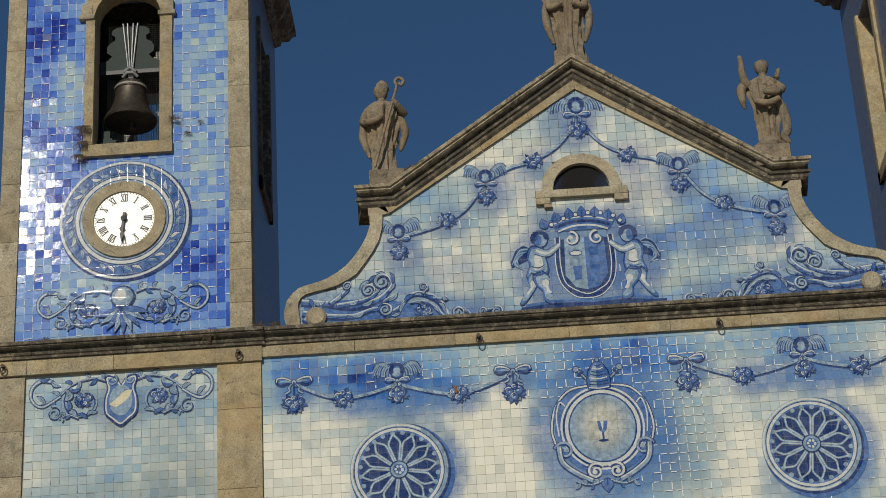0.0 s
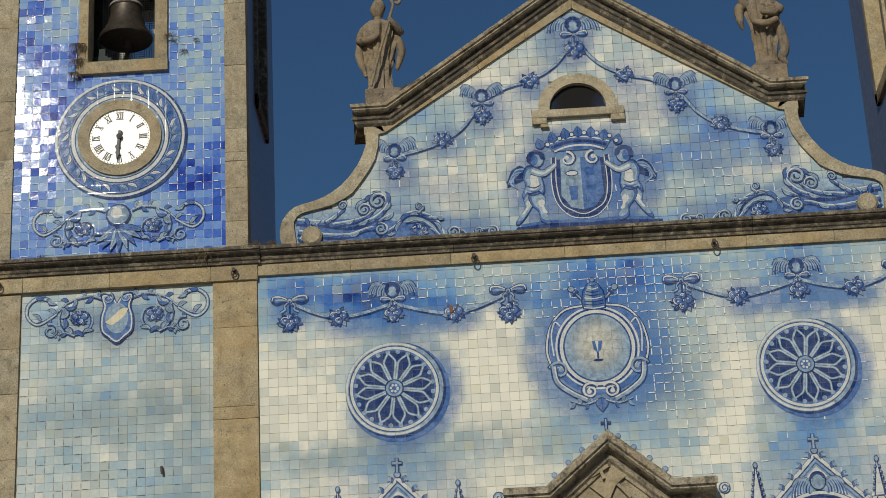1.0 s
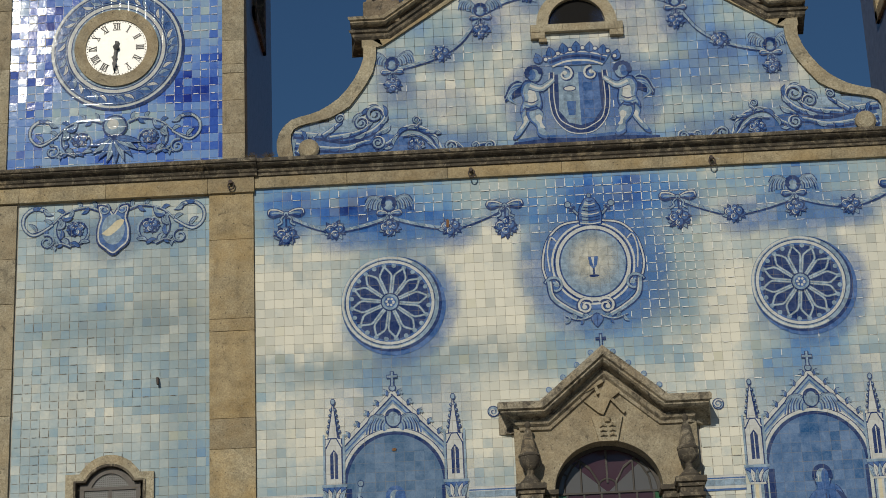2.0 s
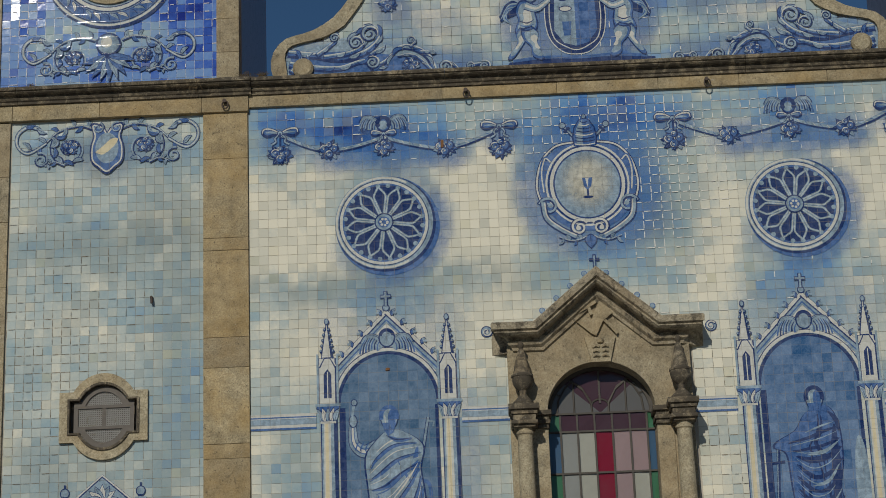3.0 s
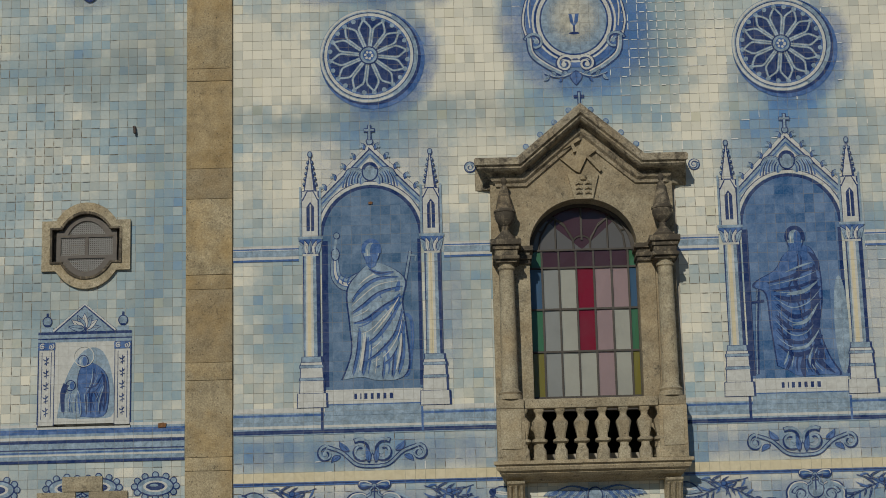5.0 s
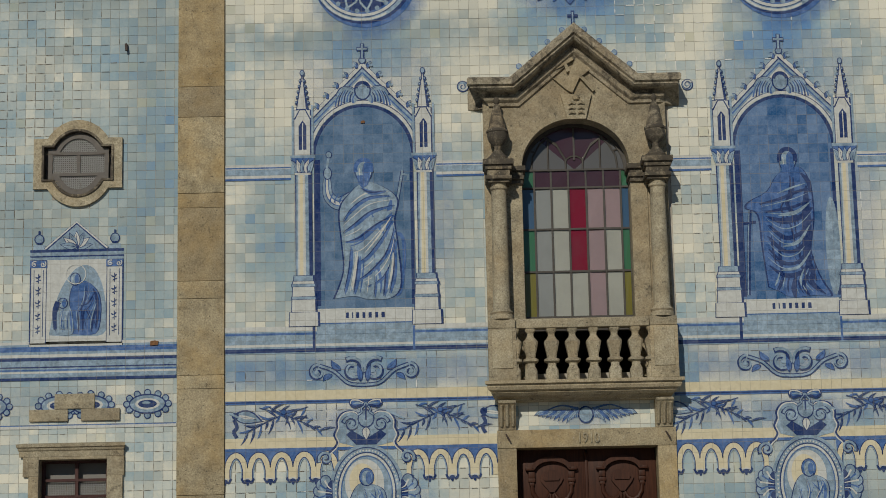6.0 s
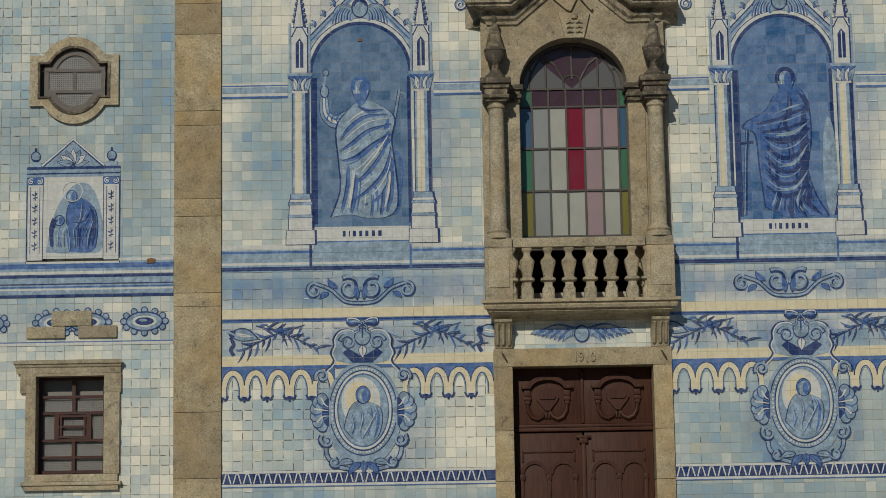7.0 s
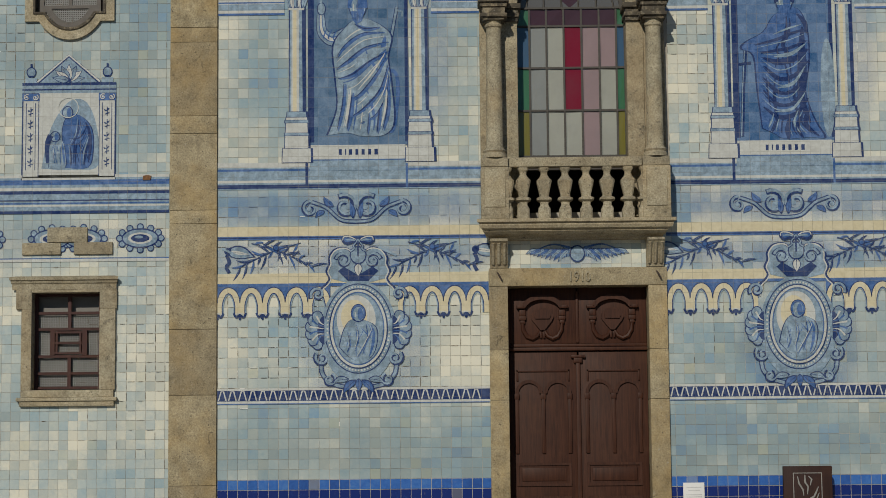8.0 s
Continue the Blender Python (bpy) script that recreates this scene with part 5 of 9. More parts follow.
def wash_material(name, color, pitch, x0, z0):
    """Thin cobalt wash, fading out as the brush ran dry."""
    mat = paint_material(name, color, pitch, x0, z0, 0.25, 0.6)
    tree = mat.node_tree
    bsdf = tree.nodes["Principled BSDF"]
    att = tree.nodes.new("ShaderNodeAttribute")
    att.attribute_name = "wash"
    mul = tree.nodes.new("ShaderNodeMath")
    mul.operation = "MULTIPLY"
    tree.links.new(bsdf.inputs["Alpha"].links[0].from_socket, mul.inputs[0])
    tree.links.new(att.outputs["Fac"], mul.inputs[1])
    tree.links.new(mul.outputs[0], bsdf.inputs["Alpha"])
    return mat


def wash_sheet(wall, mat, spots, step=0.085, y=-0.0145, label="soft cobalt shading painted round the motifs"):
    """One thin layer of soft round washes (x, z, half width, half height, strength) over the tiles of a wall."""
    x0, x1 = min(q[0] - q[2] for q in spots), max(q[0] + q[2] for q in spots)
    z0, z1 = min(q[1] - q[3] for q in spots), max(q[1] + q[3] for q in spots)
    gx, gz = np.arange(x0, x1 + step, step), np.arange(z0, z1 + step, step)
    xx, zz = np.meshgrid(gx, gz)
    clear = np.ones_like(xx)
    for x, z, a, b, w in spots:
        d = np.clip(1 - ((xx - x) / a) ** 2 - ((zz - z) / b) ** 2, 0, 1)
        clear *= 1 - 0.62 * w * d * (2 - d) * 0.75
    value = np.minimum(1 - clear, 0.85)
    sh = Shape()
    rows, cols = xx.shape
    sh.v = [(float(u), y, float(v)) for u, v in zip(xx.ravel(), zz.ravel())]
    sh.wash = [float(v) for v in value.ravel()]
    for j in range(rows - 1):
        for i in range(cols - 1):
            if value[j:j + 2, i:i + 2].max() > 0.01:
                k = j * cols + i
                sh.f.append((k, k + 1, k + cols + 1, k + cols))
                sh.m.append(0)
    part("painted_wash", sh, mat, wall, label)


def smooth_line(pts, n=6):
    """Catmull-Rom through the points."""
    out = []
    p = [Vector(q) for q in pts]
    for i in range(len(p) - 1):
        a, b, c, d = p[max(0, i - 1)], p[i], p[i + 1], p[min(len(p) - 1, i + 2)]
        for k in range(n):
            t = k / n
            out.append(0.5 * ((2 * b) + (c - a) * t + (2 * a - 5 * b + 4 * c - d) * t * t + (3 * b - a - 3 * c + d) * t ** 3))
    out.append(p[-1])
    return out


class Paint(Shape):
    """Flat brush marks in the plane of a wall; later marks lie over earlier ones."""

    def __init__(self, cx=0.0, cz=0.0, size=1.0, flip=1, y=-0.0165):
        self.v, self.f, self.m, self.wash = [], [], [], []
        self.cx, self.cz, self.size, self.flip, self.y = cx, cz, size, flip, y

    def spot(self, p):
        return (self.cx + p[0] * self.size * self.flip, self.y, self.cz + p[1] * self.size)

    def fill(self, pts, col):
        self.y -= 0.0001
        self.face([self.spot(p) for p in pts], col)

    def line(self, pts, col, w=0.02, taper=(1, 1), smooth=True):
        self.y -= 0.0001
        p = smooth_line(pts) if smooth and len(pts) > 2 else [Vector(q) for q in pts]
        k0 = len(self.v)
        n = len(p)
        for i, q in enumerate(p):
            d = p[min(i + 1, n - 1)] - p[max(i - 1, 0)]
            d = d.normalized() if d.length else Vector((1, 0))
            t = i / (n - 1)
            ww = w / 2 * (math.sin(math.pi * (0.06 + 0.88 * t)) if taper == (0, 0) else taper[0] * (1 - t) + taper[1] * t)
            self.v.append(self.spot((q.x - d.y * ww, q.y + d.x * ww)))
            self.v.append(self.spot((q.x + d.y * ww, q.y - d.x * ww)))
        for i in range(n - 1):
            self.f.append((k0 + 2 * i, k0 + 2 * i + 1, k0 + 2 * i + 3, k0 + 2 * i + 2))
            self.m.append(col)

    def oval(self, x, z, rx, rz, col, a=0.0, n=28):
        c, q = math.cos(a), math.sin(a)
        self.fill([(x + rx * math.cos(t) * c - rz * math.sin(t) * q, z + rx * math.cos(t) * q + rz * math.sin(t) * c) for t in [2 * math.pi * k / n for k in range(n)]], col)

    def hoop(self, x, z, rx, rz, w, col, a0=0, a1=360, n=48):
        self.line(arc(x, z, rx, rz, a0, a1, n), col, w, smooth=False)

    def ringed(self, x, z, rx, rz, col, edge, w=0.015, a=0.0):
        self.oval(x, z, rx + w, rz + w, edge, a)
        self.oval(x, z, rx, rz, col, a)

    def leaf(self, x, z, ang, length, width, col, bend=0.0, edge=None):
        d = Vector((math.cos(ang), math.sin(ang)))
        m = Vector((-d.y, d.x))
        o = Vector((x, z))
        left, right = [], []
        for k in range(9):
            t = k / 8
            c = o + d * length * t + m * bend * length * math.sin(t * 2.2)
            ww = width / 2 * math.sin(math.pi * min(1, t ** 0.75))
            left.append(c + m * ww)
            right.append(c - m * ww)
        pts = left + right[-2:0:-1]
        if edge is not None:
            self.fill([(o + d * length * 0.5) + (q - (o + d * length * 0.5)) * 1.18 for q in pts], edge)
        self.fill(pts, col)
        self.line([o, o + d * length * 0.5 + m * bend * length * 0.8, o + d * length * 0.85 + m * bend * length * 0.9], DK if col != DK else LT, width * 0.10, (1, 0.3))

    def spiral(self, x, z, r, turns, start, w, col, ccw=1, back=DK):
        """A scroll curling into its eye, with a darker shadow side."""
        pts = []
        n = int(16 * turns) + 2
        for k in range(n):
            t = k / (n - 1)
            a = start + ccw * 2 * math.pi * turns * t
            rr = r * (1 - 0.82 * t)
            pts.append((x + rr * math.cos(a), z + rr * math.sin(a)))
        self.line([(p[0] + w * 0.22, p[1] - w * 0.22) for p in pts], back, w * 1.35, (1, 0.6), smooth=False)
        self.line(pts, col, w * 0.75, (1, 0.6), smooth=False)
        self.oval(*pts[-1], w * 0.7, w * 0.7, col)

    def bunch(self, x, z, r, seed=1):
        """A cluster of roses and leaves."""
        rnd = random.Random(seed)
        for k in range(13):
            a = -math.pi / 2 + (k - 6) * 0.44 + rnd.uniform(-0.15, 0.15)
            self.leaf(x + 0.35 * r * math.cos(a), z + 0.3 * r * math.sin(a), a, r * rnd.uniform(0.58, 0.82), r * 0.42, (DK, MD, DK, LT)[k % 4], 0.15, DK)
        for dx, dz, q in ((-0.42, 0.12, 0.44), (0.42, 0.16, 0.44), (0.02, -0.38, 0.38), (0.05, 0.5, 0.28)):
            self.oval(x + dx * r, z + dz * r, q * r * 1.15, q * r * 1.05, DK, rnd.uniform(0, 3), 14)
            self.oval(x + (dx - 0.05) * r, z + (dz + 0.04) * r, q * r * 0.9, q * r * 0.82, MD, rnd.uniform(0, 3), 14)
            for k in range(5):
                a = rnd.uniform(1.2, 3.4) if k < 3 else rnd.uniform(0, 6.28)
                f = 0.86 - 0.17 * k
                self.line(arc(x + dx * r, z + dz * r, q * r * f, q * r * f * 0.92, math.degrees(a) - 60, math.degrees(a) + 75, 8), (WH, DK, LT, DK, WH)[k], r * 0.12, (0, 0), smooth=False)

    def bow(self, x, z, w):
        for sg in (-1, 1):
            loop = [(x, z), (x + sg * w * 0.45, z + w * 0.24), (x + sg * w * 0.88, z + w * 0.26), (x + sg * w * 0.97, z + w * 0.02), (x + sg * w * 0.72, z - w * 0.16), (x + sg * w * 0.3, z - w * 0.06), (x, z)]
            self.fill([tuple(q) for q in smooth_line(loop, 5)[:-1]], MD)
            self.line(loop, DK, w * 0.15)
            self.line(loop[:4], WH, w * 0.09, (0, 0))
            self.line([(x + sg * w * 0.1, z), (x + sg * w * 0.45, z + w * 0.08), (x + sg * w * 0.8, z + w * 0.06)], LT, w * 0.12, (0, 0))
            tail = [(x, z), (x + sg * w * 0.28, z - w * 0.28), (x + sg * w * 0.25, z - w * 0.5), (x + sg * w * 0.5, z - w * 0.66)]
            self.line(tail, DK, w * 0.2, (0.6, 1))
            self.line(tail, LT, w * 0.1, (0.6, 1))
        self.ringed(x, z, w * 0.12, w * 0.12, LT, DK, w * 0.05)
        self.line([(x, z), (x, z - w)], DK, w * 0.1)

    def wings(self, x, z, s, spread=0.05, lift=0.0):
        """Two feathered wings held out to the sides."""
        for sg in (-1, 1):
            def side(u, v):
                return (x + sg * u * s, z + v * s + lift * u * s)

            self.fill([side(*q) for q in ((0.18, -0.18), (0.24, 0.16), (0.55, 0.42), (0.92, 0.40), (1.10, 0.16), (1.16, -0.20), (0.95, -0.12), (0.72, -0.26), (0.50, -0.22), (0.36, -0.32))], LT)
            for k in range(7):
                t = k / 6
                a, b = (0.30 + 0.10 * k, 0.10 + 0.22 * math.sin(t * 2.2)), (0.40 + 0.125 * k, -0.30 + 0.08 * math.sin(t * 5) + 0.06 * t)
                self.line([side(*a), side((a[0] + b[0]) / 2 + 0.05, (a[1] + b[1]) / 2 + 0.02), side(*b)], DK if k % 2 else MD, s * 0.075, (0.4, 1))
            self.line([side(0.18, 0.02), side(0.30, 0.24), side(0.58, 0.44), side(0.92, 0.42), side(1.12, 0.14)], DK, s * 0.13, (0.7, 0.6))
            self.line([side(0.20, 0.03), side(0.32, 0.25), side(0.58, 0.43), side(0.90, 0.41), side(1.08, 0.16)], LT, s * 0.06, (0.7, 0.6))

    def cherub(self, x, z, s, lift=0.0):
        """A plain winged disc over a ribbon and a bunch of roses."""
        self.wings(x, z, s * 1.05, lift=lift)
        self.bow(x, z - s * 0.50, s * 0.62)
        self.ringed(x, z, s * 0.29, s * 0.34, MD, DK, s * 0.07)
        self.oval(x - s * 0.02, z - s * 0.05, s * 0.22, s * 0.24, LT)
        for k in range(8):
            g = -0.35 + 0.55 * k
            self.oval(x + s * 0.29 * math.cos(g), z + s * 0.06 + s * 0.30 * math.sin(g), s * 0.12, s * 0.11, DK, n=9)
        self.hoop(x, z + s * 0.06, s * 0.30, s * 0.33, s * 0.12, DK, 0, 180, 18)
        self.bunch(x, z - s * 1.25, s * 0.5, int(abs(x * 100)) + 3)

    def rope(self, pts, w=0.05):
        self.line([(p[0] + 0.01, p[1] - 0.015) for p in pts], DK, w * 1.5)
        self.line(pts, LT, w)
        q = smooth_line(pts, 8)
        for i in range(1, len(q) - 1, 2):
            d = (q[i + 1] - q[i - 1]).normalized()
            self.line([q[i] - d * w * 0.5 + Vector((-d.y, d.x)) * w * 0.4, q[i] + d * w * 0.5 - Vector((-d.y, d.x)) * w * 0.4], WH if i % 4 == 1 else MD, w * 0.22, smooth=False)

    def acanthus(self, pts, w, seed=0):
        """A leafy stem with side leaves and curls."""
        rnd = random.Random(seed)
        self.line([(p[0] + w * 0.2, p[1] - w * 0.3) for p in pts], DK, w * 1.3, (1.2, 0.4))
        self.line(pts, LT, w * 0.8, (1.2, 0.4))
        q = smooth_line(pts, 5)
        for i in range(2, len(q) - 1, 2):
            d = (q[i + 1] - q[i - 1]).normalized()
            a = math.atan2(d.y, d.x)
            sg = 1 if (i // 2) % 2 else -1
            self.leaf(q[i].x, q[i].y, a + sg * rnd.uniform(0.5, 1.0), w * rnd.uniform(2.6, 4.2), w * 1.5, (LT, MD, LT)[i % 3], 0.25 * sg, DK)
        self.line(pts, WH, w * 0.2, (1, 0.3))


def paint_part(name, p, mats, wall, label=""):
    ob = part(name, p, mats, wall, label, smooth=False)
    return ob


# garlands under the nave cornice
def garland(name, wall, mats, bows, bunches, cherubs, ropes, k=1.0):
    holder = new(name)
    holder.parent = wall
    for r in ropes:
        p = Paint()
        p.rope(r, 0.045 * k)
        paint_part("rope", p, mats, holder)
    for i, (x, z) in enumerate(bunches):
        p = Paint(y=-0.019)
        p.bunch(x, z, 0.16 * k, i + 2)
        paint_part("rose_bunch", p, mats, holder)
    for x, z in bows:
        p = Paint(y=-0.019)
        p.bow(x, z, 0.27 * k)
        p.bunch(x, z - 0.34 * k, 0.17 * k, int(x * 10) + 50)
        paint_part("bow", p, mats, holder)
    for x, z in cherubs:
        p = Paint(y=-0.019)
        p.cherub(x, z, 0.30 * k, 0.35 if k < 1 else 0.0)
        paint_part("winged_disc", p, mats, holder)
    tagged(holder, "painted blue ribbon garland with roses")


for sg in (-1, 1):
    m = lambda *q: [(sg * x, z) for x, z in q]
    garland("painted_garland", wall_nave, NAVE_PAINT, m((4.52, 12.61), (1.28, 12.57)), m((3.80, 12.31), (2.09, 12.27)), m((2.99, 12.68)),
            [m((4.50, 12.58), (4.15, 12.40), (3.8, 12.31), (3.4, 12.36), (3.0, 12.48)), m((3.0, 12.48), (2.5, 12.33), (2.05, 12.27), (1.6, 12.40), (1.28, 12.55))])


# painted round windows
def rose_window(cx, cz):
    holder = new("painted_rose_window")
    holder.parent = wall_nave
    tagged(holder, "painted round window with twelve petals of tracery")
    p = Paint(cx, cz)
    p.oval(0.05, -0.05, 0.76, 0.76, MD, n=56)
    p.oval(0.02, -0.02, 0.735, 0.735, DK, n=56)
    p.oval(0, 0, 0.715, 0.715, LT, n=64)
    p.hoop(0, 0, 0.69, 0.69, 0.03, WH, 60, 300)
    p.hoop(0, 0, 0.655, 0.655, 0.012, DK)
    p.hoop(0, 0, 0.625, 0.625, 0.04, WH)
    p.hoop(0, 0, 0.59, 0.59, 0.03, MD)
    paint_part("rim", p, NAVE_PAINT, holder)
    p = Paint(cx, cz, y=-0.019)
    p.oval(0, 0, 0.575, 0.575, DK, n=56)
    for k in range(24):
        a = 2 * math.pi * (k + 0.5) / 24
        p.oval(0.565 * math.cos(a), 0.565 * math.sin(a), 0.035, 0.035, LT, n=10)
    paint_part("dark_glazing", p, NAVE_PAINT, holder)
    for k in range(12):
        a = 2 * math.pi * k / 12 + 0.13
        p = Paint(cx, cz, y=-0.023)
        d, m = Vector((math.cos(a), math.sin(a))), Vector((-math.sin(a), math.cos(a)))
        for sg in (-1, 1):
            q = [d * 0.12 + m * 0.02 * sg, d * 0.26 + m * 0.052 * sg, d * 0.40 + m * 0.085 * sg, d * 0.48 + m * 0.05 * sg, d * 0.55]
            p.line(q, LT, 0.032, smooth=True)
            p.line(q, WH, 0.006, smooth=True)
        paint_part("petal", p, NAVE_PAINT, holder)
    p = Paint(cx, cz, y=-0.030)
    p.ringed(0, 0, 0.12, 0.12, LT, DK, 0.02)
    p.oval(0, 0, 0.085, 0.085, MD)
    for k in range(7):
        p.oval(0.05 * math.cos(k), 0.05 * math.sin(k), 0.02, 0.02, WH, n=8)
    paint_part("boss", p, NAVE_PAINT, holder)


rose_window(-3.02, 11.15)
rose_window(2.95, 11.15)


# oval shield with a cup
def cup_medallion(cx, cz):
    holder = new("painted_medallion")
    holder.parent = wall_nave
    tagged(holder, "painted oval medallion with a small cup and scrolled border")
    p = Paint(cx, cz)
    p.oval(0, 0, 0.70, 0.72, MD, n=48)
    p.hoop(0, 0, 0.60, 0.63, 0.03, WH)
    p.hoop(0, 0, 0.565, 0.60, 0.02, DK)
    p.hoop(0, 0, 0.525, 0.56, 0.05, WH)
    p.hoop(0, 0, 0.49, 0.525, 0.015, DK)
    paint_part("border", p, NAVE_PAINT, holder)
    p = Paint(cx, cz, y=-0.0185)
    p.oval(0, 0, 0.475, 0.51, LT, n=40)
    paint_part("field", p, NAVE_PAINT, holder)
    wash_sheet(wall_nave, wash_material("cream glow", (0.80, 0.76, 0.60), *NAVE_GRID), [(cx, cz + 0.05, 0.42, 0.46, 1.0), (cx, cz + 0.06, 0.32, 0.36, 1.0), (cx, cz + 0.06, 0.22, 0.26, 1.0)], 0.03, -0.0192, "pale glow painted behind the cup")
    p = Paint(cx, cz, y=-0.020)
    p.fill([(-0.075, 0.10), (0.075, 0.10), (0.055, -0.03), (0.015, -0.08), (-0.015, -0.08), (-0.055, -0.03)], MD)
    p.fill([(-0.03, 0.095), (0.02, 0.095), (0.0, -0.06)], WH)
    p.line([(0, -0.08), (0, -0.19)], DK, 0.03)
    p.oval(0, -0.20, 0.075, 0.02, DK)
    paint_part("cup", p, NAVE_PAINT, holder)
    for sg in (-1, 1):
        p = Paint(cx, cz, flip=sg, y=-0.019)
        p.line([(0.16, 0.66), (0.45, 0.60), (0.66, 0.36), (0.74, 0.0), (0.68, -0.28)], DK, 0.05)
        p.line([(0.16, 0.66), (0.45, 0.60), (0.66, 0.36), (0.74, 0.0), (0.68, -0.28)], WH, 0.025)
        p.line([(0.52, 0.36), (0.60, 0.42), (0.66, 0.2), (0.64, -0.1)], MD, 0.07)
        p.line([(0.52, 0.36), (0.60, 0.42), (0.66, 0.2), (0.64, -0.1)], WH, 0.02)
        p.spiral(0.58, -0.32, 0.14, 1.4, 0.3, 0.05, LT)
        p.spiral(0.15, -0.66, 0.13, 1.5, 2.6, 0.05, WH, -1)
        p.line([(0.66, -0.25), (0.62, -0.5), (0.42, -0.68), (0.2, -0.80)], DK, 0.10)
        p.line([(0.66, -0.25), (0.62, -0.5), (0.42, -0.68), (0.2, -0.80)], LT, 0.06)
        p.line([(0.64, -0.27), (0.60, -0.49), (0.41, -0.66), (0.2, -0.78)], WH, 0.02)
        p.acanthus([(0.05, -0.80), (0.25, -0.86), (0.45, -0.80)], 0.03, 4)
        paint_part("scroll", p, NAVE_PAINT, holder)
    p = Paint(cx, cz, y=-0.021)
    p.leaf(0, -0.78, -math.pi / 2, 0.2, 0.16, MD, 0, DK)
    for sg in (-1, 1):
        p.line([(sg * 0.05, 0.62), (sg * 0.31, 0.92)], DK, 0.055, smooth=False)
        p.line([(sg * 0.05, 0.62), (sg * 0.31, 0.92)], LT, 0.024, smooth=False)
        p.ringed(sg * 0.32, 0.93, 0.04, 0.04, LT, DK, 0.014)
        p.line([(sg * 0.22, 0.90), (sg * 0.30, 0.82)], DK, 0.04, smooth=False)
    dome = [(-0.15, 0.60), (0.15, 0.60), (0.165, 0.74), (0.14, 0.88), (0.07, 1.0), (0.0, 1.03), (-0.07, 1.0), (-0.14, 0.88), (-0.165, 0.74)]
    p.fill([(x * 1.12, 0.60 + (z - 0.60) * 1.03) for x, z in dome], DK)
    p.fill(dome, MD)
    p.fill([(-0.12, 0.61), (-0.03, 0.61), (-0.02, 1.0), (-0.06, 0.98), (-0.12, 0.86)], LT)
    for k in range(8):
        z, w = 0.63 + 0.05 * k, 0.15 - 0.002 * k * k
        p.line([(-w, z), (0.0, z - 0.02), (w, z)], WH if k % 3 == 0 else DK, 0.016)
    p.ringed(0, 1.06, 0.025, 0.03, LT, DK, 0.012)
    paint_part("crest", p, NAVE_PAINT, holder, "striped pointed crest")


cup_medallion(-0.03, 11.60)


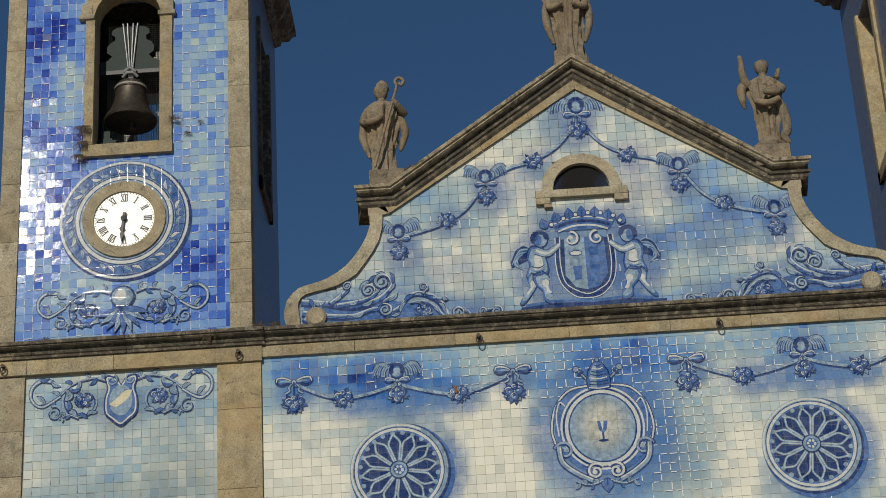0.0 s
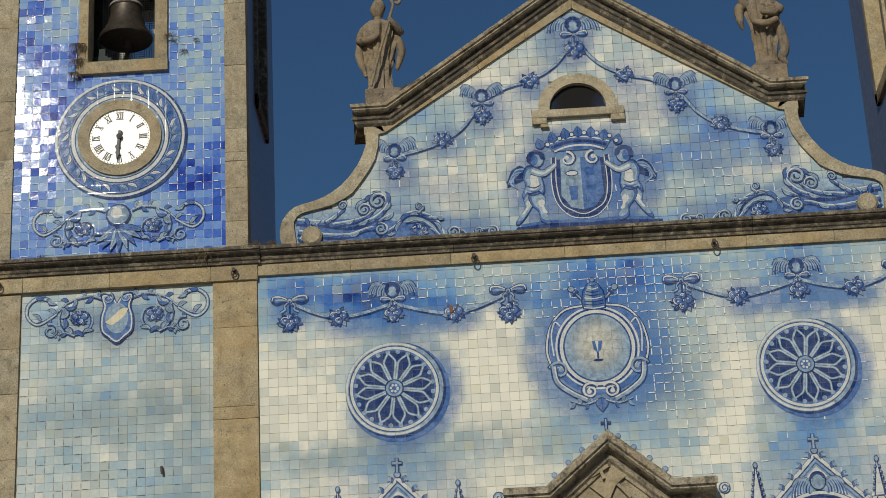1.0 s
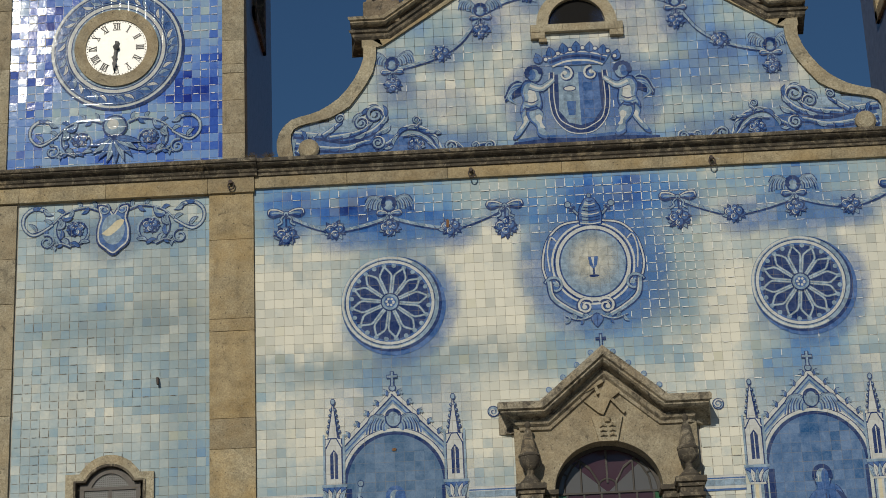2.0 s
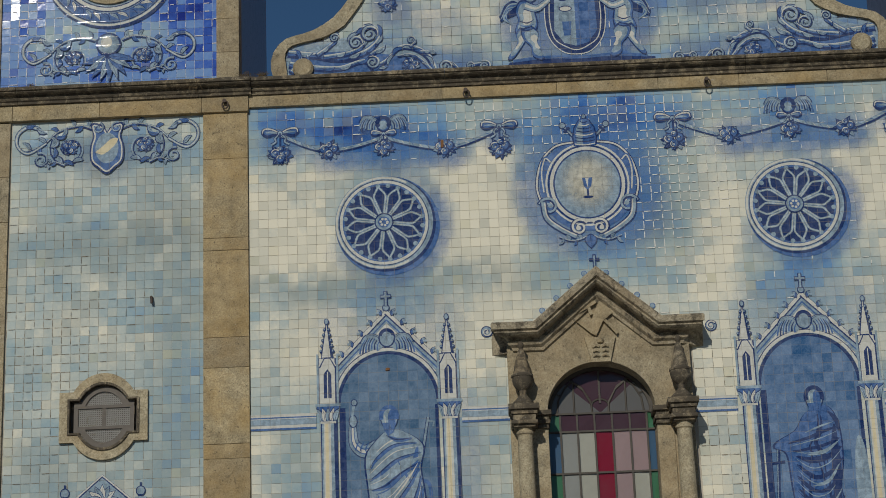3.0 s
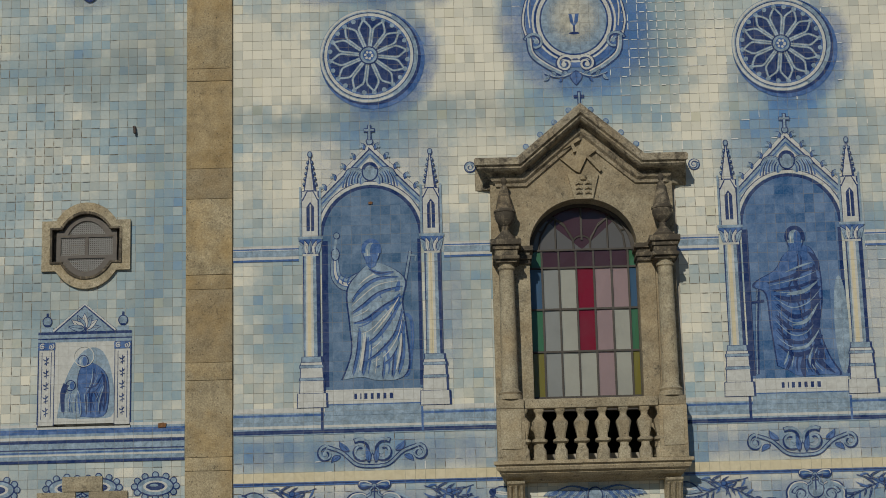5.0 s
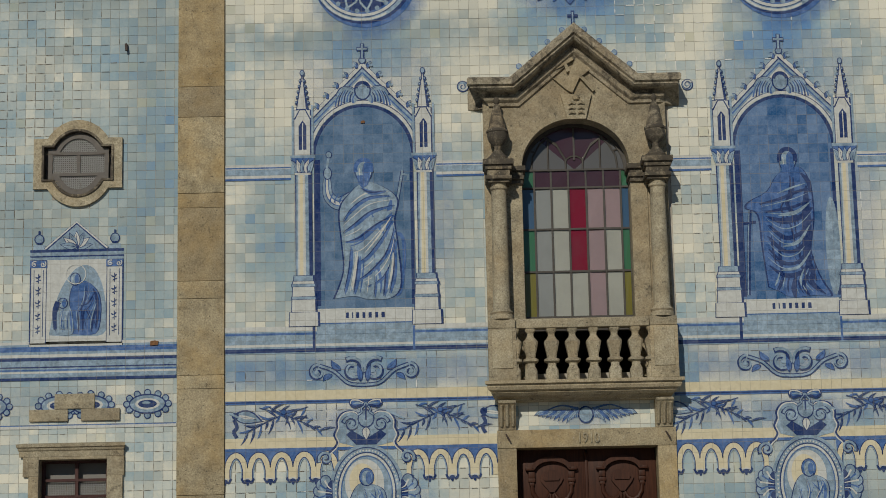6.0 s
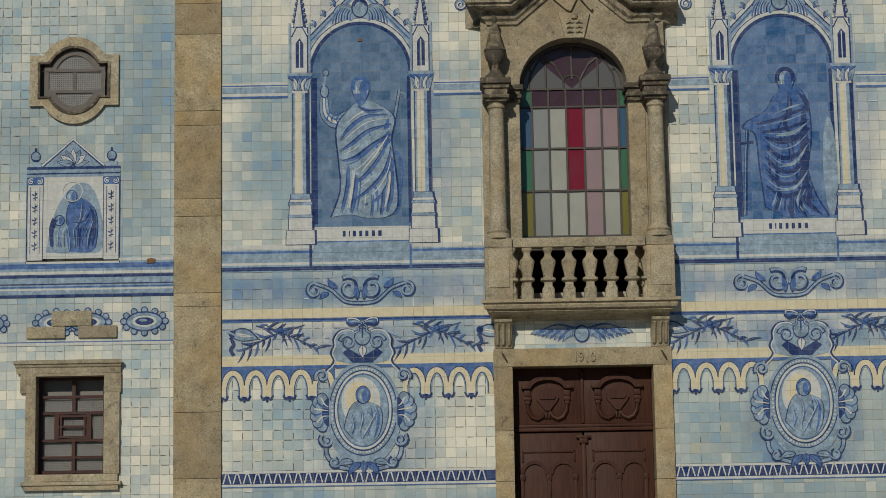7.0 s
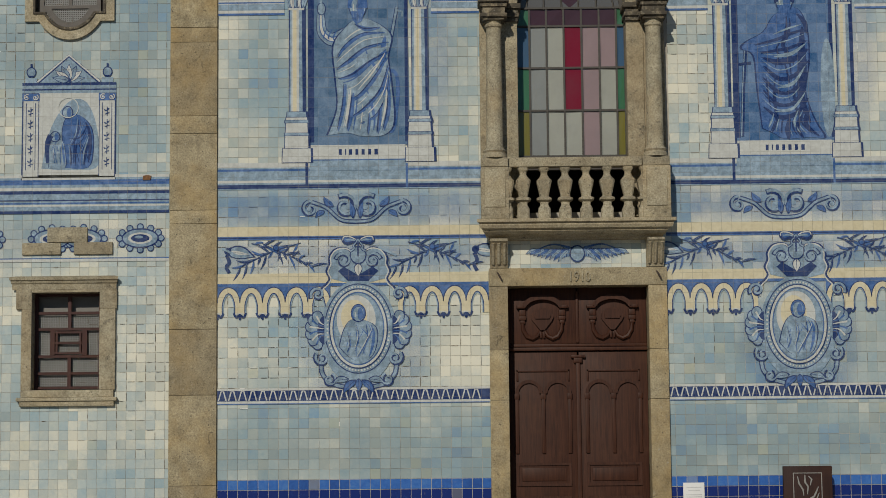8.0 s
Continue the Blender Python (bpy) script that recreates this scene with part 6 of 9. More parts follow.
def robe(p, outline, folds, head, tone=LT):
    """A plain draped silhouette, without features: soft outline, running folds."""
    ring = smooth_line(list(outline) + [outline[0]], 4)[:-1]
    mid = sum(q.x for q in ring) / len(ring)
    p.fill([(mid + (q.x - mid) * 1.06, q.y) for q in ring], DK)
    p.fill(ring, tone)
    size = max(q.y for q in ring) - min(q.y for q in ring)
    low = min(q.y for q in ring)

    def span(z):
        xs = [a.x + (b.x - a.x) * (z - a.y) / (b.y - a.y) for a, b in zip(ring, ring[1:] + ring[:1]) if (a.y - z) * (b.y - z) < 0]
        return (min(xs), max(xs)) if len(xs) > 1 else None

    rnd = random.Random(len(outline) * 7 + int(size * 100))
    for k in range(14):
        f0, f1 = rnd.uniform(0.1, 0.9), rnd.uniform(0.1, 0.9)
        f1 = f0 + (f1 - f0) * 0.45
        t0 = rnd.uniform(0.05, 0.6)
        t1 = t0 + rnd.uniform(0.2, 0.4)
        pts = []
        for j in range(6):
            t = t0 + (t1 - t0) * j / 5
            s = span(low + size * min(0.97, t))
            if s:
                f = f0 + (f1 - f0) * j / 5
                pts.append((s[0] + (s[1] - s[0]) * f, low + size * min(0.97, t)))
        if len(pts) > 3:
            col = rnd.choice((MD, LT, LT, MD, LT) if tone == LT else (DK, MD, DK, MD))
            p.line(pts, col, size * rnd.uniform(0.012, 0.03), (0, 0))
    sx = [span(low + size * t) for t in (0.12, 0.3, 0.5, 0.7, 0.85)]
    edge = [(q[1] - (q[1] - q[0]) * 0.10, low + size * t) for q, t in zip(sx, (0.12, 0.3, 0.5, 0.7, 0.85)) if q]
    p.line(edge, MD if tone == LT else DK, size * 0.07, (0, 0))
    for f, g in zip(folds, folds[1:]):
        if len(f) == len(g) and abs(f[0][0] - g[0][0]) < 0.2 * size and abs(f[0][1] - g[0][1]) < 0.25 * size:
            for t in (0.33, 0.66):
                mid = [((1 - t) * a[0] + t * b[0], (1 - t) * a[1] + t * b[1] + 0.008 * size) for a, b in zip(f, g)]
                p.line(mid, MD if tone == LT and t < 0.5 else (WH if tone == LT else DK if t < 0.5 else LT), size * (0.014 if t < 0.5 else 0.008), (0, 0))
    for k, f in enumerate(folds):
        w = size * (0.7 + 0.6 * ((k * 7) % 5) / 4)
        p.line([(x + size * 0.012, z - size * 0.016) for x, z in f], MD if tone == LT else DK, w * (0.022 if k % 3 == 1 else 0.036), (0, 0))
        if k % 2 == 0:
            p.line([(x - size * 0.012, z + size * 0.022) for x, z in f[:3]], LT, w * (0.045 if tone == LT else 0.020), (0, 0))
        if k % 3 == 0 and tone == LT:
            p.line([(x - size * 0.010, z + size * 0.024) for x, z in f[:3]], WH, w * 0.018, (0, 0))
        p.line([(x, z - size * 0.012) for x, z in f], DK, w * 0.012, (0, 0))
    p.ringed(*head, LT, DK, 0.014)
    p.oval(head[0] - head[2] * 0.1, head[1] - head[3] * 0.1, head[2] * 0.75, head[3] * 0.75, LT)
    p.oval(head[0] + head[2] * 0.35, head[1], head[2] * 0.5, head[3] * 0.85, MD)
    p.line([(head[0] - head[2] * 0.55, head[1] + head[3] * 0.3), (head[0] - head[2] * 0.5, head[1] - head[3] * 0.4)], WH, head[2] * 0.5, (0, 0))


def crockets(p, a, b, n, r):
    for k in range(n):
        t = (k + 0.5) / n
        x, z = a[0] + (b[0] - a[0]) * t, a[1] + (b[1] - a[1]) * t
        e = 1 if b[0] < a[0] else -1
        up = 0.35 if e > 0 else math.pi - 0.35
        p.leaf(x - e * r * 0.8, z - r * 0.8, up + e * 0.5, r * 2.4, r * 1.2, LT, 0.25 * e, DK)
        p.leaf(x - e * r * 0.5, z - r * 0.7, up + e * 1.1, r * 1.6, r * 0.8, MD, 0.2 * e, DK)
        p.oval(x + e * r * 0.5, z + r * 0.2, r * 0.45, r * 0.45, LT, n=10)


def niche(cx, tone, flip):
    """A painted gothic niche: columns, pinnacles, gable, dark recess and a draped shape."""
    holder = new("painted_niche")
    holder.parent = wall_nave
    tagged(holder, "painted gothic niche with columns, pinnacles and a draped shape")
    mats = NAVE_PAINT
    p = Paint(cx, 0.0)
    p.fill([(-0.70, 6.26)] + [(0.72, 6.26)] + arc(0, 8.44, 0.70, 0.74, 0, 180, 28), LT)
    p.fill([(-0.70, 6.26)] + [(0.72, 6.26)] + arc(0, 8.44, 0.70, 0.74, 0, 180, 28), 5 if flip > 0 else 6)
    p.hoop(0, 8.44, 0.705, 0.745, 0.05, DK, 0, 180)
    p.line([(-0.66, 8.4), (-0.66, 6.3)], DK, 0.09, smooth=False)
    p.line([(0.68, 8.4), (0.68, 6.3)], DK, 0.05, smooth=False)
    paint_part("recess", p, mats, holder, "mottled dark blue recess")
    p = Paint(cx, 0.0, y=-0.0215)
    outer, inner = [(-0.78, 9.0), (0.0, 9.80), (0.78, 9.0)], arc(0, 8.44, 0.73, 0.765, 180, 0, 24)
    p.fill([(0.78, 9.0), (0.0, 9.80), (-0.78, 9.0), (-0.78, 8.46)] + inner + [(0.78, 8.46)], LT)
    p.fill([(0.60, 9.0), (0.0, 9.62), (-0.60, 9.0), (-0.42, 9.12), (0.0, 9.24), (0.42, 9.12)], WH)
    for sg in (-1, 1):
        p.line([(sg * 0.80, 8.96), (0, 9.78)], DK, 0.075, smooth=False)
        p.line([(sg * 0.80, 8.97), (0, 9.79)], WH, 0.05, smooth=False)
        p.line([(sg * 0.72, 8.92), (0, 9.67)], MD, 0.02, smooth=False)
        p.line([(sg * 0.68, 8.88), (0, 9.60)], WH, 0.02, smooth=False)
    p.hoop(0, 8.44, 0.755, 0.79, 0.04, WH, 0, 180)
    p.hoop(0, 8.44, 0.785, 0.82, 0.012, DK, 20, 160)
    for sg in (-1, 1):
        crockets(p, (sg * 0.74, 9.10), (sg * 0.04, 9.84), 5, 0.045)
    paint_part("gable", p, mats, holder, "pale painted gable with leaf crockets")
    p = Paint(cx, 0.0, y=-0.026)
    p.ringed(0, 9.85, 0.04, 0.04, LT, DK, 0.015)
    p.line([(0, 9.87), (0, 10.1)], DK, 0.06, smooth=False)
    p.line([(-0.08, 10.02), (0.08, 10.02)], DK, 0.06, smooth=False)
    p.line([(0, 9.88), (0, 10.09)], LT, 0.03, smooth=False)
    p.line([(-0.07, 10.02), (0.07, 10.02)], LT, 0.03, smooth=False)
    paint_part("cross", p, mats, holder)
    p = Paint(cx, 0.0, y=-0.0265)
    p.wings(0, 9.34, 0.34, 0.0, -0.15)
    p.ringed(0, 9.40, 0.10, 0.12, LT, DK, 0.02)
    p.hoop(0, 9.42, 0.095, 0.10, 0.05, DK, 10, 170, 16)
    paint_part("winged_disc", p, mats, holder)
    for sg in (-1, 1):
        x = sg * 0.86
        p = Paint(cx + x, 0.0, y=-0.028)
        p.fill([(-0.125, 8.45), (0.125, 8.45), (0.125, 9.14), (-0.125, 9.14)], DK)
        p.fill([(-0.115, 8.46), (0.105, 8.46), (0.105, 9.13), (-0.115, 9.13)], WH)
        p.fill([(-0.055, 8.55), (0.055, 8.55), (0.055, 8.90), (0.0, 8.98), (-0.055, 8.90)], DK)
        p.line([(0, 8.55), (0, 8.94)], WH, 0.014, smooth=False)
        p.line([(-0.12, 9.0), (0, 9.22), (0.12, 9.0)], DK, 0.035, smooth=False)
        p.line([(-0.12, 9.02), (0, 9.24), (0.12, 9.02)], WH, 0.018, smooth=False)
        p.fill([(-0.09, 9.14), (0.09, 9.14), (0.012, 9.66), (-0.012, 9.66)], DK)
        p.fill([(-0.075, 9.15), (0.05, 9.15), (0.0, 9.64)], WH)
        for k in range(5):
            z = 9.24 + 0.08 * k
            w = 0.085 - 0.014 * k
            for e in (-1, 1):
                p.oval(e * w, z, 0.024, 0.028, DK, n=9)
                p.oval(e * w - 0.005, z + 0.005, 0.012, 0.014, LT, n=8)
        p.ringed(0, 9.68, 0.025, 0.035, LT, DK, 0.012)
        p.line([(-0.14, 8.47), (-0.14, 9.2)], LT, 0.03, smooth=False)
        p.line([(0.14, 8.47), (0.14, 9.2)], LT, 0.03, smooth=False)
        paint_part("pinnacle", p, mats, holder, "pale painted pinnacle")
        p = Paint(cx + x, 0.0, y=-0.0265)
        p.fill([(-0.11, 6.72), (0.13, 6.72), (0.13, 8.24), (-0.11, 8.24)], DK)
        p.fill([(-0.10, 6.72), (0.085, 6.72), (0.075, 8.24), (-0.09, 8.24)], LT)
        p.fill([(-0.075, 6.72), (0.035, 6.72), (0.03, 8.24), (-0.065, 8.24)], WH)
        p.fill([(-0.055, 6.72), (0.0, 6.72), (0.0, 8.24), (-0.045, 8.24)], CR)
        paint_part("column", p, mats, holder, "pale painted column")
        p = Paint(cx + x, 0.0, y=-0.029)
        p.fill([(-0.09, 8.20), (0.09, 8.20), (0.17, 8.45), (-0.17, 8.45)], MD)
        for k in range(5):
            p.leaf(-0.09 + 0.045 * k, 8.21, math.pi / 2 + 0.28 * (2 - k), 0.2, 0.07, WH if k % 2 else LT, 0.1 * (k - 2), DK)
        p.fill([(-0.18, 8.43), (0.18, 8.43), (0.18, 8.47), (-0.18, 8.47)], LT)
        p.line([(-0.11, 8.2), (0.11, 8.2)], WH, 0.03, smooth=False)
        paint_part("capital", p, mats, holder, "painted leaf capital")
        p = Paint(cx + x, 0.0, y=-0.029)
        for w, z0, z1, col in ((0.20, 6.02, 6.22, WH), (0.165, 6.22, 6.40, WH), (0.17, 6.40, 6.44, LT), (0.155, 6.44, 6.58, WH), (0.165, 6.58, 6.62, LT), (0.15, 6.62, 6.66, WH), (0.135, 6.66, 6.74, LT)):
            p.fill([(-w - 0.012, z0 - 0.006), (w + 0.03, z0 - 0.006), (w + 0.025, z1), (-w - 0.005, z1)], DK)
            p.fill([(-w, z0), (w, z0), (w - 0.006, z1 - 0.006), (-w + 0.006, z1 - 0.006)], col)
        paint_part("column_base", p, mats, holder, "pale painted column base")
    p = Paint(cx, 0.0, y=-0.0215)
    p.fill([(-0.68, 5.90), (0.66, 5.90), (0.66, 6.26), (-0.68, 6.26)], LT)
    p.fill([(-0.68, 6.06), (0.66, 6.06), (0.66, 6.26), (-0.68, 6.26)], WH)
    p.line([(-0.68, 6.05), (0.66, 6.05)], MD, 0.014, smooth=False)
    widths = (0.05, 0.02, 0.055, 0.05, 0.055, 0.055, 0.06)
    x = -0.27
    for w in widths:
        p.fill([(x, 6.12), (x + w * 0.8, 6.12), (x + w * 0.8, 6.20), (x, 6.20)], DK)
        x += w + 0.035
    paint_part("plinth", p, mats, holder, "pale plinth with a row of small dark bars")
    p = Paint(cx, 0.0, y=-0.0235)
    if flip > 0:
        outline = [(-0.42, 6.40), (-0.15, 6.43), (0.06, 6.38), (0.37, 6.40), (0.50, 6.60), (0.46, 7.16), (0.42, 7.5), (0.47, 7.78), (0.36, 7.93), (0.13, 8.05), (-0.05, 8.03), (-0.18, 7.92), (-0.34, 7.67), (-0.31, 7.19), (-0.29, 6.78)]
        folds = [[(0.36, 7.88), (0.05, 7.86), (-0.18, 7.70), (-0.30, 7.52)], [(0.42, 7.74), (0.10, 7.66), (-0.14, 7.48), (-0.30, 7.36)], [(0.42, 7.60), (0.16, 7.46), (-0.08, 7.28), (-0.28, 7.22)], [(0.40, 7.52), (0.22, 7.24), (0.02, 7.0), (-0.14, 6.92)],
                 [(0.42, 7.40), (0.30, 7.05), (0.08, 6.80), (-0.12, 6.66)], [(0.44, 7.25), (0.38, 6.95), (0.24, 6.70), (0.02, 6.58)], [(0.42, 7.0), (0.40, 6.75), (0.34, 6.48)], [(0.30, 6.80), (0.28, 6.62), (0.26, 6.44)], [(-0.20, 7.15), (-0.22, 6.85), (-0.30, 6.48)], [(-0.08, 7.02), (-0.12, 6.72), (-0.16, 6.48)],
                 [(0.14, 6.74), (0.14, 6.58), (0.12, 6.42)], [(-0.05, 8.0), (0.10, 7.93), (0.30, 7.95)]]
        head = (0.0, 8.22, 0.11, 0.15)
        for w, c in ((0.24, DK), (0.21, LT), (0.10, MD), (0.06, WH)):
            p.line([(-0.16, 7.82), (-0.36, 7.76), (-0.50, 7.88), (-0.52, 8.12)], c, w, (1, 0.45))
        for k in range(4):
            p.line([(-0.22 - 0.07 * k, 7.88 + 0.015 * k), (-0.27 - 0.07 * k, 7.80), (-0.26 - 0.07 * k, 7.72 + 0.02 * k)], MD, 0.022, (0, 0))
        p.ringed(-0.51, 8.20, 0.05, 0.08, LT, DK, 0.014)
        p.line([(-0.52, 8.28), (-0.49, 8.44)], LT, 0.035, smooth=False)
        p.ringed(-0.49, 8.47, 0.035, 0.04, LT, DK, 0.012)
        p.line([(0.46, 7.72), (0.55, 8.22)], DK, 0.05, smooth=False)
        p.line([(0.46, 7.72), (0.55, 8.22)], LT, 0.03, smooth=False)
        p.line([(0.54, 8.17), (0.63, 8.15), (0.62, 8.08)], LT, 0.03, smooth=False)
        p.line([(0.20, 7.2), (0.50, 7.3), (0.56, 7.0), (0.50, 6.5), (0.42, 6.45)], MD, 0.05)
    else:
        outline = [(-0.30, 6.43), (-0.15, 6.36), (0.0, 6.28), (0.35, 6.30), (0.55, 6.29), (0.44, 6.50), (0.36, 6.70), (0.30, 6.97), (0.36, 7.37), (0.35, 7.82), (0.25, 8.10), (0.08, 8.14), (-0.12, 8.02), (-0.26, 7.80), (-0.50, 7.66), (-0.56, 7.56), (-0.40, 7.46), (-0.36, 7.0)]
        folds = [[(0.30, 7.86), (0.10, 7.80), (-0.10, 7.72), (-0.40, 7.64)], [(0.33, 7.70), (0.10, 7.60), (-0.12, 7.56), (-0.32, 7.52)], [(0.34, 7.58), (0.14, 7.44), (-0.10, 7.40), (-0.30, 7.46)], [(0.34, 7.42), (0.16, 7.22), (-0.06, 7.16), (-0.28, 7.34)], [(0.33, 7.26), (0.16, 7.02), (-0.06, 6.96), (-0.30, 7.18)],
                 [(0.30, 7.06), (0.12, 6.82), (-0.10, 6.80), (-0.30, 7.0)], [(0.32, 6.88), (0.14, 6.66), (-0.10, 6.62), (-0.30, 6.76)], [(0.34, 6.74), (0.28, 6.52), (0.46, 6.34)], [(0.22, 6.64), (0.16, 6.46), (0.24, 6.32)], [(0.06, 6.60), (0.02, 6.44), (0.04, 6.30)], [(-0.12, 6.60), (-0.16, 6.48), (-0.20, 6.40)], [(0.20, 8.08), (0.30, 7.95), (0.32, 7.80)]]
        head = (0.04, 8.24, 0.11, 0.15)
        p.line([(-0.52, 7.55), (-0.56, 7.0), (-0.59, 6.32)], DK, 0.05, smooth=False)
        p.line([(-0.53, 7.55), (-0.57, 7.0), (-0.60, 6.32)], LT, 0.014, smooth=False)
        p.line([(-0.62, 7.34), (-0.44, 7.36)], DK, 0.04, smooth=False)
        p.oval(0.62, 7.0, 0.10, 0.7, LT)
    robe(p, outline, folds, head, tone)
    p.hoop(head[0], head[1] + 0.03, 0.115, 0.135, 0.06, DK if flip < 0 else MD, -20, 200, 18)
    p.fill([(head[0] - 0.10, head[1] - 0.06), (head[0] + 0.10, head[1] - 0.06), (head[0] + 0.06, head[1] - 0.20), (head[0] - 0.02, head[1] - 0.25), (head[0] - 0.07, head[1] - 0.18)], MD)
    for k in range(4):
        p.line([(head[0] - 0.06 + 0.04 * k, head[1] - 0.08), (head[0] - 0.05 + 0.03 * k, head[1] - 0.2)], LT if flip > 0 else DK, 0.014, (0, 0))
    paint_part("draped_shape", p, mats, holder, "plain painted draped silhouette")


niche(-3.03, LT, 1)
niche(2.92, MD, -1)


def bar(p, x0, x1, z0, z1, col):
    p.fill([(x0, z0), (x1, z0), (x1, z1), (x0, z1)], col)


# horizontal painted mouldings and friezes
for sg in (-1, 1):
    a, b = (-4.995, -1.30) if sg < 0 else (1.30, 4.995)
    nx = -3.03 if sg < 0 else 2.92
    holder = new("painted_moulding")
    holder.parent = wall_nave
    tagged(holder, "painted mouldings in cream, white and blue")
    p = Paint()
    for x0, x1 in ((a, nx - 1.03), (nx + 1.03, b)):
        bar(p, x0, x1, 8.13, 8.35, WH)
        bar(p, x0, x1, 8.19, 8.28, LT)
        bar(p, x0, x1, 8.31, 8.345, WH)
        bar(p, x0, x1, 8.29, 8.31, MD)
        bar(p, x0, x1, 8.16, 8.18, WH)
        bar(p, x0, x1, 8.12, 8.15, MD)
    paint_part("string_course", p, NAVE_PAINT, holder)
    p = Paint()
    bar(p, a, b, 5.64, 6.02, LT)
    bar(p, a, b, 5.95, 6.02, WH)
    bar(p, a, b, 5.90, 5.93, MD)
    bar(p, a, b, 5.735, 5.77, WH)
    bar(p, a, b, 5.655, 5.71, DK)
    bar(p, nx - 0.74, nx - 0.70, 5.66, 6.1, DK)
    bar(p, nx + 0.66, nx + 0.69, 5.66, 6.0, MD)
    paint_part("base_moulding", p, NAVE_PAINT, holder)
    p = Paint()
    a, b = (-4.995, -1.235) if sg < 0 else (1.235, 4.995)
    bar(p, a, b, 4.985, 5.12, CR)
    bar(p, a, b, 4.935, 4.985, MD)
    bar(p, a, b, 4.955, 4.97, DK)
    bar(p, a, b, 4.325, 4.465, CR)
    bar(p, a, b, 4.285, 4.325, MD)
    paint_part("cream_band", p, NAVE_PAINT, holder)
    # pendent arches
    n = 12
    w = (b - a) / n / 2
    for k in range(n):
        x = a + (b - a) * (k + 0.5) / n
        if abs(x - nx) < 0.55:
            continue
        p = Paint(x, 0.0, y=-0.018)
        top = [(w * math.cos(t), 4.06 + 0.215 * math.sin(t)) for t in [math.pi * i / 12 for i in range(13)]]
        gap = [(w * 0.56 * math.cos(t), 4.02 + 0.17 * math.sin(t) ** 1.5) for t in [math.pi * i / 12 for i in range(13)]]
        p.fill([(w, 4.285), (w, 4.06)] + top[1:7] + [(0, 4.285)], MD)
        p.fill([(-w, 4.285), (-w, 4.06)] + top[11:6:-1] + [(0, 4.285)], MD)
        p.fill([(w, 3.90)] + top + [(-w, 3.90), (-w * 0.56, 3.90)] + gap[::-1] + [(w * 0.56, 3.90)], CR)
        p.line([(-w * 0.54, 3.90)] + [(q[0] * 0.97, q[1]) for q in gap[::-1]] + [(w * 0.54, 3.90)], DK, 0.018, smooth=False)
        p.line([(-w * 0.48, 3.90)] + [(q[0] * 0.86, q[1] - 0.012) for q in gap[::-1]] + [(w * 0.48, 3.90)], LT, 0.014, smooth=False)
        p.line(top, DK, 0.012, smooth=False)
        p.line([(-w - 0.085, 3.92), (-w - 0.05, 3.86), (-w, 3.895), (-w + 0.05, 3.86), (-w + 0.085, 3.92)], DK, 0.03)
        p.line([(-w - 0.06, 3.90), (-w, 3.915), (-w + 0.06, 3.90)], WH, 0.018)
        p.oval(-w, 3.855, 0.02, 0.035, DK, n=10)
        paint_part("pendent_arch", p, NAVE_PAINT, holder)
    p = Paint()
    bar(p, a, b, 2.665, 2.875, WH)
    bar(p, a, b, 2.70, 2.845, DK)
    x = a + 0.02
    while x < b - 0.1:
        p.line([(x, 2.71), (x + 0.035, 2.835), (x + 0.07, 2.835), (x + 0.105, 2.71)], WH, 0.018, smooth=False)
        x += 0.14
    bar(p, a, b, 2.655, 2.668, MD)
    paint_part("zigzag_band", p, NAVE_PAINT, holder, "narrow blue band with a white zigzag")
    # leafy sprays of the frieze
    for i, (bx, d) in enumerate(((nx - 1.15, 1), (nx + 1.02, -1))):
        p = Paint(bx, 4.72, y=-0.0185)
        for e in (-1, 1):
            stem = [(-e * 0.34, 0.17), (0.0, 0.07), (e * 0.26, -0.04), (e * 0.52, -0.17)]
            p.line(stem, DK, 0.020, (0.6, 1))
            q = smooth_line(stem, 6)
            rnd = random.Random(31 + e)
            for k in range(1, len(q) - 1):
                d = (q[k + 1] - q[k - 1]).normalized()
                g = math.atan2(d.y, d.x) + rnd.uniform(0.3, 0.95) * (1 if k % 2 else -1)
                p.leaf(q[k].x, q[k].y, g, rnd.uniform(0.11, 0.25), 0.032, (DK, MD, DK)[k % 3], 0.12)
        p.ringed(0, 0.1, 0.03, 0.03, MD, DK, 0.012)
        p.line([(-0.5, -0.02), (-0.75, 0.1)], LT, 0.03)
        paint_part("leaf_spray", p, NAVE_PAINT, holder)
    for bx in (nx - 1.82, nx + 1.62):
        p = Paint(bx, 4.78, y=-0.0185)
        p.leaf(0, 0, -0.3, 0.36, 0.16, LT, 0.1, DK)
        p.leaf(0, 0, -0.15, 0.3, 0.05, WH)
        p.oval(0, 0, 0.05, 0.05, DK)
        p.line([(-0.02, -0.05), (0.02, -0.15), (-0.02, -0.22), (0.02, -0.3)], DK, 0.05)
        paint_part("ribbon_tail", p, NAVE_PAINT, holder)
    # curled ornament under the niche
    p = Paint(nx - 0.03, 5.38, y=-0.0175)
    for e in (-1, 1):
        q = Paint(nx - 0.03, 5.38, flip=e, y=p.y)
        q.spiral(0.15, 0.02, 0.17, 1.4, 1.0, 0.055, LT, 1)
        q.line([(0.0, -0.20), (0.22, -0.17), (0.42, 0.0), (0.62, 0.08)], DK, 0.06)
        q.line([(0.0, -0.20), (0.22, -0.17), (0.42, 0.0), (0.62, 0.08)], LT, 0.03)
        q.spiral(0.64, -0.01, 0.11, 1.3, 1.6, 0.045, LT, -1)
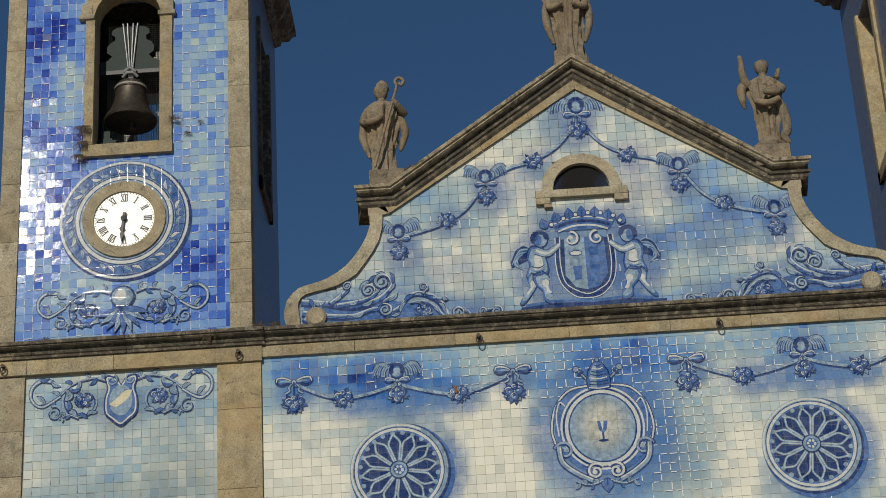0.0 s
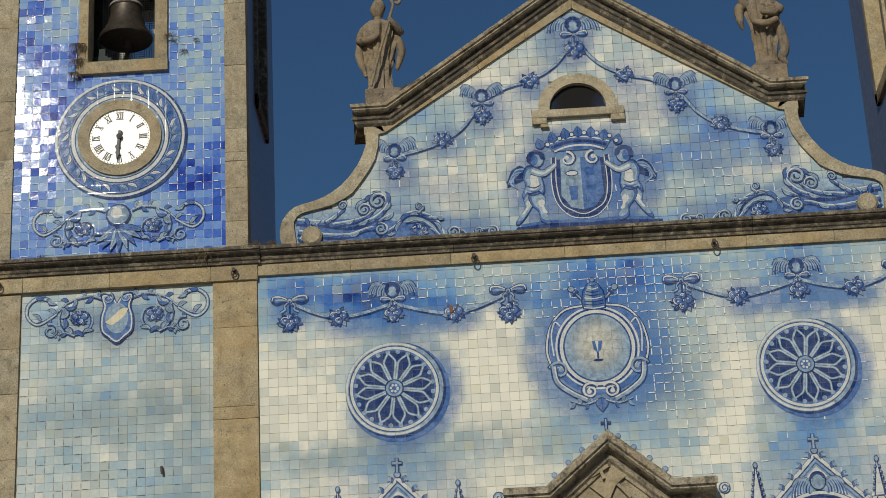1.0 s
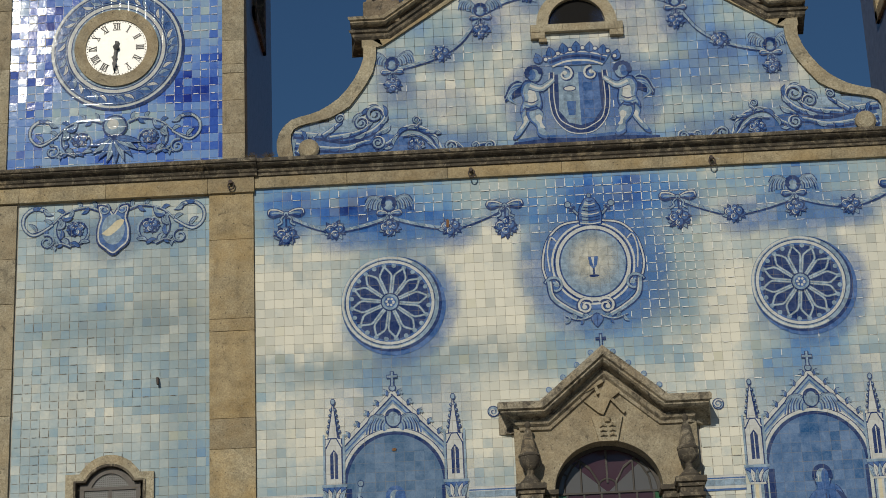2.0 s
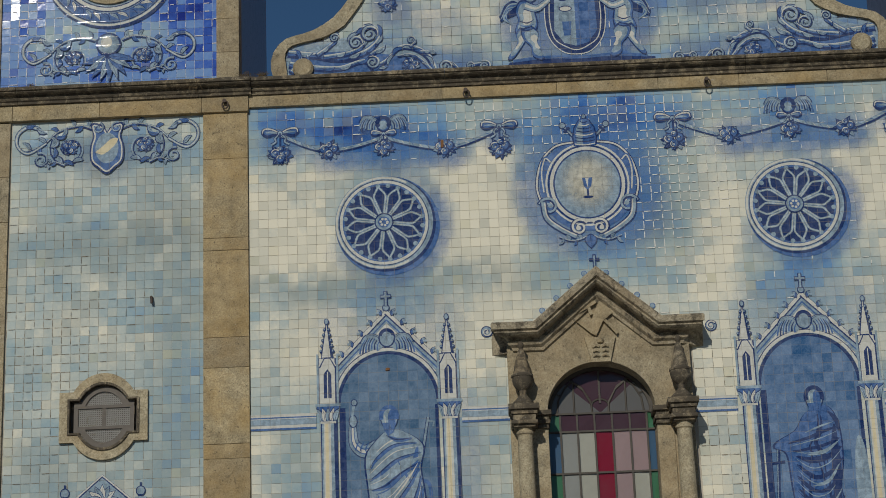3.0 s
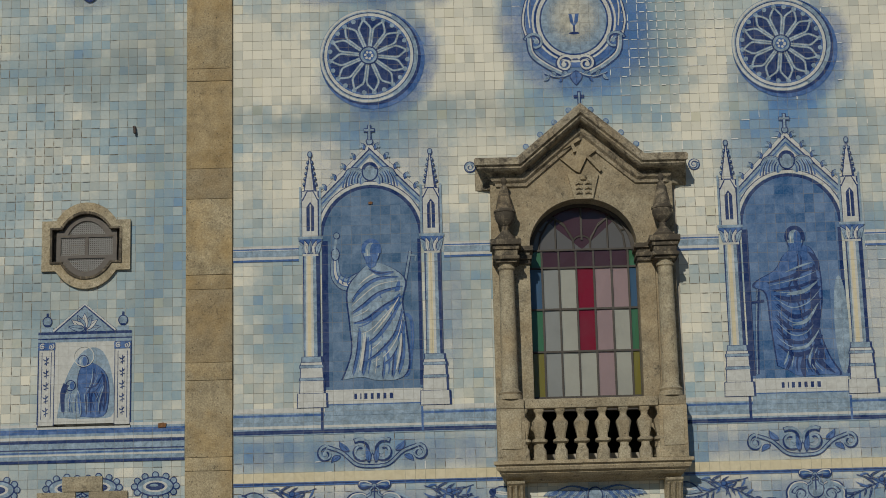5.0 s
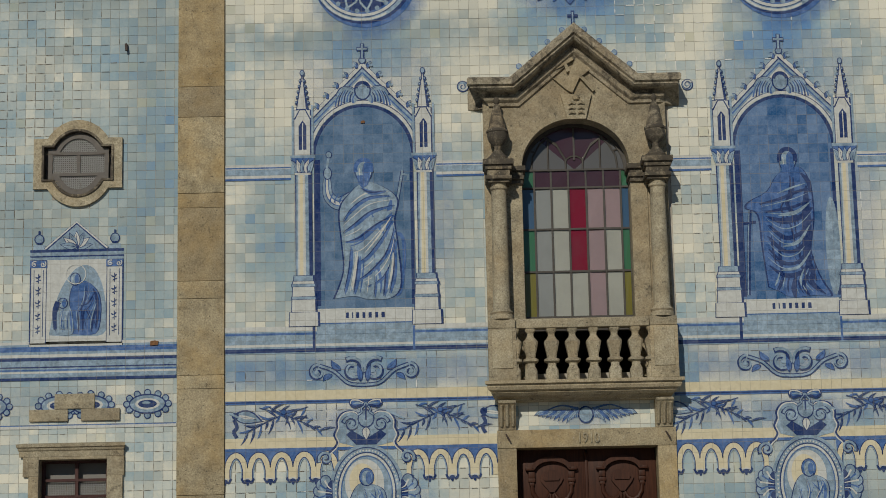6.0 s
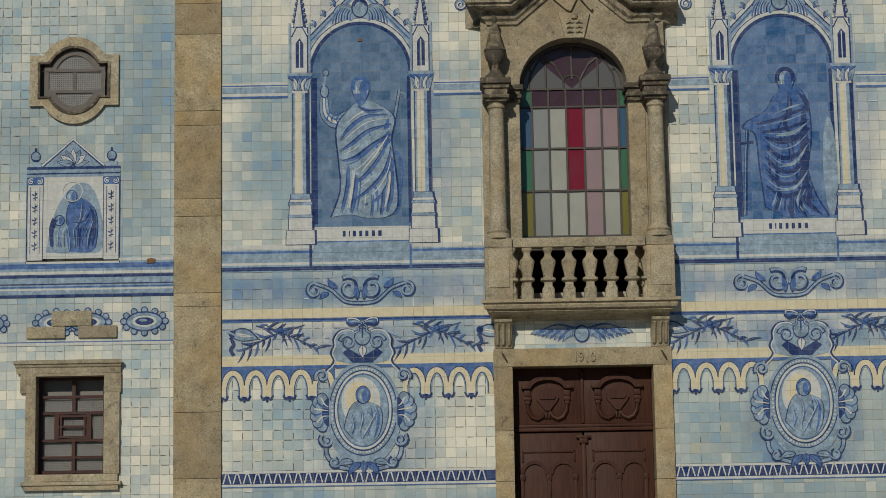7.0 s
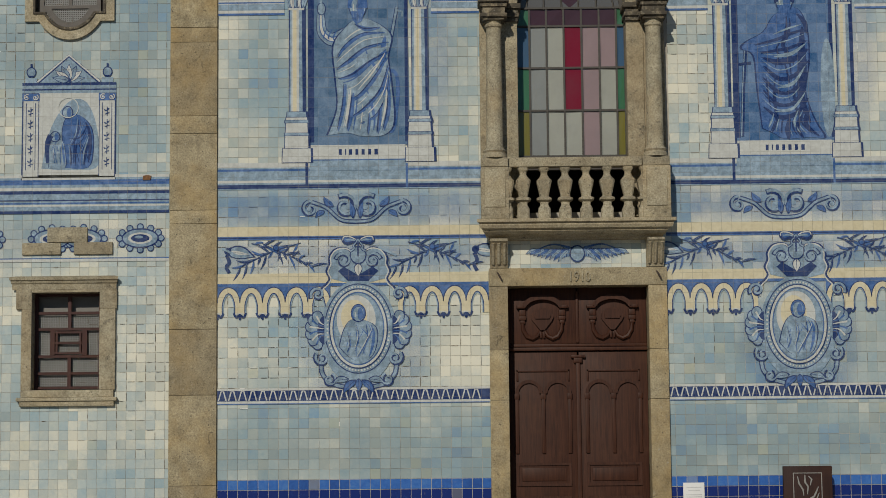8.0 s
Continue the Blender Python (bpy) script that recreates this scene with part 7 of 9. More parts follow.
        q.leaf(0.33, 0.02, 1.0, 0.17, 0.08, MD, -0.2, DK)
        q.leaf(0.45, -0.05, -0.8, 0.14, 0.07, MD, 0.2, DK)
        q.leaf(0.05, -0.14, 1.3, 0.22, 0.07, MD, 0.1, DK)
        p.v, p.f, p.m = p.v + q.v, p.f + [tuple(i + len(p.v) for i in f) for f in q.f], p.m + q.m
        p.y = q.y
    paint_part("curled_ornament", p, NAVE_PAINT, holder)


def portrait_medallion(cx, tone):
    holder = new("painted_medallion")
    holder.parent = wall_nave
    tagged(holder, "painted oval medallion with shells, scrolls and a draped shape")
    cz = 3.69
    p = Paint(cx, cz, y=-0.0235)
    p.fill([(x, z) for x, z in arc(0, -0.05, 0.53, 0.72, 0, 360, 40)], LT)
    for e in (-1, 1):
        side = [(0.54, 0.40), (0.52, 0.54), (0.44, 0.62), (0.40, 0.70), (0.44, 0.80), (0.40, 0.90), (0.40, 1.00), (0.32, 1.10), (0.18, 1.12), (0.08, 1.06)]
        p.fill([(0.0, 0.60)] + [(e * x, z) for x, z in side[3:]] + [(0.0, 1.06)], LT)
        p.line([(e * x, z) for x, z in side], DK, 0.032)
        p.line([(e * x * 0.95, z - 0.005) for x, z in side], WH, 0.018)
        p.line([(e * 0.52, -0.42), (e * 0.50, -0.62), (e * 0.36, -0.76), (e * 0.12, -0.82)], DK, 0.07)
        p.line([(e * 0.52, -0.42), (e * 0.50, -0.62), (e * 0.36, -0.76), (e * 0.12, -0.82)], LT, 0.04)
    paint_part("cartouche", p, NAVE_PAINT, holder)
    p = Paint(cx, cz, y=-0.0265)
    p.oval(0, 0, 0.475, 0.625, DK, n=48)
    p.oval(0, 0, 0.46, 0.61, LT, n=48)
    for k in range(64):
        a = 2 * math.pi * k / 64
        p.oval(0.43 * math.cos(a), 0.58 * math.sin(a), 0.014, 0.014, WH, n=7)
    p.hoop(0, 0, 0.40, 0.55, 0.015, DK)
    p.hoop(0, 0, 0.375, 0.525, 0.03, WH)
    p.hoop(0, 0, 0.35, 0.50, 0.012, MD)
    paint_part("oval_border", p, NAVE_PAINT, holder)
    p = Paint(cx, cz, y=-0.034)
    p.oval(0, 0, 0.34, 0.49, LT, n=40)
    p.oval(-0.03, 0.12, 0.27, 0.34, WH, n=30)
    p.oval(-0.06, 0.16, 0.18, 0.24, CR, n=30)
    robe(p, [(-0.26, -0.25), (-0.12, -0.40), (0.05, -0.46), (0.20, -0.36), (0.26, -0.12), (0.22, 0.04), (0.06, 0.12), (-0.10, 0.12), (-0.20, -0.02)],
         [[(-0.05, 0.1), (0.0, -0.1), (-0.05, -0.3)], [(0.1, 0.08), (0.12, -0.12), (0.05, -0.36)], [(-0.16, -0.02), (-0.12, -0.2), (-0.16, -0.32)], [(0.2, 0.0), (0.1, -0.2), (-0.02, -0.4)]], (0.0, 0.20, 0.075, 0.10), tone)
    p.hoop(0.0, 0.21, 0.085, 0.11, 0.03, MD, -40, 220, 20)
    p.hoop(0.0, 0.21, 0.10, 0.125, 0.010, DK, -60, 240, 20)
    paint_part("draped_shape", p, NAVE_PAINT, holder, "plain painted draped silhouette")
    for e in (-1, 1):
        p = Paint(cx, cz, flip=e, y=-0.028)
        for k in range(6):
            g = -1.25 + 0.5 * k
            x, z = 0.52 + 0.145 * math.cos(g), -0.02 + 0.20 * math.sin(g)
            p.ringed(x, z, 0.065, 0.07, LT, DK, 0.014)
        p.oval(0.53, -0.02, 0.13, 0.20, LT)
        p.fill([(0.47, 0.18)] + [(0.47 + 0.10 * math.cos(t), -0.02 + 0.2 * math.sin(t)) for t in (1.2, 0.8, 0.4, 0.0, -0.4, -0.8, -1.2)] + [(0.47, -0.22)], DK)
        for k in range(6):
            g = -1.2 + 0.48 * k
            q = (0.52 + 0.16 * math.cos(g), -0.02 + 0.21 * math.sin(g))
            p.line([(0.48, -0.02 + 0.08 * math.sin(g)), ((0.48 + q[0]) / 2, (q[1] - 0.02) / 2 + 0.01), q], WH if k % 2 else MD, 0.028, (0.3, 1))
        p.spiral(0.56, 0.48, 0.10, 1.3, -0.5, 0.045, LT, 1)
        p.spiral(0.50, -0.40, 0.10, 1.3, 0.8, 0.045, LT, -1)
        p.spiral(0.20, 0.95, 0.11, 1.4, 0.2, 0.045, LT, 1)
        p.spiral(0.40, -0.70, 0.09, 1.3, 2.0, 0.04, LT, 1)
        p.leaf(0.05, -0.72, -1.0, 0.22, 0.09, MD, 0.2, DK)
        p.leaf(0.15, -0.70, -0.4, 0.2, 0.08, LT, 0.2, DK)
        paint_part("shell_and_scroll", p, NAVE_PAINT, holder)
    p = Paint(cx, cz, y=-0.030)
    p.fill([(-0.28, 0.80), (-0.14, 0.66), (0.14, 0.66), (0.28, 0.80), (0.20, 0.86), (0, 0.74), (-0.20, 0.86)], DK)
    p.ringed(0, 1.02, 0.10, 0.11, LT, DK, 0.018)
    p.leaf(0, 0.9, -math.pi / 2, 0.17, 0.10, WH, 0, DK)
    p.bow(0, 1.22, 0.22)
    p.leaf(0, -0.70, -math.pi / 2, 0.16, 0.08, MD, 0, DK)
    paint_part("crest", p, NAVE_PAINT, holder)


portrait_medallion(-3.04, LT)
portrait_medallion(3.03, LT)
p = Paint(0.0, 4.70)
p.wings(0, 0.02, 0.20, 0.0, -0.1)
for e in (-1, 1):
    for k in range(9):
        p.leaf(e * (0.12 + 0.055 * k), 0.06, (-0.95 + 0.06 * k) if e > 0 else math.pi + 0.95 - 0.06 * k, 0.22 - 0.008 * k, 0.05, MD if k % 2 else LT, 0.1 * e, DK)
    p.line([(e * 0.1, 0.08), (e * 0.35, 0.13), (e * 0.64, 0.02)], MD, 0.035, (1, 0.3))
p.ringed(0, 0.0, 0.09, 0.10, LT, DK, 0.02)
paint_part("painted_wings", p, NAVE_PAINT, wall_nave, "painted spread wings in cobalt blue")

# painted tympanum: garlands, shield, scrolls
for sg in (-1, 1):
    m = lambda *q: [(sg * x, z) for x, z in q]
    garland("painted_garland", wall_pediment, PED_PAINT, [], m((0.73, 16.02), (2.12, 15.10)), m((1.49, 15.80), (2.87, 14.96)),
            [m((0.06, 16.60), (0.35, 16.25), (0.73, 16.03), (1.1, 15.93), (1.45, 15.75)), m((1.52, 15.70), (1.8, 15.3), (2.12, 15.08), (2.5, 14.95), (2.85, 14.88))], 0.92)
p = Paint()
p.cherub(0.0, 16.94, 0.34)
paint_part("winged_disc", p, PED_PAINT, wall_pediment)
holder = new("painted_shield")
holder.parent = wall_pediment
tagged(holder, "painted crowned shield held by two plain winged shapes")
p = Paint(-0.06, 14.35)
p.fill([(-0.43, 0.30), (0.43, 0.30), (0.45, -0.15), (0.36, -0.45), (0.2, -0.62), (0.0, -0.67), (-0.2, -0.62), (-0.36, -0.45), (-0.45, -0.15)], DK)
p.fill([(-0.30, 0.32), (0.0, 0.32), (0.0, -0.55), (-0.18, -0.50), (-0.32, -0.30)], LT)
p.fill([(0.0, 0.32), (0.30, 0.32), (0.32, -0.30), (0.18, -0.50), (0.0, -0.55)], MD)
for w, col in ((0.09, MD), (0.06, DK)):
    p.line([(-0.40, 0.34), (-0.42, -0.1), (-0.36, -0.42), (-0.18, -0.60), (0, -0.65), (0.18, -0.60), (0.36, -0.42), (0.42, -0.1), (0.40, 0.34)], col, w)
for o in (0.035, -0.035):
    p.line([(-(0.40 + o), 0.34), (-(0.42 + o), -0.1), (-(0.36 + o), -0.42), (-0.18 - o, -0.60 - o), (0, -0.65 - o), (0.18 + o, -0.60 - o), (0.36 + o, -0.42), (0.42 + o, -0.1), (0.40 + o, 0.34)], WH, 0.016)
p.oval(-0.14, 0.06, 0.10, 0.05, DK)
p.oval(-0.14, 0.06, 0.085, 0.035, WH)
p.fill([(-0.2, -0.15), (-0.06, -0.15), (-0.08, -0.38), (-0.18, -0.38)], MD)
for e in (-1, 1):
    p.spiral(e * 0.20, 0.30, 0.13, 1.0, 1.57, 0.05, WH, e)
paint_part("shield", p, PED_PAINT, holder)
p = Paint(-0.06, 14.35, y=-0.026)
p.fill([(-0.40, 0.44), (0.40, 0.44), (0.52, 0.62), (0.3, 0.70), (-0.3, 0.70), (-0.52, 0.62)], MD)
p.line([(-0.38, 0.43), (-0.2, 0.50), (0, 0.52), (0.2, 0.50), (0.38, 0.43)], WH, 0.03)
p.line([(-0.46, 0.56), (-0.2, 0.64), (0, 0.66), (0.2, 0.64), (0.46, 0.56)], WH, 0.022)
p.line([(-0.42, 0.50), (-0.2, 0.57), (0, 0.59), (0.2, 0.57), (0.42, 0.50)], DK, 0.05)
for k in range(7):
    x = -0.57 + 0.19 * k
    z = 0.72 - 0.5 * x * x
    p.leaf(x, z - 0.06, math.pi / 2 - x * 0.5, 0.17, 0.13, MD, 0, DK)
    p.ringed(x + 0.095 if k < 6 else x, z + 0.0, 0.028, 0.028, WH, DK, 0.014)
paint_part("crown", p, PED_PAINT, holder, "painted pointed crown")
p = Paint(-0.02, 13.475, y=-0.0175)
p.fill([(-1.12, 0.0), (1.10, 0.0), (1.12, 0.10), (0.6, 0.135), (0.0, 0.12), (-0.6, 0.14), (-1.05, 0.10)], DK)
p.line([(-1.0, 0.12), (-0.5, 0.16), (0.0, 0.14), (0.5, 0.16), (1.0, 0.12)], MD, 0.05)
paint_part("painted_floor", p, PED_PAINT, holder)
for e in (-1, 1):
    p = Paint(-0.06, 14.35, flip=e, y=-0.024)
    p.fill([(0.80, 0.16), (0.92, 0.24), (1.06, 0.16), (1.14, -0.02), (1.12, -0.12), (1.0, -0.06), (0.86, 0.0)], DK)
    for k in range(7):
        p.line([(0.82 + 0.03 * k, 0.17 - 0.02 * k), (0.98 + 0.015 * k, 0.15 - 0.035 * k), (1.12 - 0.03 * k, -0.08 - 0.015 * k)], (LT, MD)[k % 2], 0.03, (0, 0))
    p.line([(0.80, 0.16), (0.92, 0.235), (1.05, 0.16), (1.13, -0.02)], LT, 0.03, (0.6, 0.4))
    shapes = ([(0.64, 0.18), (0.80, 0.20), (0.88, 0.06), (0.85, -0.10), (0.90, -0.26), (0.84, -0.36), (0.68, -0.34), (0.58, -0.20), (0.60, 0.0)],
              [(0.84, -0.24), (0.90, -0.34), (0.88, -0.46), (0.94, -0.56), (1.01, -0.66), (1.02, -0.72), (0.95, -0.70), (0.84, -0.56), (0.76, -0.42), (0.72, -0.30)],
              [(0.66, -0.22), (0.80, -0.28), (0.78, -0.42), (0.68, -0.54), (0.66, -0.68), (0.56, -0.74), (0.50, -0.71), (0.57, -0.60), (0.60, -0.46), (0.57, -0.32)])
    for pts in shapes:
        ring = smooth_line(pts + [pts[0]], 4)[:-1]
        mid = sum(ring, Vector((0, 0))) / len(ring)
        p.fill([mid + (q - mid) * 1.10 for q in ring], DK)
        p.fill(ring, MD)
        p.fill([mid + (q - mid) * 0.86 + Vector((-0.012, 0.012)) for q in ring], LT)
        p.fill([mid + (q - mid) * 0.45 + Vector((-0.03, 0.03)) for q in ring], WH)
    for w, c in ((0.12, DK), (0.095, LT), (0.035, WH)):
        p.line([(0.74, 0.14), (0.58, 0.08), (0.46, 0.15), (0.38, 0.22)], c, w, (1.2, 0.7))
    for k, c in enumerate((DK, MD, DK)):
        p.line([(0.62, -0.1 - 0.07 * k), (0.72, -0.15 - 0.06 * k), (0.84, -0.11 - 0.07 * k)], c, 0.022, (0, 0))
    p.ringed(0.66, 0.31, 0.10, 0.11, LT, DK, 0.014)
    p.oval(0.70, 0.31, 0.06, 0.09, MD)
    for k in range(9):
        g = -0.3 + 0.42 * k
        p.oval(0.67 + 0.105 * math.cos(g), 0.34 + 0.10 * math.sin(g), 0.042, 0.038, DK, n=10)
    paint_part("winged_shape", p, PED_PAINT, holder, "plain painted winged silhouette")
for sg in (-1, 1):
    holder = new("painted_scrollwork")
    holder.parent = wall_pediment
    tagged(holder, "painted leafy scrollwork along the pediment's foot")
    p = Paint(0, 13.48, flip=sg)
    p.fill([(4.40, 0.02), (4.38, 0.40), (3.95, 0.50), (3.55, 0.62), (3.1, 0.55), (2.75, 0.42), (2.35, 0.40), (2.1, 0.02)], LT)
    p.fill([(4.38, 0.02), (4.34, 0.36), (3.95, 0.40), (3.5, 0.40), (3.1, 0.36), (2.8, 0.30), (2.5, 0.24), (2.2, 0.02)], MD)
    paint_part("ground_tone", p, PED_PAINT, holder)
    plumes = (([(4.38, 0.42), (4.0, 0.37), (3.65, 0.29), (3.25, 0.31), (2.95, 0.43)], 0.10), ([(4.36, 0.24), (3.95, 0.16), (3.6, 0.14), (3.25, 0.23), (2.95, 0.10)], 0.09),
              ([(3.65, 0.30), (3.28, 0.36), (3.06, 0.52), (3.00, 0.68), (3.14, 0.80), (3.34, 0.72), (3.42, 0.68)], 0.10), ([(3.85, 0.32), (3.45, 0.38), (3.24, 0.50), (3.30, 0.60)], 0.08),
              ([(3.95, 0.36), (3.78, 0.48), (3.66, 0.60), (3.72, 0.68)], 0.08), ([(2.18, 0.04), (2.28, 0.27), (2.50, 0.42), (2.72, 0.42), (2.92, 0.22), (3.15, 0.10)], 0.09),
              ([(2.24, 0.04), (2.40, 0.22), (2.56, 0.30), (2.74, 0.28)], 0.05), ([(2.4, 0.34), (2.28, 0.33), (2.2, 0.30)], 0.05), ([(2.55, 0.42), (2.47, 0.52), (2.55, 0.57)], 0.05),
              ([(1.84, 0.03), (1.96, 0.14), (2.10, 0.06)], 0.05), ([(1.36, 0.02), (1.50, 0.10), (1.75, 0.05)], 0.05), ([(4.34, 0.10), (4.2, 0.30), (4.25, 0.42)], 0.08), ([(4.2, 0.06), (4.08, 0.20), (4.10, 0.36)], 0.06))
    for i, (pts, w) in enumerate(plumes):
        p = Paint(0, 13.48, flip=sg, y=-0.0205 - 0.0012 * i)
        p.line([(x + w * 0.12, z - w * 0.32) for x, z in pts], DK, w * 1.15, (1, 0.45))
        p.line(pts, MD, w * 0.95, (1, 0.4))
        p.line([(x - w * 0.05, z + w * 0.12) for x, z in pts], LT, w * 0.6, (0.9, 0.4))
        p.line([(x - w * 0.05, z + w * 0.22) for x, z in pts], WH, w * 0.22, (0.8, 0.4))
        p.line([(x, z - w * 0.12) for x, z in pts], DK, w * 0.12, (0.6, 0.6))
        q = smooth_line(pts, 4)
        for k in range(2, len(q) - 2, 3):
            d = (q[k + 1] - q[k - 1]).normalized()
            g = math.atan2(d.y, d.x)
            p.leaf(q[k].x, q[k].y - w * 0.3, g - 0.55, w * 1.9, w * 0.55, (LT, MD)[k % 2], 0.3, DK)
        paint_part("leaf_scroll", p, PED_PAINT, holder)
    for i, (x, z, r, ccw) in enumerate(((3.15, 0.66, 0.13, -1), (3.36, 0.53, 0.10, -1), (3.68, 0.62, 0.07, -1), (3.12, 0.20, 0.10, 1), (2.03, 0.08, 0.09, -1), (1.45, 0.06, 0.09, 1), (2.22, 0.32, 0.04, 1), (2.53, 0.53, 0.06, -1), (1.66, 0.07, 0.06, -1))):
        p = Paint(0, 13.48, flip=sg, y=-0.036 - 0.0005 * i)
        p.spiral(x, z, r, 1.4, 2.4, r * 0.42, LT, ccw)
        p.line(arc(x, z, r * 0.95, r * 0.95, 60, 200, 10), WH, r * 0.16, (0, 0), smooth=False)
        paint_part("curl", p, PED_PAINT, holder)
    p = Paint(0, 13.48, flip=sg, y=-0.037)
    p.bunch(2.55, 0.13, 0.13, 12)
    paint_part("rosette", p, PED_PAINT, holder)

# tower paintings
def scroll_panel(cx, cz, half, height, mats, wall, shield=True):
    holder = new("painted_scrollwork")
    holder.parent = wall
    tagged(holder, "painted symmetrical leaf scrolls round a small shield")
    k = half / 1.35
    for e in (-1, 1):
        p = Paint(cx, cz, k, flip=e)
        p.spiral(0.55, 0.0, 0.29, 1.5, 0.9, 0.042, LT, -1)
        p.acanthus([(0.20, 0.30), (0.42, 0.36), (0.72, 0.28), (0.95, 0.08), (1.22, -0.02)], 0.040, 3)
        for w, c in ((0.075, DK), (0.05, LT), (0.016, WH)):
            p.line([(0.90, 0.10), (1.16, -0.05), (1.32, 0.06), (1.33, 0.24), (1.20, 0.36), (1.04, 0.34), (0.98, 0.26)], c, w, (0.6, 1))
        p.leaf(1.04, 0.34, 3.5, 0.16, 0.07, LT, 0.2, DK)
        p.leaf(1.20, 0.36, 2.7, 0.13, 0.06, MD, 0.2, DK)
        p.spiral(0.98, -0.16, 0.12, 1.4, 1.2, 0.035, LT, 1)
        p.bunch(0.55, 0.02, 0.13, 9)
        for g in range(6):
            t = -2.4 + 0.62 * g
            p.leaf(0.55 + 0.27 * math.cos(t), 0.0 + 0.27 * math.sin(t), t + 1.9, 0.15, 0.06, (LT, MD)[g % 2], 0.3, DK)
        p.acanthus([(0.62, -0.26), (0.78, -0.20), (0.92, -0.26)], 0.026, 8)
        paint_part("leaf_scroll", p, mats, holder)
    p = Paint(cx, cz, k, y=-0.034)
    if shield:
        rim = [(x * 0.86, z * 0.9) for x, z in ((0.0, 0.22), (0.10, 0.36), (0.26, 0.40), (0.22, 0.20), (0.27, 0.0), (0.26, -0.24), (0.14, -0.36), (0.0, -0.46), (-0.14, -0.36), (-0.26, -0.24), (-0.27, 0.0), (-0.22, 0.20), (-0.26, 0.40), (-0.10, 0.36), (0.0, 0.22))]
        p.fill([tuple(q) for q in smooth_line(rim, 5)[:-1]], MD)
        p.line(rim, DK, 0.035)
        p.line([(x * 0.93, z * 0.93) for x, z in rim], WH, 0.022)
        p.oval(0.0, -0.02, 0.17, 0.24, LT)
        p.fill([tuple(q) for q in smooth_line([(-0.17, -0.08), (-0.05, 0.02), (0.06, 0.12), (0.16, 0.12), (0.10, 0.0), (-0.06, -0.12), (-0.17, -0.08)], 5)[:-1]], CR)
        for e in (-1, 1):
            p.spiral(e * 0.14, 0.30, 0.09, 1.2, 1.2, 0.03, LT, e)
    else:
        p.ringed(0, 0.22, 0.17, 0.16, LT, DK, 0.03)
        p.oval(-0.03, 0.25, 0.09, 0.09, WH)
        for k2 in range(9):
            p.leaf(0, 0.02, -2.9 + 0.33 * k2, 0.42, 0.10, LT if k2 % 2 else MD, 0.05, DK)
    paint_part("centre", p, mats, holder)


scroll_panel(-7.09, 12.52, 1.36, 0.8, TOWER_PAINT, wall_tower)
scroll_panel(-7.09, 13.96, 1.30, 0.75, TOWER_PAINT, wall_belfry, False)

holder = new("painted_clock_border")
holder.parent = wall_belfry
tagged(holder, "painted blue leaf wreath round the clock")
p = Paint(CX, CZ)
p.oval(0.02, -0.02, 1.03, 1.03, DK, n=64)
p.oval(0, 0, 1.005, 1.005, LT, n=64)
p.hoop(0, 0, 0.985, 0.985, 0.03, WH)
p.hoop(0, 0, 0.95, 0.95, 0.02, DK)
p.hoop(0, 0, 0.86, 0.86, 0.15, MD)
p.hoop(0, 0, 0.765, 0.765, 0.02, DK)
p.hoop(0, 0, 0.725, 0.725, 0.05, WH)
p.hoop(0, 0, 0.69, 0.69, 0.014, DK)
p.hoop(0, 0, 0.665, 0.665, 0.03, LT)
paint_part("rings", p, TOWER_PAINT, holder)
for k in range(40):
    a = 2 * math.pi * k / 40
    p = Paint(CX, CZ, y=-0.019)
    x, z = 0.80 * math.cos(a), 0.80 * math.sin(a)
    p.leaf(x, z, a + 0.75, 0.17, 0.05, (LT, WH, MD)[k % 3], 0.25, DK)
    paint_part("leaf", p, TOWER_PAINT, holder)

holder = new("painted_panel")
holder.parent = wall_tower
tagged(holder, "painted little altar panel with pilasters and a draped shape")
p = Paint(-7.08, 0)
bar(p, -0.66, 0.66, 5.80, 7.12, DK)
bar(p, -0.65, 0.65, 5.81, 7.11, WH)
p.fill([(-0.42, 5.95), (0.41, 5.95), (0.41, 7.02), (-0.42, 7.02)], LT)
p.fill([(-0.42, 5.95), (0.41, 5.95), (0.41, 7.02), (-0.42, 7.02)], WH)
p.fill([tuple(q) for q in smooth_line([(-0.38, 5.97), (0.38, 5.97), (0.40, 6.5), (0.25, 6.9), (0.0, 6.92), (-0.25, 6.55), (-0.38, 5.97)], 5)[:-1]], LT)
bar(p, -0.66, 0.66, 7.04, 7.18, LT)
bar(p, -0.66, 0.66, 7.15, 7.19, DK)
bar(p, -0.66, 0.66, 7.08, 7.10, DK)
bar(p, -0.45, 0.44, 5.90, 5.95, WH)
paint_part("field", p, TOWER_PAINT, holder)
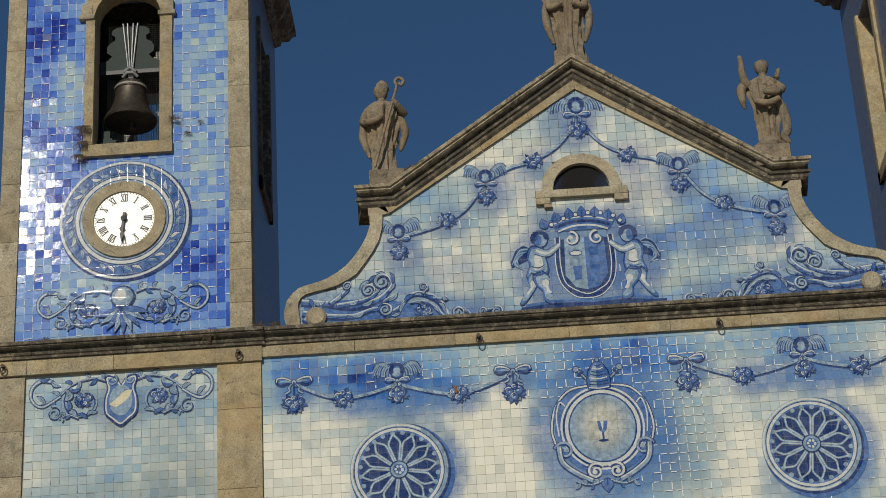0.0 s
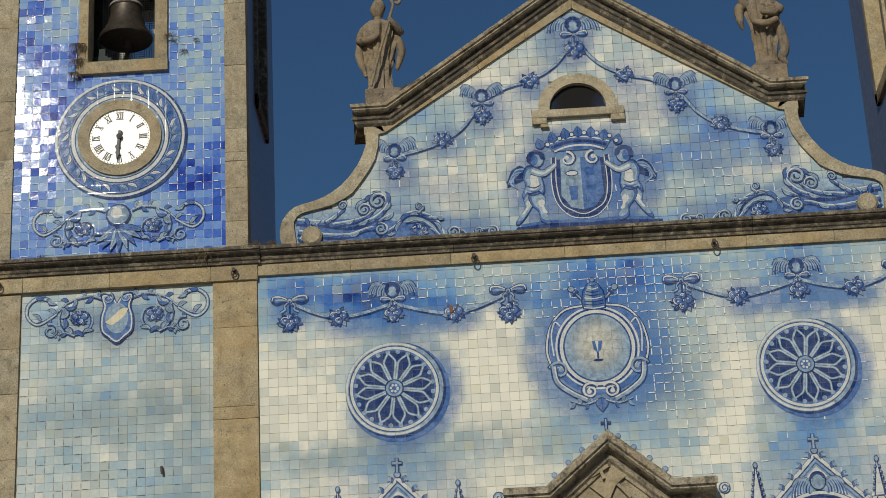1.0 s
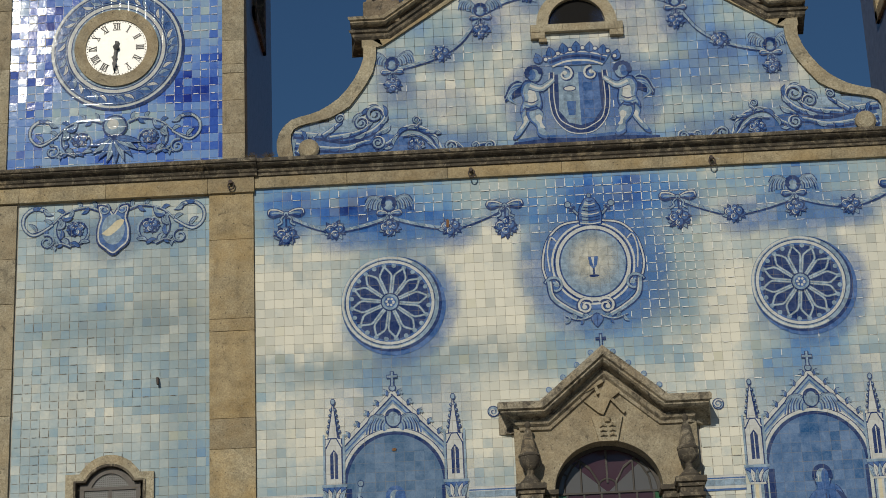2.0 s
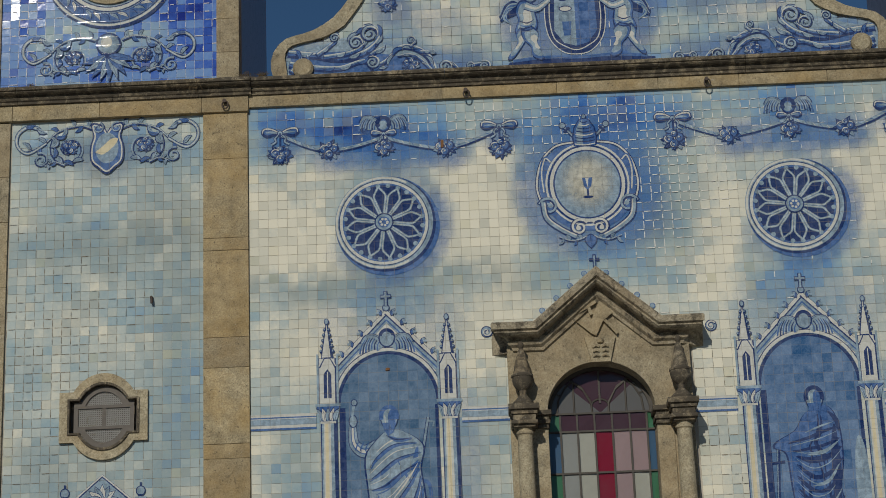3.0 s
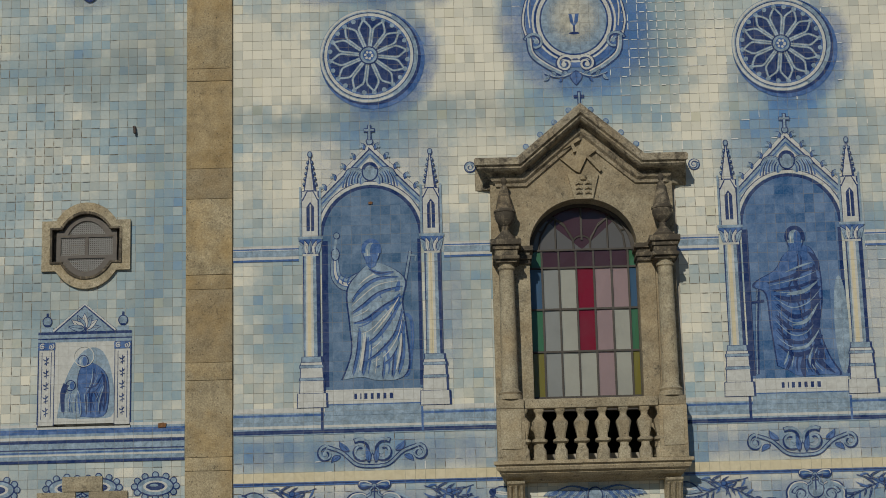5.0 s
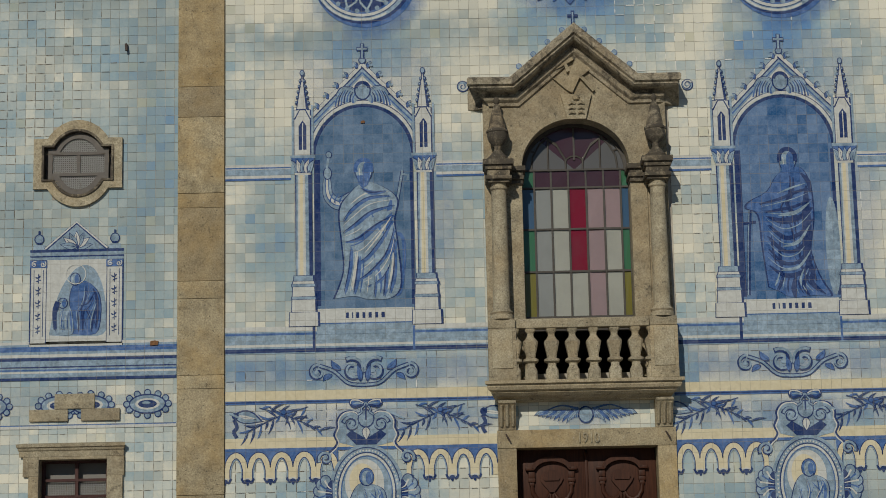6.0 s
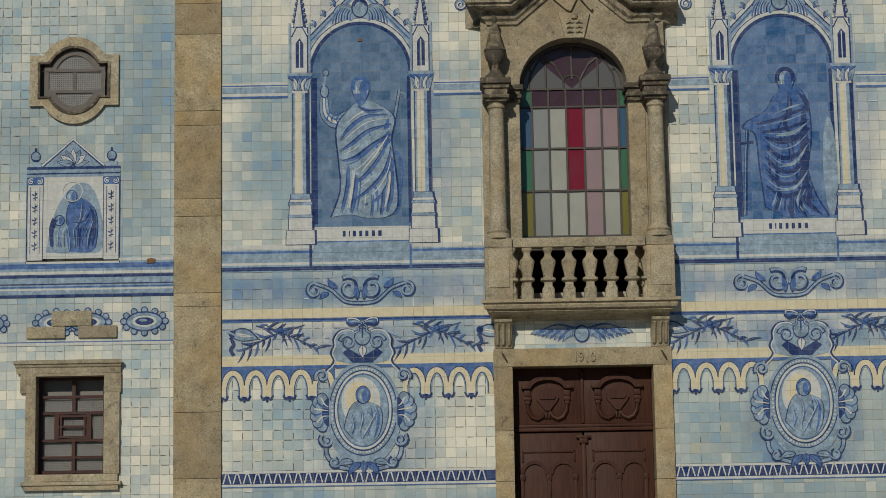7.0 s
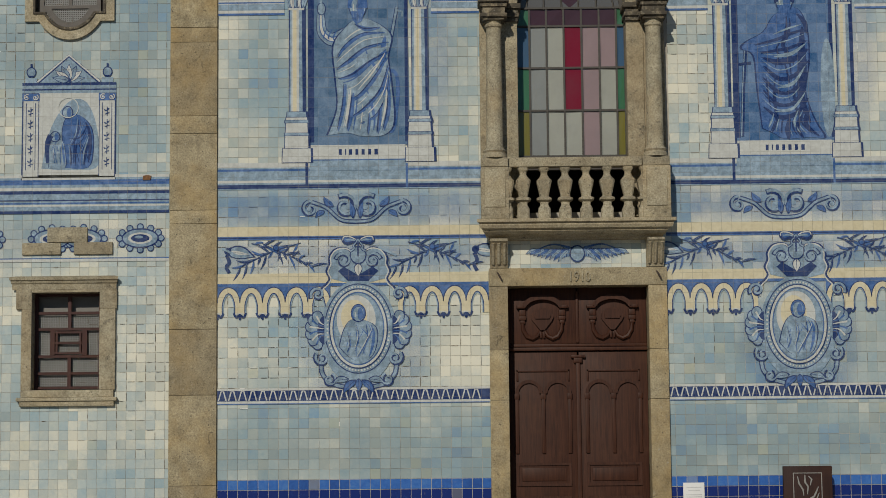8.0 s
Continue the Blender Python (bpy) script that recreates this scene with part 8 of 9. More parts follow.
for e in (-1, 1):
    p = Paint(-7.08 + e * 0.535, 0, y=-0.0195)
    bar(p, -0.115, 0.115, 5.86, 7.04, DK)
    bar(p, -0.105, 0.105, 5.86, 7.03, WH)
    bar(p, -0.07, -0.06, 5.95, 6.9, DK)
    bar(p, 0.06, 0.07, 5.95, 6.9, DK)
    for k in range(5):
        z = 6.06 + 0.18 * k
        p.line([(0, z - 0.07), (0, z + 0.06)], DK, 0.012, smooth=False)
        for f in (-1, 1):
            p.leaf(0, z, 1.57 - f * 0.9, 0.055, 0.022, DK, 0.2)
            p.leaf(0, z - 0.03, 1.57 - f * 1.8, 0.04, 0.018, DK, 0.2)
    bar(p, -0.12, 0.12, 6.93, 7.03, MD)
    p.spiral(-0.06, 6.98, 0.045, 1.2, 1.0, 0.02, WH)
    p.spiral(0.06, 6.98, 0.045, 1.2, 1.0, 0.02, WH, -1)
    paint_part("pilaster", p, TOWER_PAINT, holder)
    p = Paint(-7.08 + e * 0.535, 0, y=-0.0195)
    bar(p, -0.08, 0.08, 7.19, 7.26, LT)
    p.ringed(0, 7.34, 0.055, 0.06, LT, DK, 0.015)
    p.line([(0, 7.4), (0, 7.46)], DK, 0.03)
    p.line([(-0.04, 7.28), (0.04, 7.28)], DK, 0.025)
    paint_part("finial", p, TOWER_PAINT, holder)
p = Paint(-7.09, 0, y=-0.0195)
p.fill([(-0.42, 7.19), (0.42, 7.19), (0, 7.57)], LT)
p.line([(-0.44, 7.19), (0, 7.57), (0.44, 7.19)], DK, 0.05, smooth=False)
p.line([(-0.44, 7.20), (0, 7.58), (0.44, 7.20)], WH, 0.025, smooth=False)
for k in range(7):
    p.leaf(0, 7.22, 0.15 + 0.47 * k, 0.22, 0.09, WH if k % 2 else LT, 0, DK)
paint_part("gable", p, TOWER_PAINT, holder)
p = Paint(-7.07, 0, y=-0.0195)
robe(p, [(-0.06, 5.98), (0.26, 5.98), (0.33, 6.25), (0.31, 6.52), (0.20, 6.68), (0.06, 6.74), (-0.06, 6.66), (-0.10, 6.45), (-0.06, 6.2)], [[(0.12, 6.68), (0.10, 6.45), (0.02, 6.3)], [(0.24, 6.58), (0.14, 6.42), (-0.02, 6.40)], [(0.28, 6.4), (0.22, 6.2), (0.20, 6.02)], [(0.10, 6.35), (0.08, 6.2), (0.08, 6.02)], [(0.0, 6.3), (0.02, 6.15), (0.02, 6.02)]], (-0.03, 6.76, 0.065, 0.08), MD)
robe(p, [(-0.28, 5.98), (-0.06, 5.98), (-0.06, 6.2), (-0.10, 6.36), (-0.22, 6.38), (-0.30, 6.2)], [[(-0.2, 6.3), (-0.22, 6.15), (-0.2, 6.02)], [(-0.12, 6.3), (-0.13, 6.15), (-0.12, 6.02)]], (-0.20, 6.42, 0.06, 0.065), LT)
p.line([(-0.26, 6.44), (-0.31, 6.3), (-0.30, 6.05)], DK, 0.09, (1, 0.5))
p.hoop(-0.02, 6.83, 0.14, 0.14, 0.012, WH, 0, 360)
paint_part("draped_shape", p, TOWER_PAINT, holder, "plain painted draped silhouettes")
holder = new("painted_moulding")
holder.parent = wall_tower
tagged(holder, "painted blue and white lines across the tower")
p = Paint()
for z0, z1, col in ((5.335, 5.88, LT), (5.84, 5.88, WH), (5.74, 5.81, MD), (5.66, 5.70, WH), (5.61, 5.655, DK), (5.51, 5.53, DK), (5.47, 5.49, MD), (5.435, 5.46, WH), (5.385, 5.43, LT), (5.335, 5.375, DK), (4.70, 4.715, MD), (4.66, 4.70, WH)):
    bar(p, -8.52, -5.67, z0, z1, col)
paint_part("lines", p, TOWER_PAINT, holder)
for x in (-8.28, -7.30, -6.86, -6.07):
    p = Paint(x, 4.98)
    for k in range(12):
        a = 2 * math.pi * k / 12
        p.ringed(0.29 * math.cos(a), 0.16 * math.sin(a), 0.035, 0.035, LT, DK, 0.014)
    p.ringed(0, 0, 0.24, 0.12, LT, DK, 0.02)
    p.oval(0, 0, 0.17, 0.08, WH)
    p.oval(0, 0, 0.13, 0.055, DK)
    p.oval(-0.02, 0.015, 0.06, 0.02, LT)
    paint_part("oval_motif", p, TOWER_PAINT, holder)

# soft shading round the motifs
spots = []
for sg in (-1, 1):
    for x, z in ((4.52, 12.5), (3.80, 12.3), (2.99, 12.6), (2.99, 12.25), (2.09, 12.27), (1.28, 12.5), (3.4, 12.3), (2.5, 12.3)):
        spots += [(sg * x + 0.05, z - 0.05, 0.42, 0.36, 0.75), (sg * x + 0.1, z - 0.12, 0.22, 0.2, 0.6)]
    for k in range(14):
        a = -2.6 + 0.3 * k
        spots.append((sg * 2.985 + 0.78 * math.cos(a), 11.13 + 0.78 * math.sin(a), 0.24, 0.24, 0.75 if -1.8 < a < 0.4 else 0.25))
    spots += [(sg * 2.98, 9.6, 1.2, 0.7, 0.35), (sg * 2.98 + 1.0, 7.6, 0.3, 1.3, 0.4), (sg * 2.98 + 0.62, 3.4, 0.3, 0.7, 0.35), (sg * 3.06, 2.9, 0.7, 0.25, 0.55), (sg * 3.06, 4.5, 0.7, 0.5, 0.4), (sg * 3.06 - 0.6, 3.6, 0.3, 0.6, 0.3)]
for k in range(16):
    a = 2 * math.pi * k / 16
    spots.append((-0.03 + 0.80 * math.cos(a), 11.58 + 0.85 * math.sin(a), 0.38, 0.38, 0.7))
for sg in (-1, 1):
    for k in range(9):
        spots += [(sg * (1.5 + 0.42 * k), 5.38, 0.42, 0.30, 0.40), (sg * (1.5 + 0.42 * k), 4.70, 0.36, 0.26, 0.40)]
spots += [(0.75, 11.2, 0.5, 0.7, 0.5), (0.0, 12.4, 0.5, 0.5, 0.7), (0.9, 12.3, 0.7, 0.5, 0.4), (0.0, 4.70, 0.6, 0.2, 0.5)]
wash_sheet(wall_nave, wash_material("nave wash", (0.030, 0.19, 0.60), *NAVE_GRID), spots)
spots = [(0.0, 16.8, 0.4, 0.4, 0.7), (0.0, 16.45, 0.3, 0.3, 0.7)]
for sg in (-1, 1):
    for x, z in ((0.73, 16.02), (1.49, 15.80), (1.49, 15.45), (2.12, 15.1), (2.87, 14.95), (2.87, 14.6)):
        spots.append((sg * x + 0.04, z - 0.04, 0.36, 0.34, 0.75))
    for x, z, a in ((4.1, 13.8, 0.5), (3.6, 13.75, 0.55), (3.1, 13.8, 0.6), (2.6, 13.7, 0.5), (2.1, 13.6, 0.45), (1.6, 13.55, 0.35)):
        spots.append((sg * x, z, a, 0.35, 0.65))
    spots += [(sg * 0.75, 14.3, 0.5, 0.65, 0.7), (sg * 0.55, 14.95, 0.4, 0.3, 0.6)]
spots += [(-0.8, 14.2, 0.5, 0.7, 0.6), (0.75, 14.2, 0.5, 0.7, 0.7), (0.95, 15.5, 0.8, 0.5, 0.4), (-0.9, 15.6, 0.6, 0.4, 0.35), (1.7, 14.6, 0.9, 0.4, 0.4), (2.2, 14.3, 0.7, 0.3, 0.35), (-2.3, 14.3, 0.8, 0.35, 0.4), (-0.2, 16.6, 0.5, 0.5, 0.5), (-0.06, 14.9, 0.7, 0.4, 0.7), (-0.06, 13.7, 1.0, 0.35, 0.8), (-0.06, 14.2, 0.6, 0.6, 0.6), (0.5, 14.0, 0.4, 0.4, 0.6)]
wash_sheet(wall_pediment, wash_material("pediment wash", (0.05, 0.16, 0.54), *PED_GRID), spots)
spots = [(-7.1, 12.4, 0.5, 0.5, 0.6), (-7.8, 12.45, 0.6, 0.3, 0.35), (-6.4, 12.45, 0.6, 0.3, 0.35), (-7.15, 6.5, 0.35, 0.5, 0.5), (-7.1, 4.98, 1.6, 0.3, 0.25)]
wash_sheet(wall_tower, wash_material("tower wash", (0.06, 0.14, 0.36), *TOWER_GRID), spots)
RUST = plain_material("bare brown mortar", (0.20, 0.10, 0.045), 0.95, 0.5, 30.0)
for wall, x, z, w, h in ((wall_nave, -2.13, 12.33, 0.045, 0.13), (wall_tower, -5.98, 5.83, 0.12, 0.07), (wall_nave, -3.03, 8.94, 0.06, 0.04)):
    s = Shape()
    s.prism([(x - w / 2, z - h / 2), (x + w * 0.4, z - h * 0.45), (x + w / 2, z + h * 0.3), (x + w * 0.1, z + h / 2), (x - w * 0.45, z + h * 0.35)], -0.034, 0.0)
    part("bare_patch", s, RUST, wall, "brown patch where glaze has broken away", smooth=False)

p = Paint()
for e, z in ((-1, 9.43), (1, 9.38)):
    p.ringed(e * 1.60, z, 0.07, 0.07, LT, DK, 0.014)
    p.spiral(e * 1.60, z, 0.07, 1.2, 0.5, 0.03, WH, e)
    for k in range(4):
        p.ringed(e * (0.16 + 0.21 * k), 10.235 - 0.175 * k, 0.032, 0.032, LT, MD, 0.010)
p.line([(0.0, 10.30), (0.0, 10.52)], DK, 0.05, smooth=False)
p.line([(-0.075, 10.44), (0.075, 10.44)], DK, 0.05, smooth=False)
p.line([(0.0, 10.32), (0.0, 10.50)], LT, 0.022, smooth=False)
paint_part("painted_cresting", p, NAVE_PAINT, wall_nave, "painted curls and cross showing behind the gable")


# ---- glazed tiles ----
NAVE_WASH = [(-3.6, 12.80, 1.9, 0.42, 0.66), (-3.0, 12.40, 1.5, 0.30, 0.24), (0.3, 12.70, 1.2, 0.50, 0.52), (3.0, 12.8, 2.0, 0.3, 0.36), (0.0, 11.55, 1.05, 1.05, 0.42), (1.0, 11.4, 0.7, 0.9, 0.16), (-3.0, 11.1, 0.95, 0.95, 0.20), (2.95, 11.1, 0.95, 0.95, 0.22),
             (-0.5, 10.35, 1.0, 0.35, 0.22), (-3.8, 10.15, 1.3, 0.22, 0.14), (-1.45, 11.5, 0.55, 0.9, -0.34), (-4.4, 11.0, 0.6, 0.7, -0.28), (-3.9, 9.3, 1.1, 0.5, -0.22), (-1.6, 9.2, 0.5, 0.5, -0.2), (2.0, 11.2, 0.5, 0.9, -0.12), (4.3, 11.2, 0.6, 1.0, -0.25), (1.9, 9.8, 0.5, 1.0, -0.15), (-1.6, 10.7, 0.8, 0.25, -0.15), (2.9, 9.9, 0.9, 0.5, 0.22), (3.0, 8.0, 1.2, 1.6, 0.10), (1.25, 11.1, 0.55, 0.6, 0.16)]
LOW_WASH = [(-4.5, 7.5, 0.5, 1.0, 0.10), (-1.6, 7.6, 0.5, 1.2, 0.14), (1.6, 7.6, 0.4, 1.4, -0.05), (-3.0, 5.4, 2.4, 0.28, 0.22), (3.0, 5.4, 2.4, 0.28, 0.14), (-3.0, 3.7, 0.9, 0.9, 0.16), (3.0, 3.6, 1.3, 1.0, 0.22), (-4.3, 3.4, 0.6, 0.5, -0.08), (-1.7, 3.3, 0.5, 0.5, -0.10), (0.0, 2.0, 7.0, 0.62, 0.30), (-4.0, 7.2, 1.2, 1.6, 0.10)]
TOWER_WASH = [(-7.1, 12.6, 1.6, 0.5, 0.10), (-6.0, 8.6, 0.6, 2.2, 0.16), (-7.6, 10.9, 1.0, 0.4, 0.12), (-7.5, 7.6, 1.0, 0.5, 0.12), (-7.8, 9.4, 0.8, 0.8, -0.10), (-6.0, 3.6, 0.7, 1.2, -0.16), (-8.2, 3.6, 0.6, 1.4, -0.12), (-7.1, 2.3, 1.6, 0.4, -0.05)]
# The wash at (-8.4, 18.9) is dark blue tiles plus a cast shadow painted in.
BELFRY_WASH_SHADE = [(-5.9, 17.4, 0.7, 1.4, -0.26), (-6.2, 13.75, 1.0, 0.35, 0.12), (-6.0, 14.6, 0.6, 0.5, 0.14), (-8.3, 17.0, 0.5, 1.4, 0.06), (-7.1, 14.35, 0.9, 0.25, -0.30), (-8.4, 18.9, 0.4, 0.6, 0.30), (-8.0, 17.8, 0.3, 0.8, -0.25)]
PED_WASH = [(-0.05, 13.48, 1.5, 0.16, 0.5), (0.0, 14.3, 1.15, 0.75, 0.46), (-3.6, 13.75, 1.0, 0.4, 0.36), (3.7, 13.75, 1.1, 0.4, 0.50), (-2.3, 15.45, 0.8, 0.5, 0.30), (2.9, 15.0, 0.7, 0.35, 0.34), (0.0, 16.7, 0.8, 0.5, 0.18), (1.8, 14.7, 0.7, 0.5, 0.22), (1.9, 15.6, 0.8, 0.35, 0.26), (-2.6, 14.9, 0.5, 0.5, 0.14), (-1.3, 14.4, 0.5, 0.7, -0.16), (1.0, 15.2, 0.4, 0.5, -0.15), (2.3, 13.75, 0.7, 0.3, 0.18), (-2.0, 13.75, 0.8, 0.25, 0.24)]
BELFRY_GRID = (0.133, -8.72, 13.45)
NAVE_MURK = [(0.0, 1.95, 9.0, 0.62, 0.62), (3.0, 3.3, 1.7, 0.6, 0.5), (1.1, 11.0, 0.55, 0.6, 0.6), (-3.9, 10.17, 1.3, 0.22, 0.6), (-1.5, 10.2, 1.0, 0.25, 0.5), (-2.9, 11.75, 0.9, 0.2, 0.35), (-2.9, 10.5, 0.9, 0.2, 0.3), (-4.4, 7.3, 0.5, 1.2, 0.3), (-1.6, 7.4, 0.4, 1.0, 0.35)]
TOWER_MURK = [(-7.2, 10.95, 1.5, 0.40, 0.5), (-6.0, 9.7, 0.5, 1.6, 0.45), (-7.6, 7.55, 1.0, 0.5, 0.55), (-6.1, 7.3, 0.5, 1.2, 0.4), (-6.2, 11.4, 0.5, 0.6, 0.4)]
NAVE_TILE = tile_material("nave tile glaze", NAVE_WASH + LOW_WASH, NAVE_GRID, 0.11, 0.15, 0.34, murk=NAVE_MURK)
TOWER_TILE = tile_material("tower tile glaze", TOWER_WASH, TOWER_GRID, 0.20, 0.13, 0.34, 0.04, mottle=0.6, murk=TOWER_MURK)
BELFRY_TILE = tile_material("belfry tile glaze", BELFRY_WASH_SHADE, BELFRY_GRID, 0.66, 0.30, 0.28, -0.5, 0.035, 0.035, 0.15, mottle=0.6, blues=((0.16, 0.29, 0.60), (0.05, 0.125, 0.50), (0.014, 0.03, 0.24)))
PED_TILE = tile_material("pediment tile glaze", PED_WASH, PED_GRID, 0.12, 0.13, 0.50, blues=((0.16, 0.31, 0.60), (0.05, 0.145, 0.50), COBALT))
DADO_MID = tile_material("blue dado glaze", [], NAVE_GRID, 0.82, 0.14, 0.1, -0.46, patchy=0.0, mottle=0.1)
DADO_DARK = tile_material("cobalt dado glaze", [], NAVE_GRID, 1.03, 0.06, 0.05, -0.46, patchy=0.0, mottle=0.05)


def tile_coords(pitch, seed, tilt=0.010, gap=0.0019):
    """One bevelled tile round its own centre; each corner of the face set a little in or out."""
    rnd = random.Random(seed)
    h, f = pitch / 2 - gap, pitch / 2 - gap - 0.0026
    a, b, o = rnd.gauss(0, tilt), rnd.gauss(0, tilt), rnd.uniform(-0.0008, 0.0008)
    back = [(-h, 0.004, -h), (h, 0.004, -h), (h, 0.004, h), (-h, 0.004, h)]
    rim = [(x, -0.0030 + o + a * x + b * z, z) for x, z in ((-h, -h), (h, -h), (h, h), (-h, h))]
    face = [(x, -0.0048 + o + a * x + b * z, z) for x, z in ((-f, -f), (f, -f), (f, f), (-f, f))]
    verts = back + rim + face
    faces = [(8, 9, 10, 11)]
    for k in range(4):
        j = (k + 1) % 4
        faces += [(k, j, 4 + j, 4 + k), (4 + k, 4 + j, 8 + j, 8 + k)]
    return verts, faces


def flat_mesh(name, verts, faces, mat):
    me = bpy.data.meshes.new(name)
    me.from_pydata(verts, [], faces)
    me.materials.append(mat)
    return me


def tile_field(wall, mat, grid, x0, x1, z0, z1, keep, zone, tilt=0.010, limit=300, gap=0.0019):
    """Tiles on a grid; those in the zone (x0, x1, z0, z1) are parts, the rest one joined sheet."""
    pitch, gx, gz = grid
    kinds = [tile_coords(pitch, 70 + k, tilt, gap) for k in range(24)]
    meshes = [flat_mesh("tile", *q, mat) for q in kinds]
    rnd = random.Random(int(abs(x0) * 100))
    verts, faces, made = [], [], 0
    for j in range(int((z0 - gz) / pitch) - 1, int((z1 - gz) / pitch) + 2):
        for i in range(int((x0 - gx) / pitch) - 1, int((x1 - gx) / pitch) + 2):
            a, b, c, d = gx + i * pitch, gx + (i + 1) * pitch, gz + j * pitch, gz + (j + 1) * pitch
            cx, cz = (a + b) / 2, (c + d) / 2
            if b < x0 + 0.02 or a > x1 - 0.02 or d < z0 + 0.02 or c > z1 - 0.02 or not keep(cx, cz):
                continue
            k = rnd.randrange(24)
            whole = a >= x0 - 0.001 and b <= x1 + 0.001 and c >= z0 - 0.001 and d <= z1 + 0.001
            if whole and made < limit and zone[0] < cx < zone[1] and zone[2] < cz < zone[3]:
                ob = new("tile", meshes[k])
                ob.parent, ob.location = wall, (cx, 0.0, cz)
                made += 1
            else:
                n = len(verts)
                for x, y, z in kinds[k][0]:
                    verts.append((min(max(cx + x, x0 + 0.001), x1 - 0.001), y, min(max(cz + z, z0 + 0.001), z1 - 0.001)))
                faces += [tuple(q + n for q in f) for f in kinds[k][1]]
    ob = new("tile_sheet", flat_mesh("tile_sheet", verts, faces, mat))
    ob.parent = wall
    tagged(ob, "field of hand-painted glazed tiles", kind="stuff")


def outside(*rects):
    return lambda x, z: not any(a < x < b and c < z < d for a, b, c, d in rects)


def in_tympanum(x, z):
    """Inside the pediment's stone border."""
    if (abs(x) < 0.60 and 15.45 < z < 16.02 and ((x + 0.03) / 0.56) ** 2 + ((z - 15.47) / 0.56) ** 2 < 1) or ((abs(x) - 4.16) ** 2 + (z - 13.62) ** 2 < 0.02):
        return False
    if z > 15.2:
        return abs(x) < (17.36 - z) / 0.653 and abs(x) < 3.2
    edge = 4.5
    for (xa, za), (xb, zb) in zip(INNER, INNER[1:]):
        if min(za, zb) <= z <= max(za, zb) and abs(za - zb) > 1e-6:
            edge = min(edge, xa + (xb - xa) * (z - za) / (zb - za))
    return abs(x) < edge + 0.09


tile_field(wall_nave, NAVE_TILE, NAVE_GRID, -4.998, 4.998, 1.62, 13.03, outside((-1.21, 1.21, 0, 4.48), (-1.26, 1.26, 5.12, 9.35), (-0.6, 0.6, 9.2, 9.6)), (1.3, 4.2, 9.3, 11.6))
tile_field(wall_nave, DADO_MID, (0.14, -4.99, 1.48), -4.998, 4.998, 1.48, 1.62, outside((-1.21, 1.21, 0, 4.48)), (0, 0, 0, 0), gap=0.0035)
tile_field(wall_nave, DADO_DARK, (0.14, -4.99, 0.08), -4.998, 4.998, 0.0, 1.48, outside((-1.21, 1.21, 0, 4.48)), (1.2, 4.2, 1.0, 1.5), gap=0.0035)
tile_field(wall_tower, TOWER_TILE, TOWER_GRID, -8.528, -5.662, 0.0, 12.97, outside((-7.60, -6.55, 2.8, 4.3), (-7.65, -6.52, 8.13, 8.74), (-7.45, -6.72, 7.95, 8.92)), (-8.5, -5.7, 9.3, 11.3))
tile_field(wall_belfry, BELFRY_TILE, (0.133, -8.72, 13.45), -8.718, -5.462, 13.42, 20.5, outside((-7.62, -6.45, 16.7, 19.7), (-7.5, -6.67, 15.0, 15.9)), (-8.7, -5.5, 16.6, 18.6), 0.006)
tile_field(wall_pediment, PED_TILE, PED_GRID, -4.5, 4.5, 13.42, 17.25, in_tympanum, (-2.9, 2.9, 13.9, 15.3))
tile_field(wall_tower_far, TOWER_TILE, (0.133, 5.66, 0.06), 5.662, 8.528, 0.0, 12.97, outside((6.55, 7.60, 2.8, 4.3), (6.62, 7.55, 8.0, 8.9)), (0, 0, 0, 0))
tile_field(wall_belfry_far, BELFRY_TILE, (0.133, 5.46, 13.45), 5.462, 8.718, 13.42, 20.5, outside((6.45, 7.62, 16.7, 19.7)), (0, 0, 0, 0), 0.008)


def joint_lines(wall, grid, x0, x1, z0, z1, keep, width=0.006, mat=JOINT_GLINT_WHITE, label="white pointing and painted glints along the tile joints"):
    """Marks standing a little proud in some of the joints; the white ones also paint sun glints."""
    pitch, gx, gz = grid
    sh = Shape()
    rnd = random.Random(int(x0 * 10) + 500)
    for j in range(int((z0 - gz) / pitch), int((z1 - gz) / pitch) + 1):
        for i in range(int((x0 - gx) / pitch), int((x1 - gx) / pitch) + 1):
            a, c = gx + i * pitch, gz + j * pitch
            chance = keep(a, c)
            for du, dv in ((1, 0), (0, 1)):
                if rnd.random() > chance:
                    continue
                w = width * rnd.uniform(0.6, 1.3)
                s0, s1 = rnd.uniform(0, 0.3) * pitch, rnd.uniform(0.6, 1.0) * pitch
                if du:
                    q = [(a + s0, c - w), (a + s1, c - w * 0.7), (a + s1, c + w), (a + s0, c + w * 0.7)]
                else:
                    q = [(a - w, c + s0), (a + w, c + s0), (a + w * 0.7, c + s1), (a - w * 0.7, c + s1)]
                sh.face([(x, -0.0157, z) for x, z in q])
    ob = part("mortar_joint", sh, mat, wall, label, smooth=False)
    tagged(ob, kind="stuff")


def near(*spots):
    return lambda x, z: sum(w * math.exp(-((x - u) / a) ** 2 - ((z - v) / b) ** 2) for u, v, a, b, w in spots)


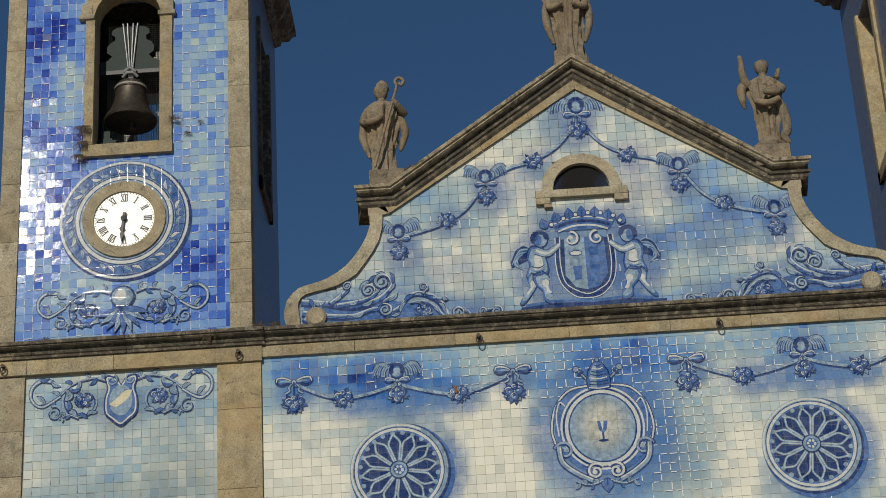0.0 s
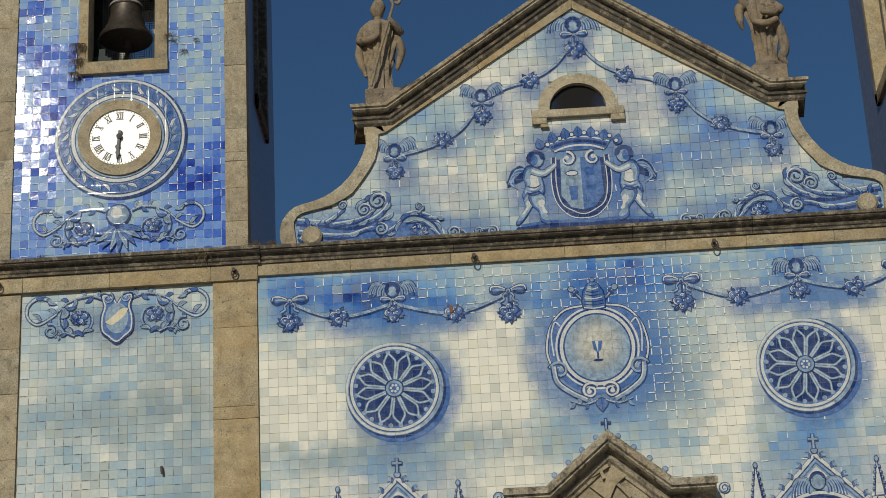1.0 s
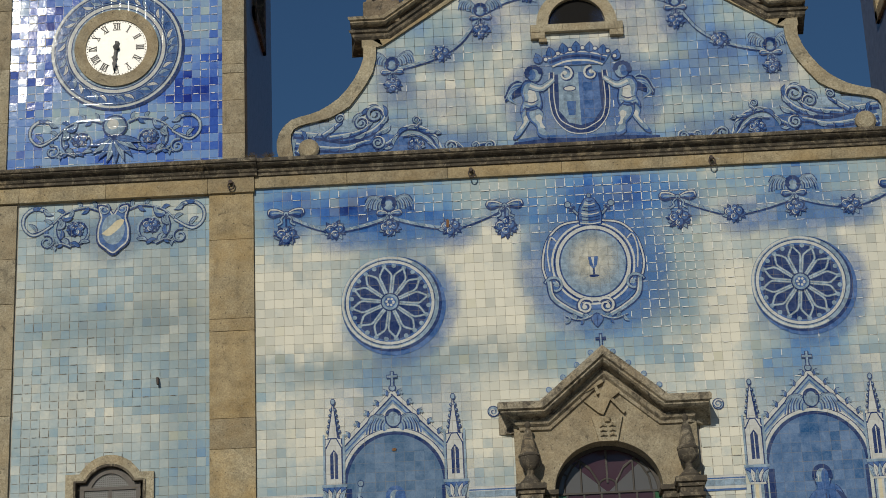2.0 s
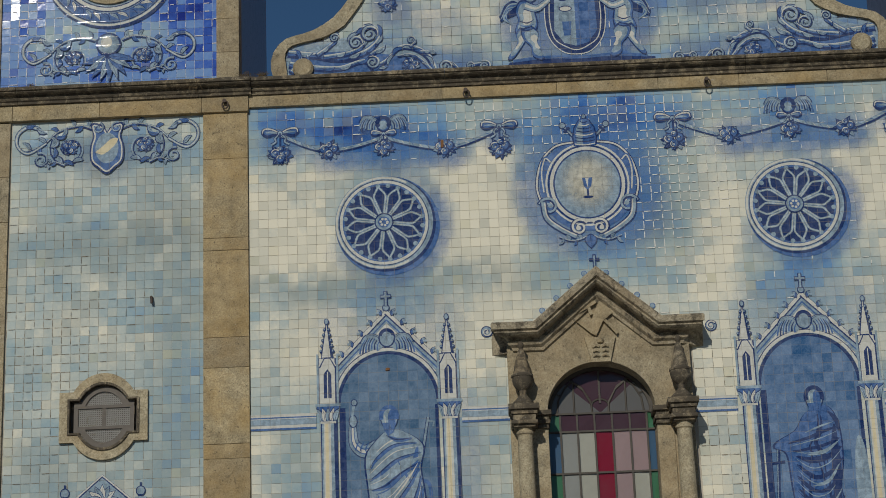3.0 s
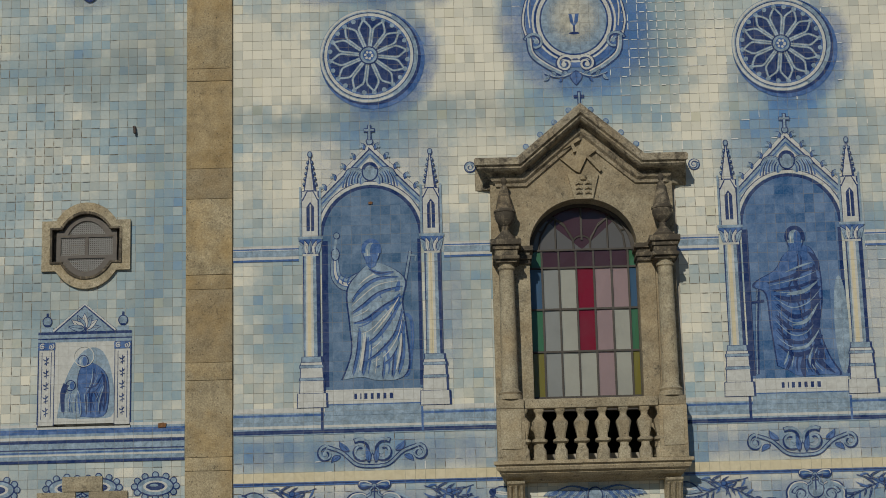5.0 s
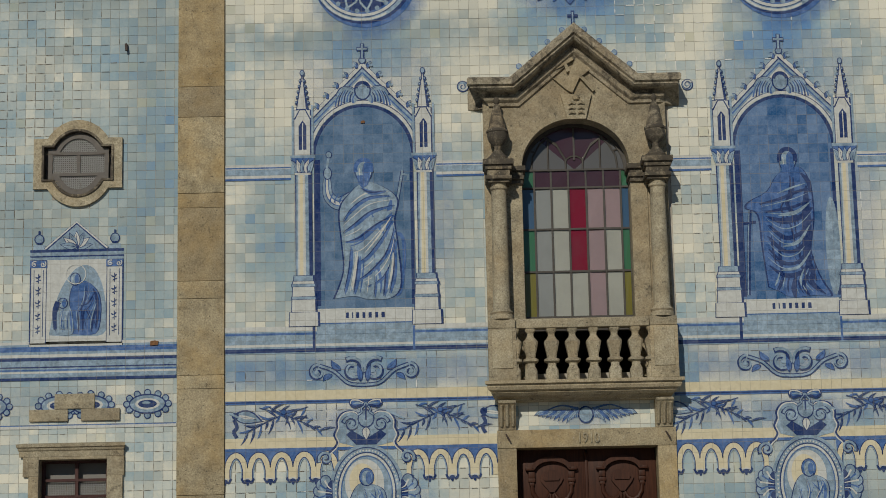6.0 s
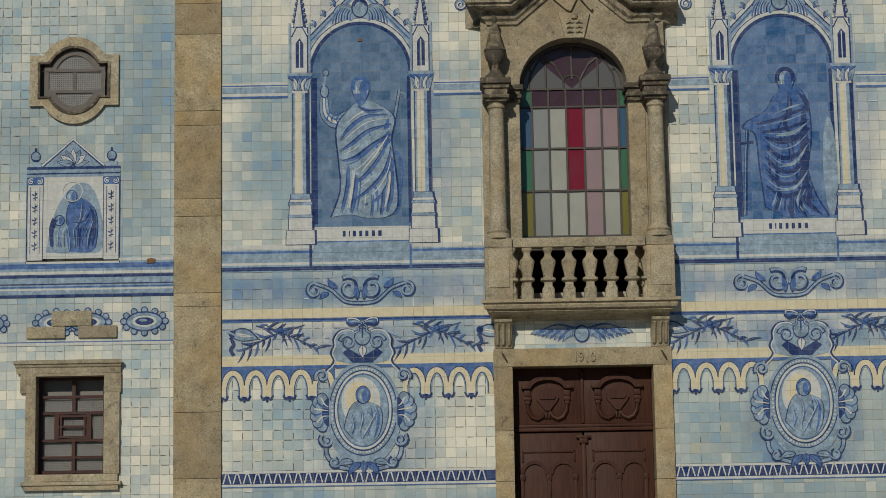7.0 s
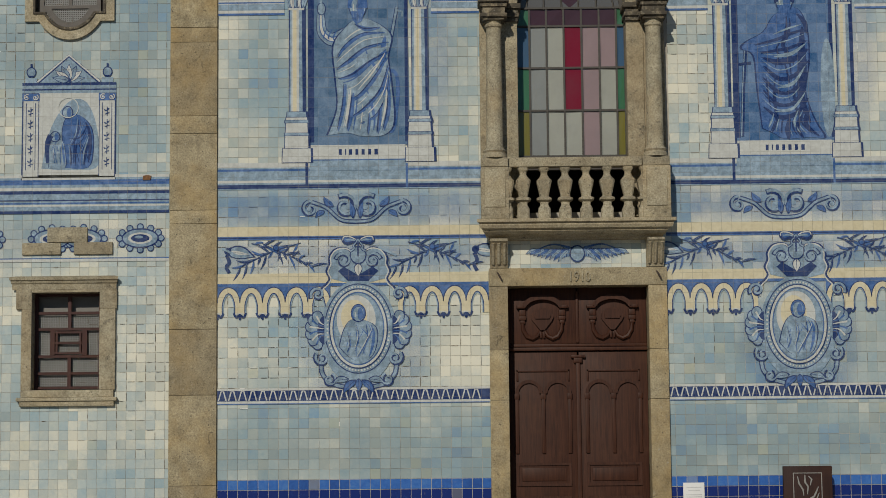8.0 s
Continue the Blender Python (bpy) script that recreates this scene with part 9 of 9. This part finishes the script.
# White lines: pale pointing, and sparkles of sun on tile edges painted as colour.
joint_lines(wall_nave, NAVE_GRID, -4.9, 4.9, 1.7, 12.9, near((1.15, 11.4, 0.65, 1.0, 1.0), (1.5, 12.7, 3.0, 0.35, 0.75), (-2.0, 12.6, 1.2, 0.4, 0.35), (3.0, 7.3, 0.9, 1.2, 0.16), (-3.0, 12.8, 2.0, 0.2, 0.3), (0.0, 12.2, 0.8, 0.6, 0.5), (3.0, 11.2, 1.0, 1.2, 0.15), (-4.0, 4.0, 1.0, 1.2, 0.12)))
joint_lines(wall_pediment, PED_GRID, -3.0, 3.0, 13.6, 15.2, near((0.0, 14.2, 2.5, 0.8, 0.12), (-2.2, 15.2, 0.9, 0.5, 0.5), (1.9, 14.3, 0.8, 0.5, 0.3)))
joint_lines(wall_belfry, (0.133, -8.72, 13.45), -8.7, -5.5, 13.5, 16.5, near((-6.0, 15.2, 0.8, 1.6, 0.35), (-8.3, 15.0, 0.6, 2.0, 0.35)))
joint_lines(wall_belfry, (0.133, -8.72, 13.45), -6.3, -5.5, 16.5, 19.5, near((-6.0, 17.5, 0.8, 1.6, 0.35)))
joint_lines(wall_belfry, (0.133, -8.72, 13.45), -8.7, -7.95, 16.5, 19.5, near((-8.3, 17.5, 0.8, 1.6, 0.35)))
BROWN_JOINT = plain_material("dirty brown mortar", (0.17, 0.14, 0.10), 0.9, 0.5, 3.0)
joint_lines(wall_nave, NAVE_GRID, -4.9, -1.3, 2.9, 5.6, near((-3.2, 4.1, 2.4, 1.3, 0.75)), 0.0032, BROWN_JOINT, "brown dirt in the tile joints")
joint_lines(wall_nave, NAVE_GRID, 1.3, 4.9, 2.9, 9.2, near((3.2, 4.6, 2.2, 0.9, 0.45), (1.9, 7.8, 0.7, 1.6, 0.5)), 0.0030, BROWN_JOINT, "brown dirt in the tile joints")
joint_lines(wall_tower, TOWER_GRID, -8.4, -5.7, 1.8, 12.2, near((-7.9, 9.3, 1.0, 1.6, 0.7), (-6.0, 3.4, 0.9, 1.4, 0.5), (-8.1, 6.6, 0.5, 0.9, 0.5)), 0.0030, BROWN_JOINT, "brown dirt in the tile joints")
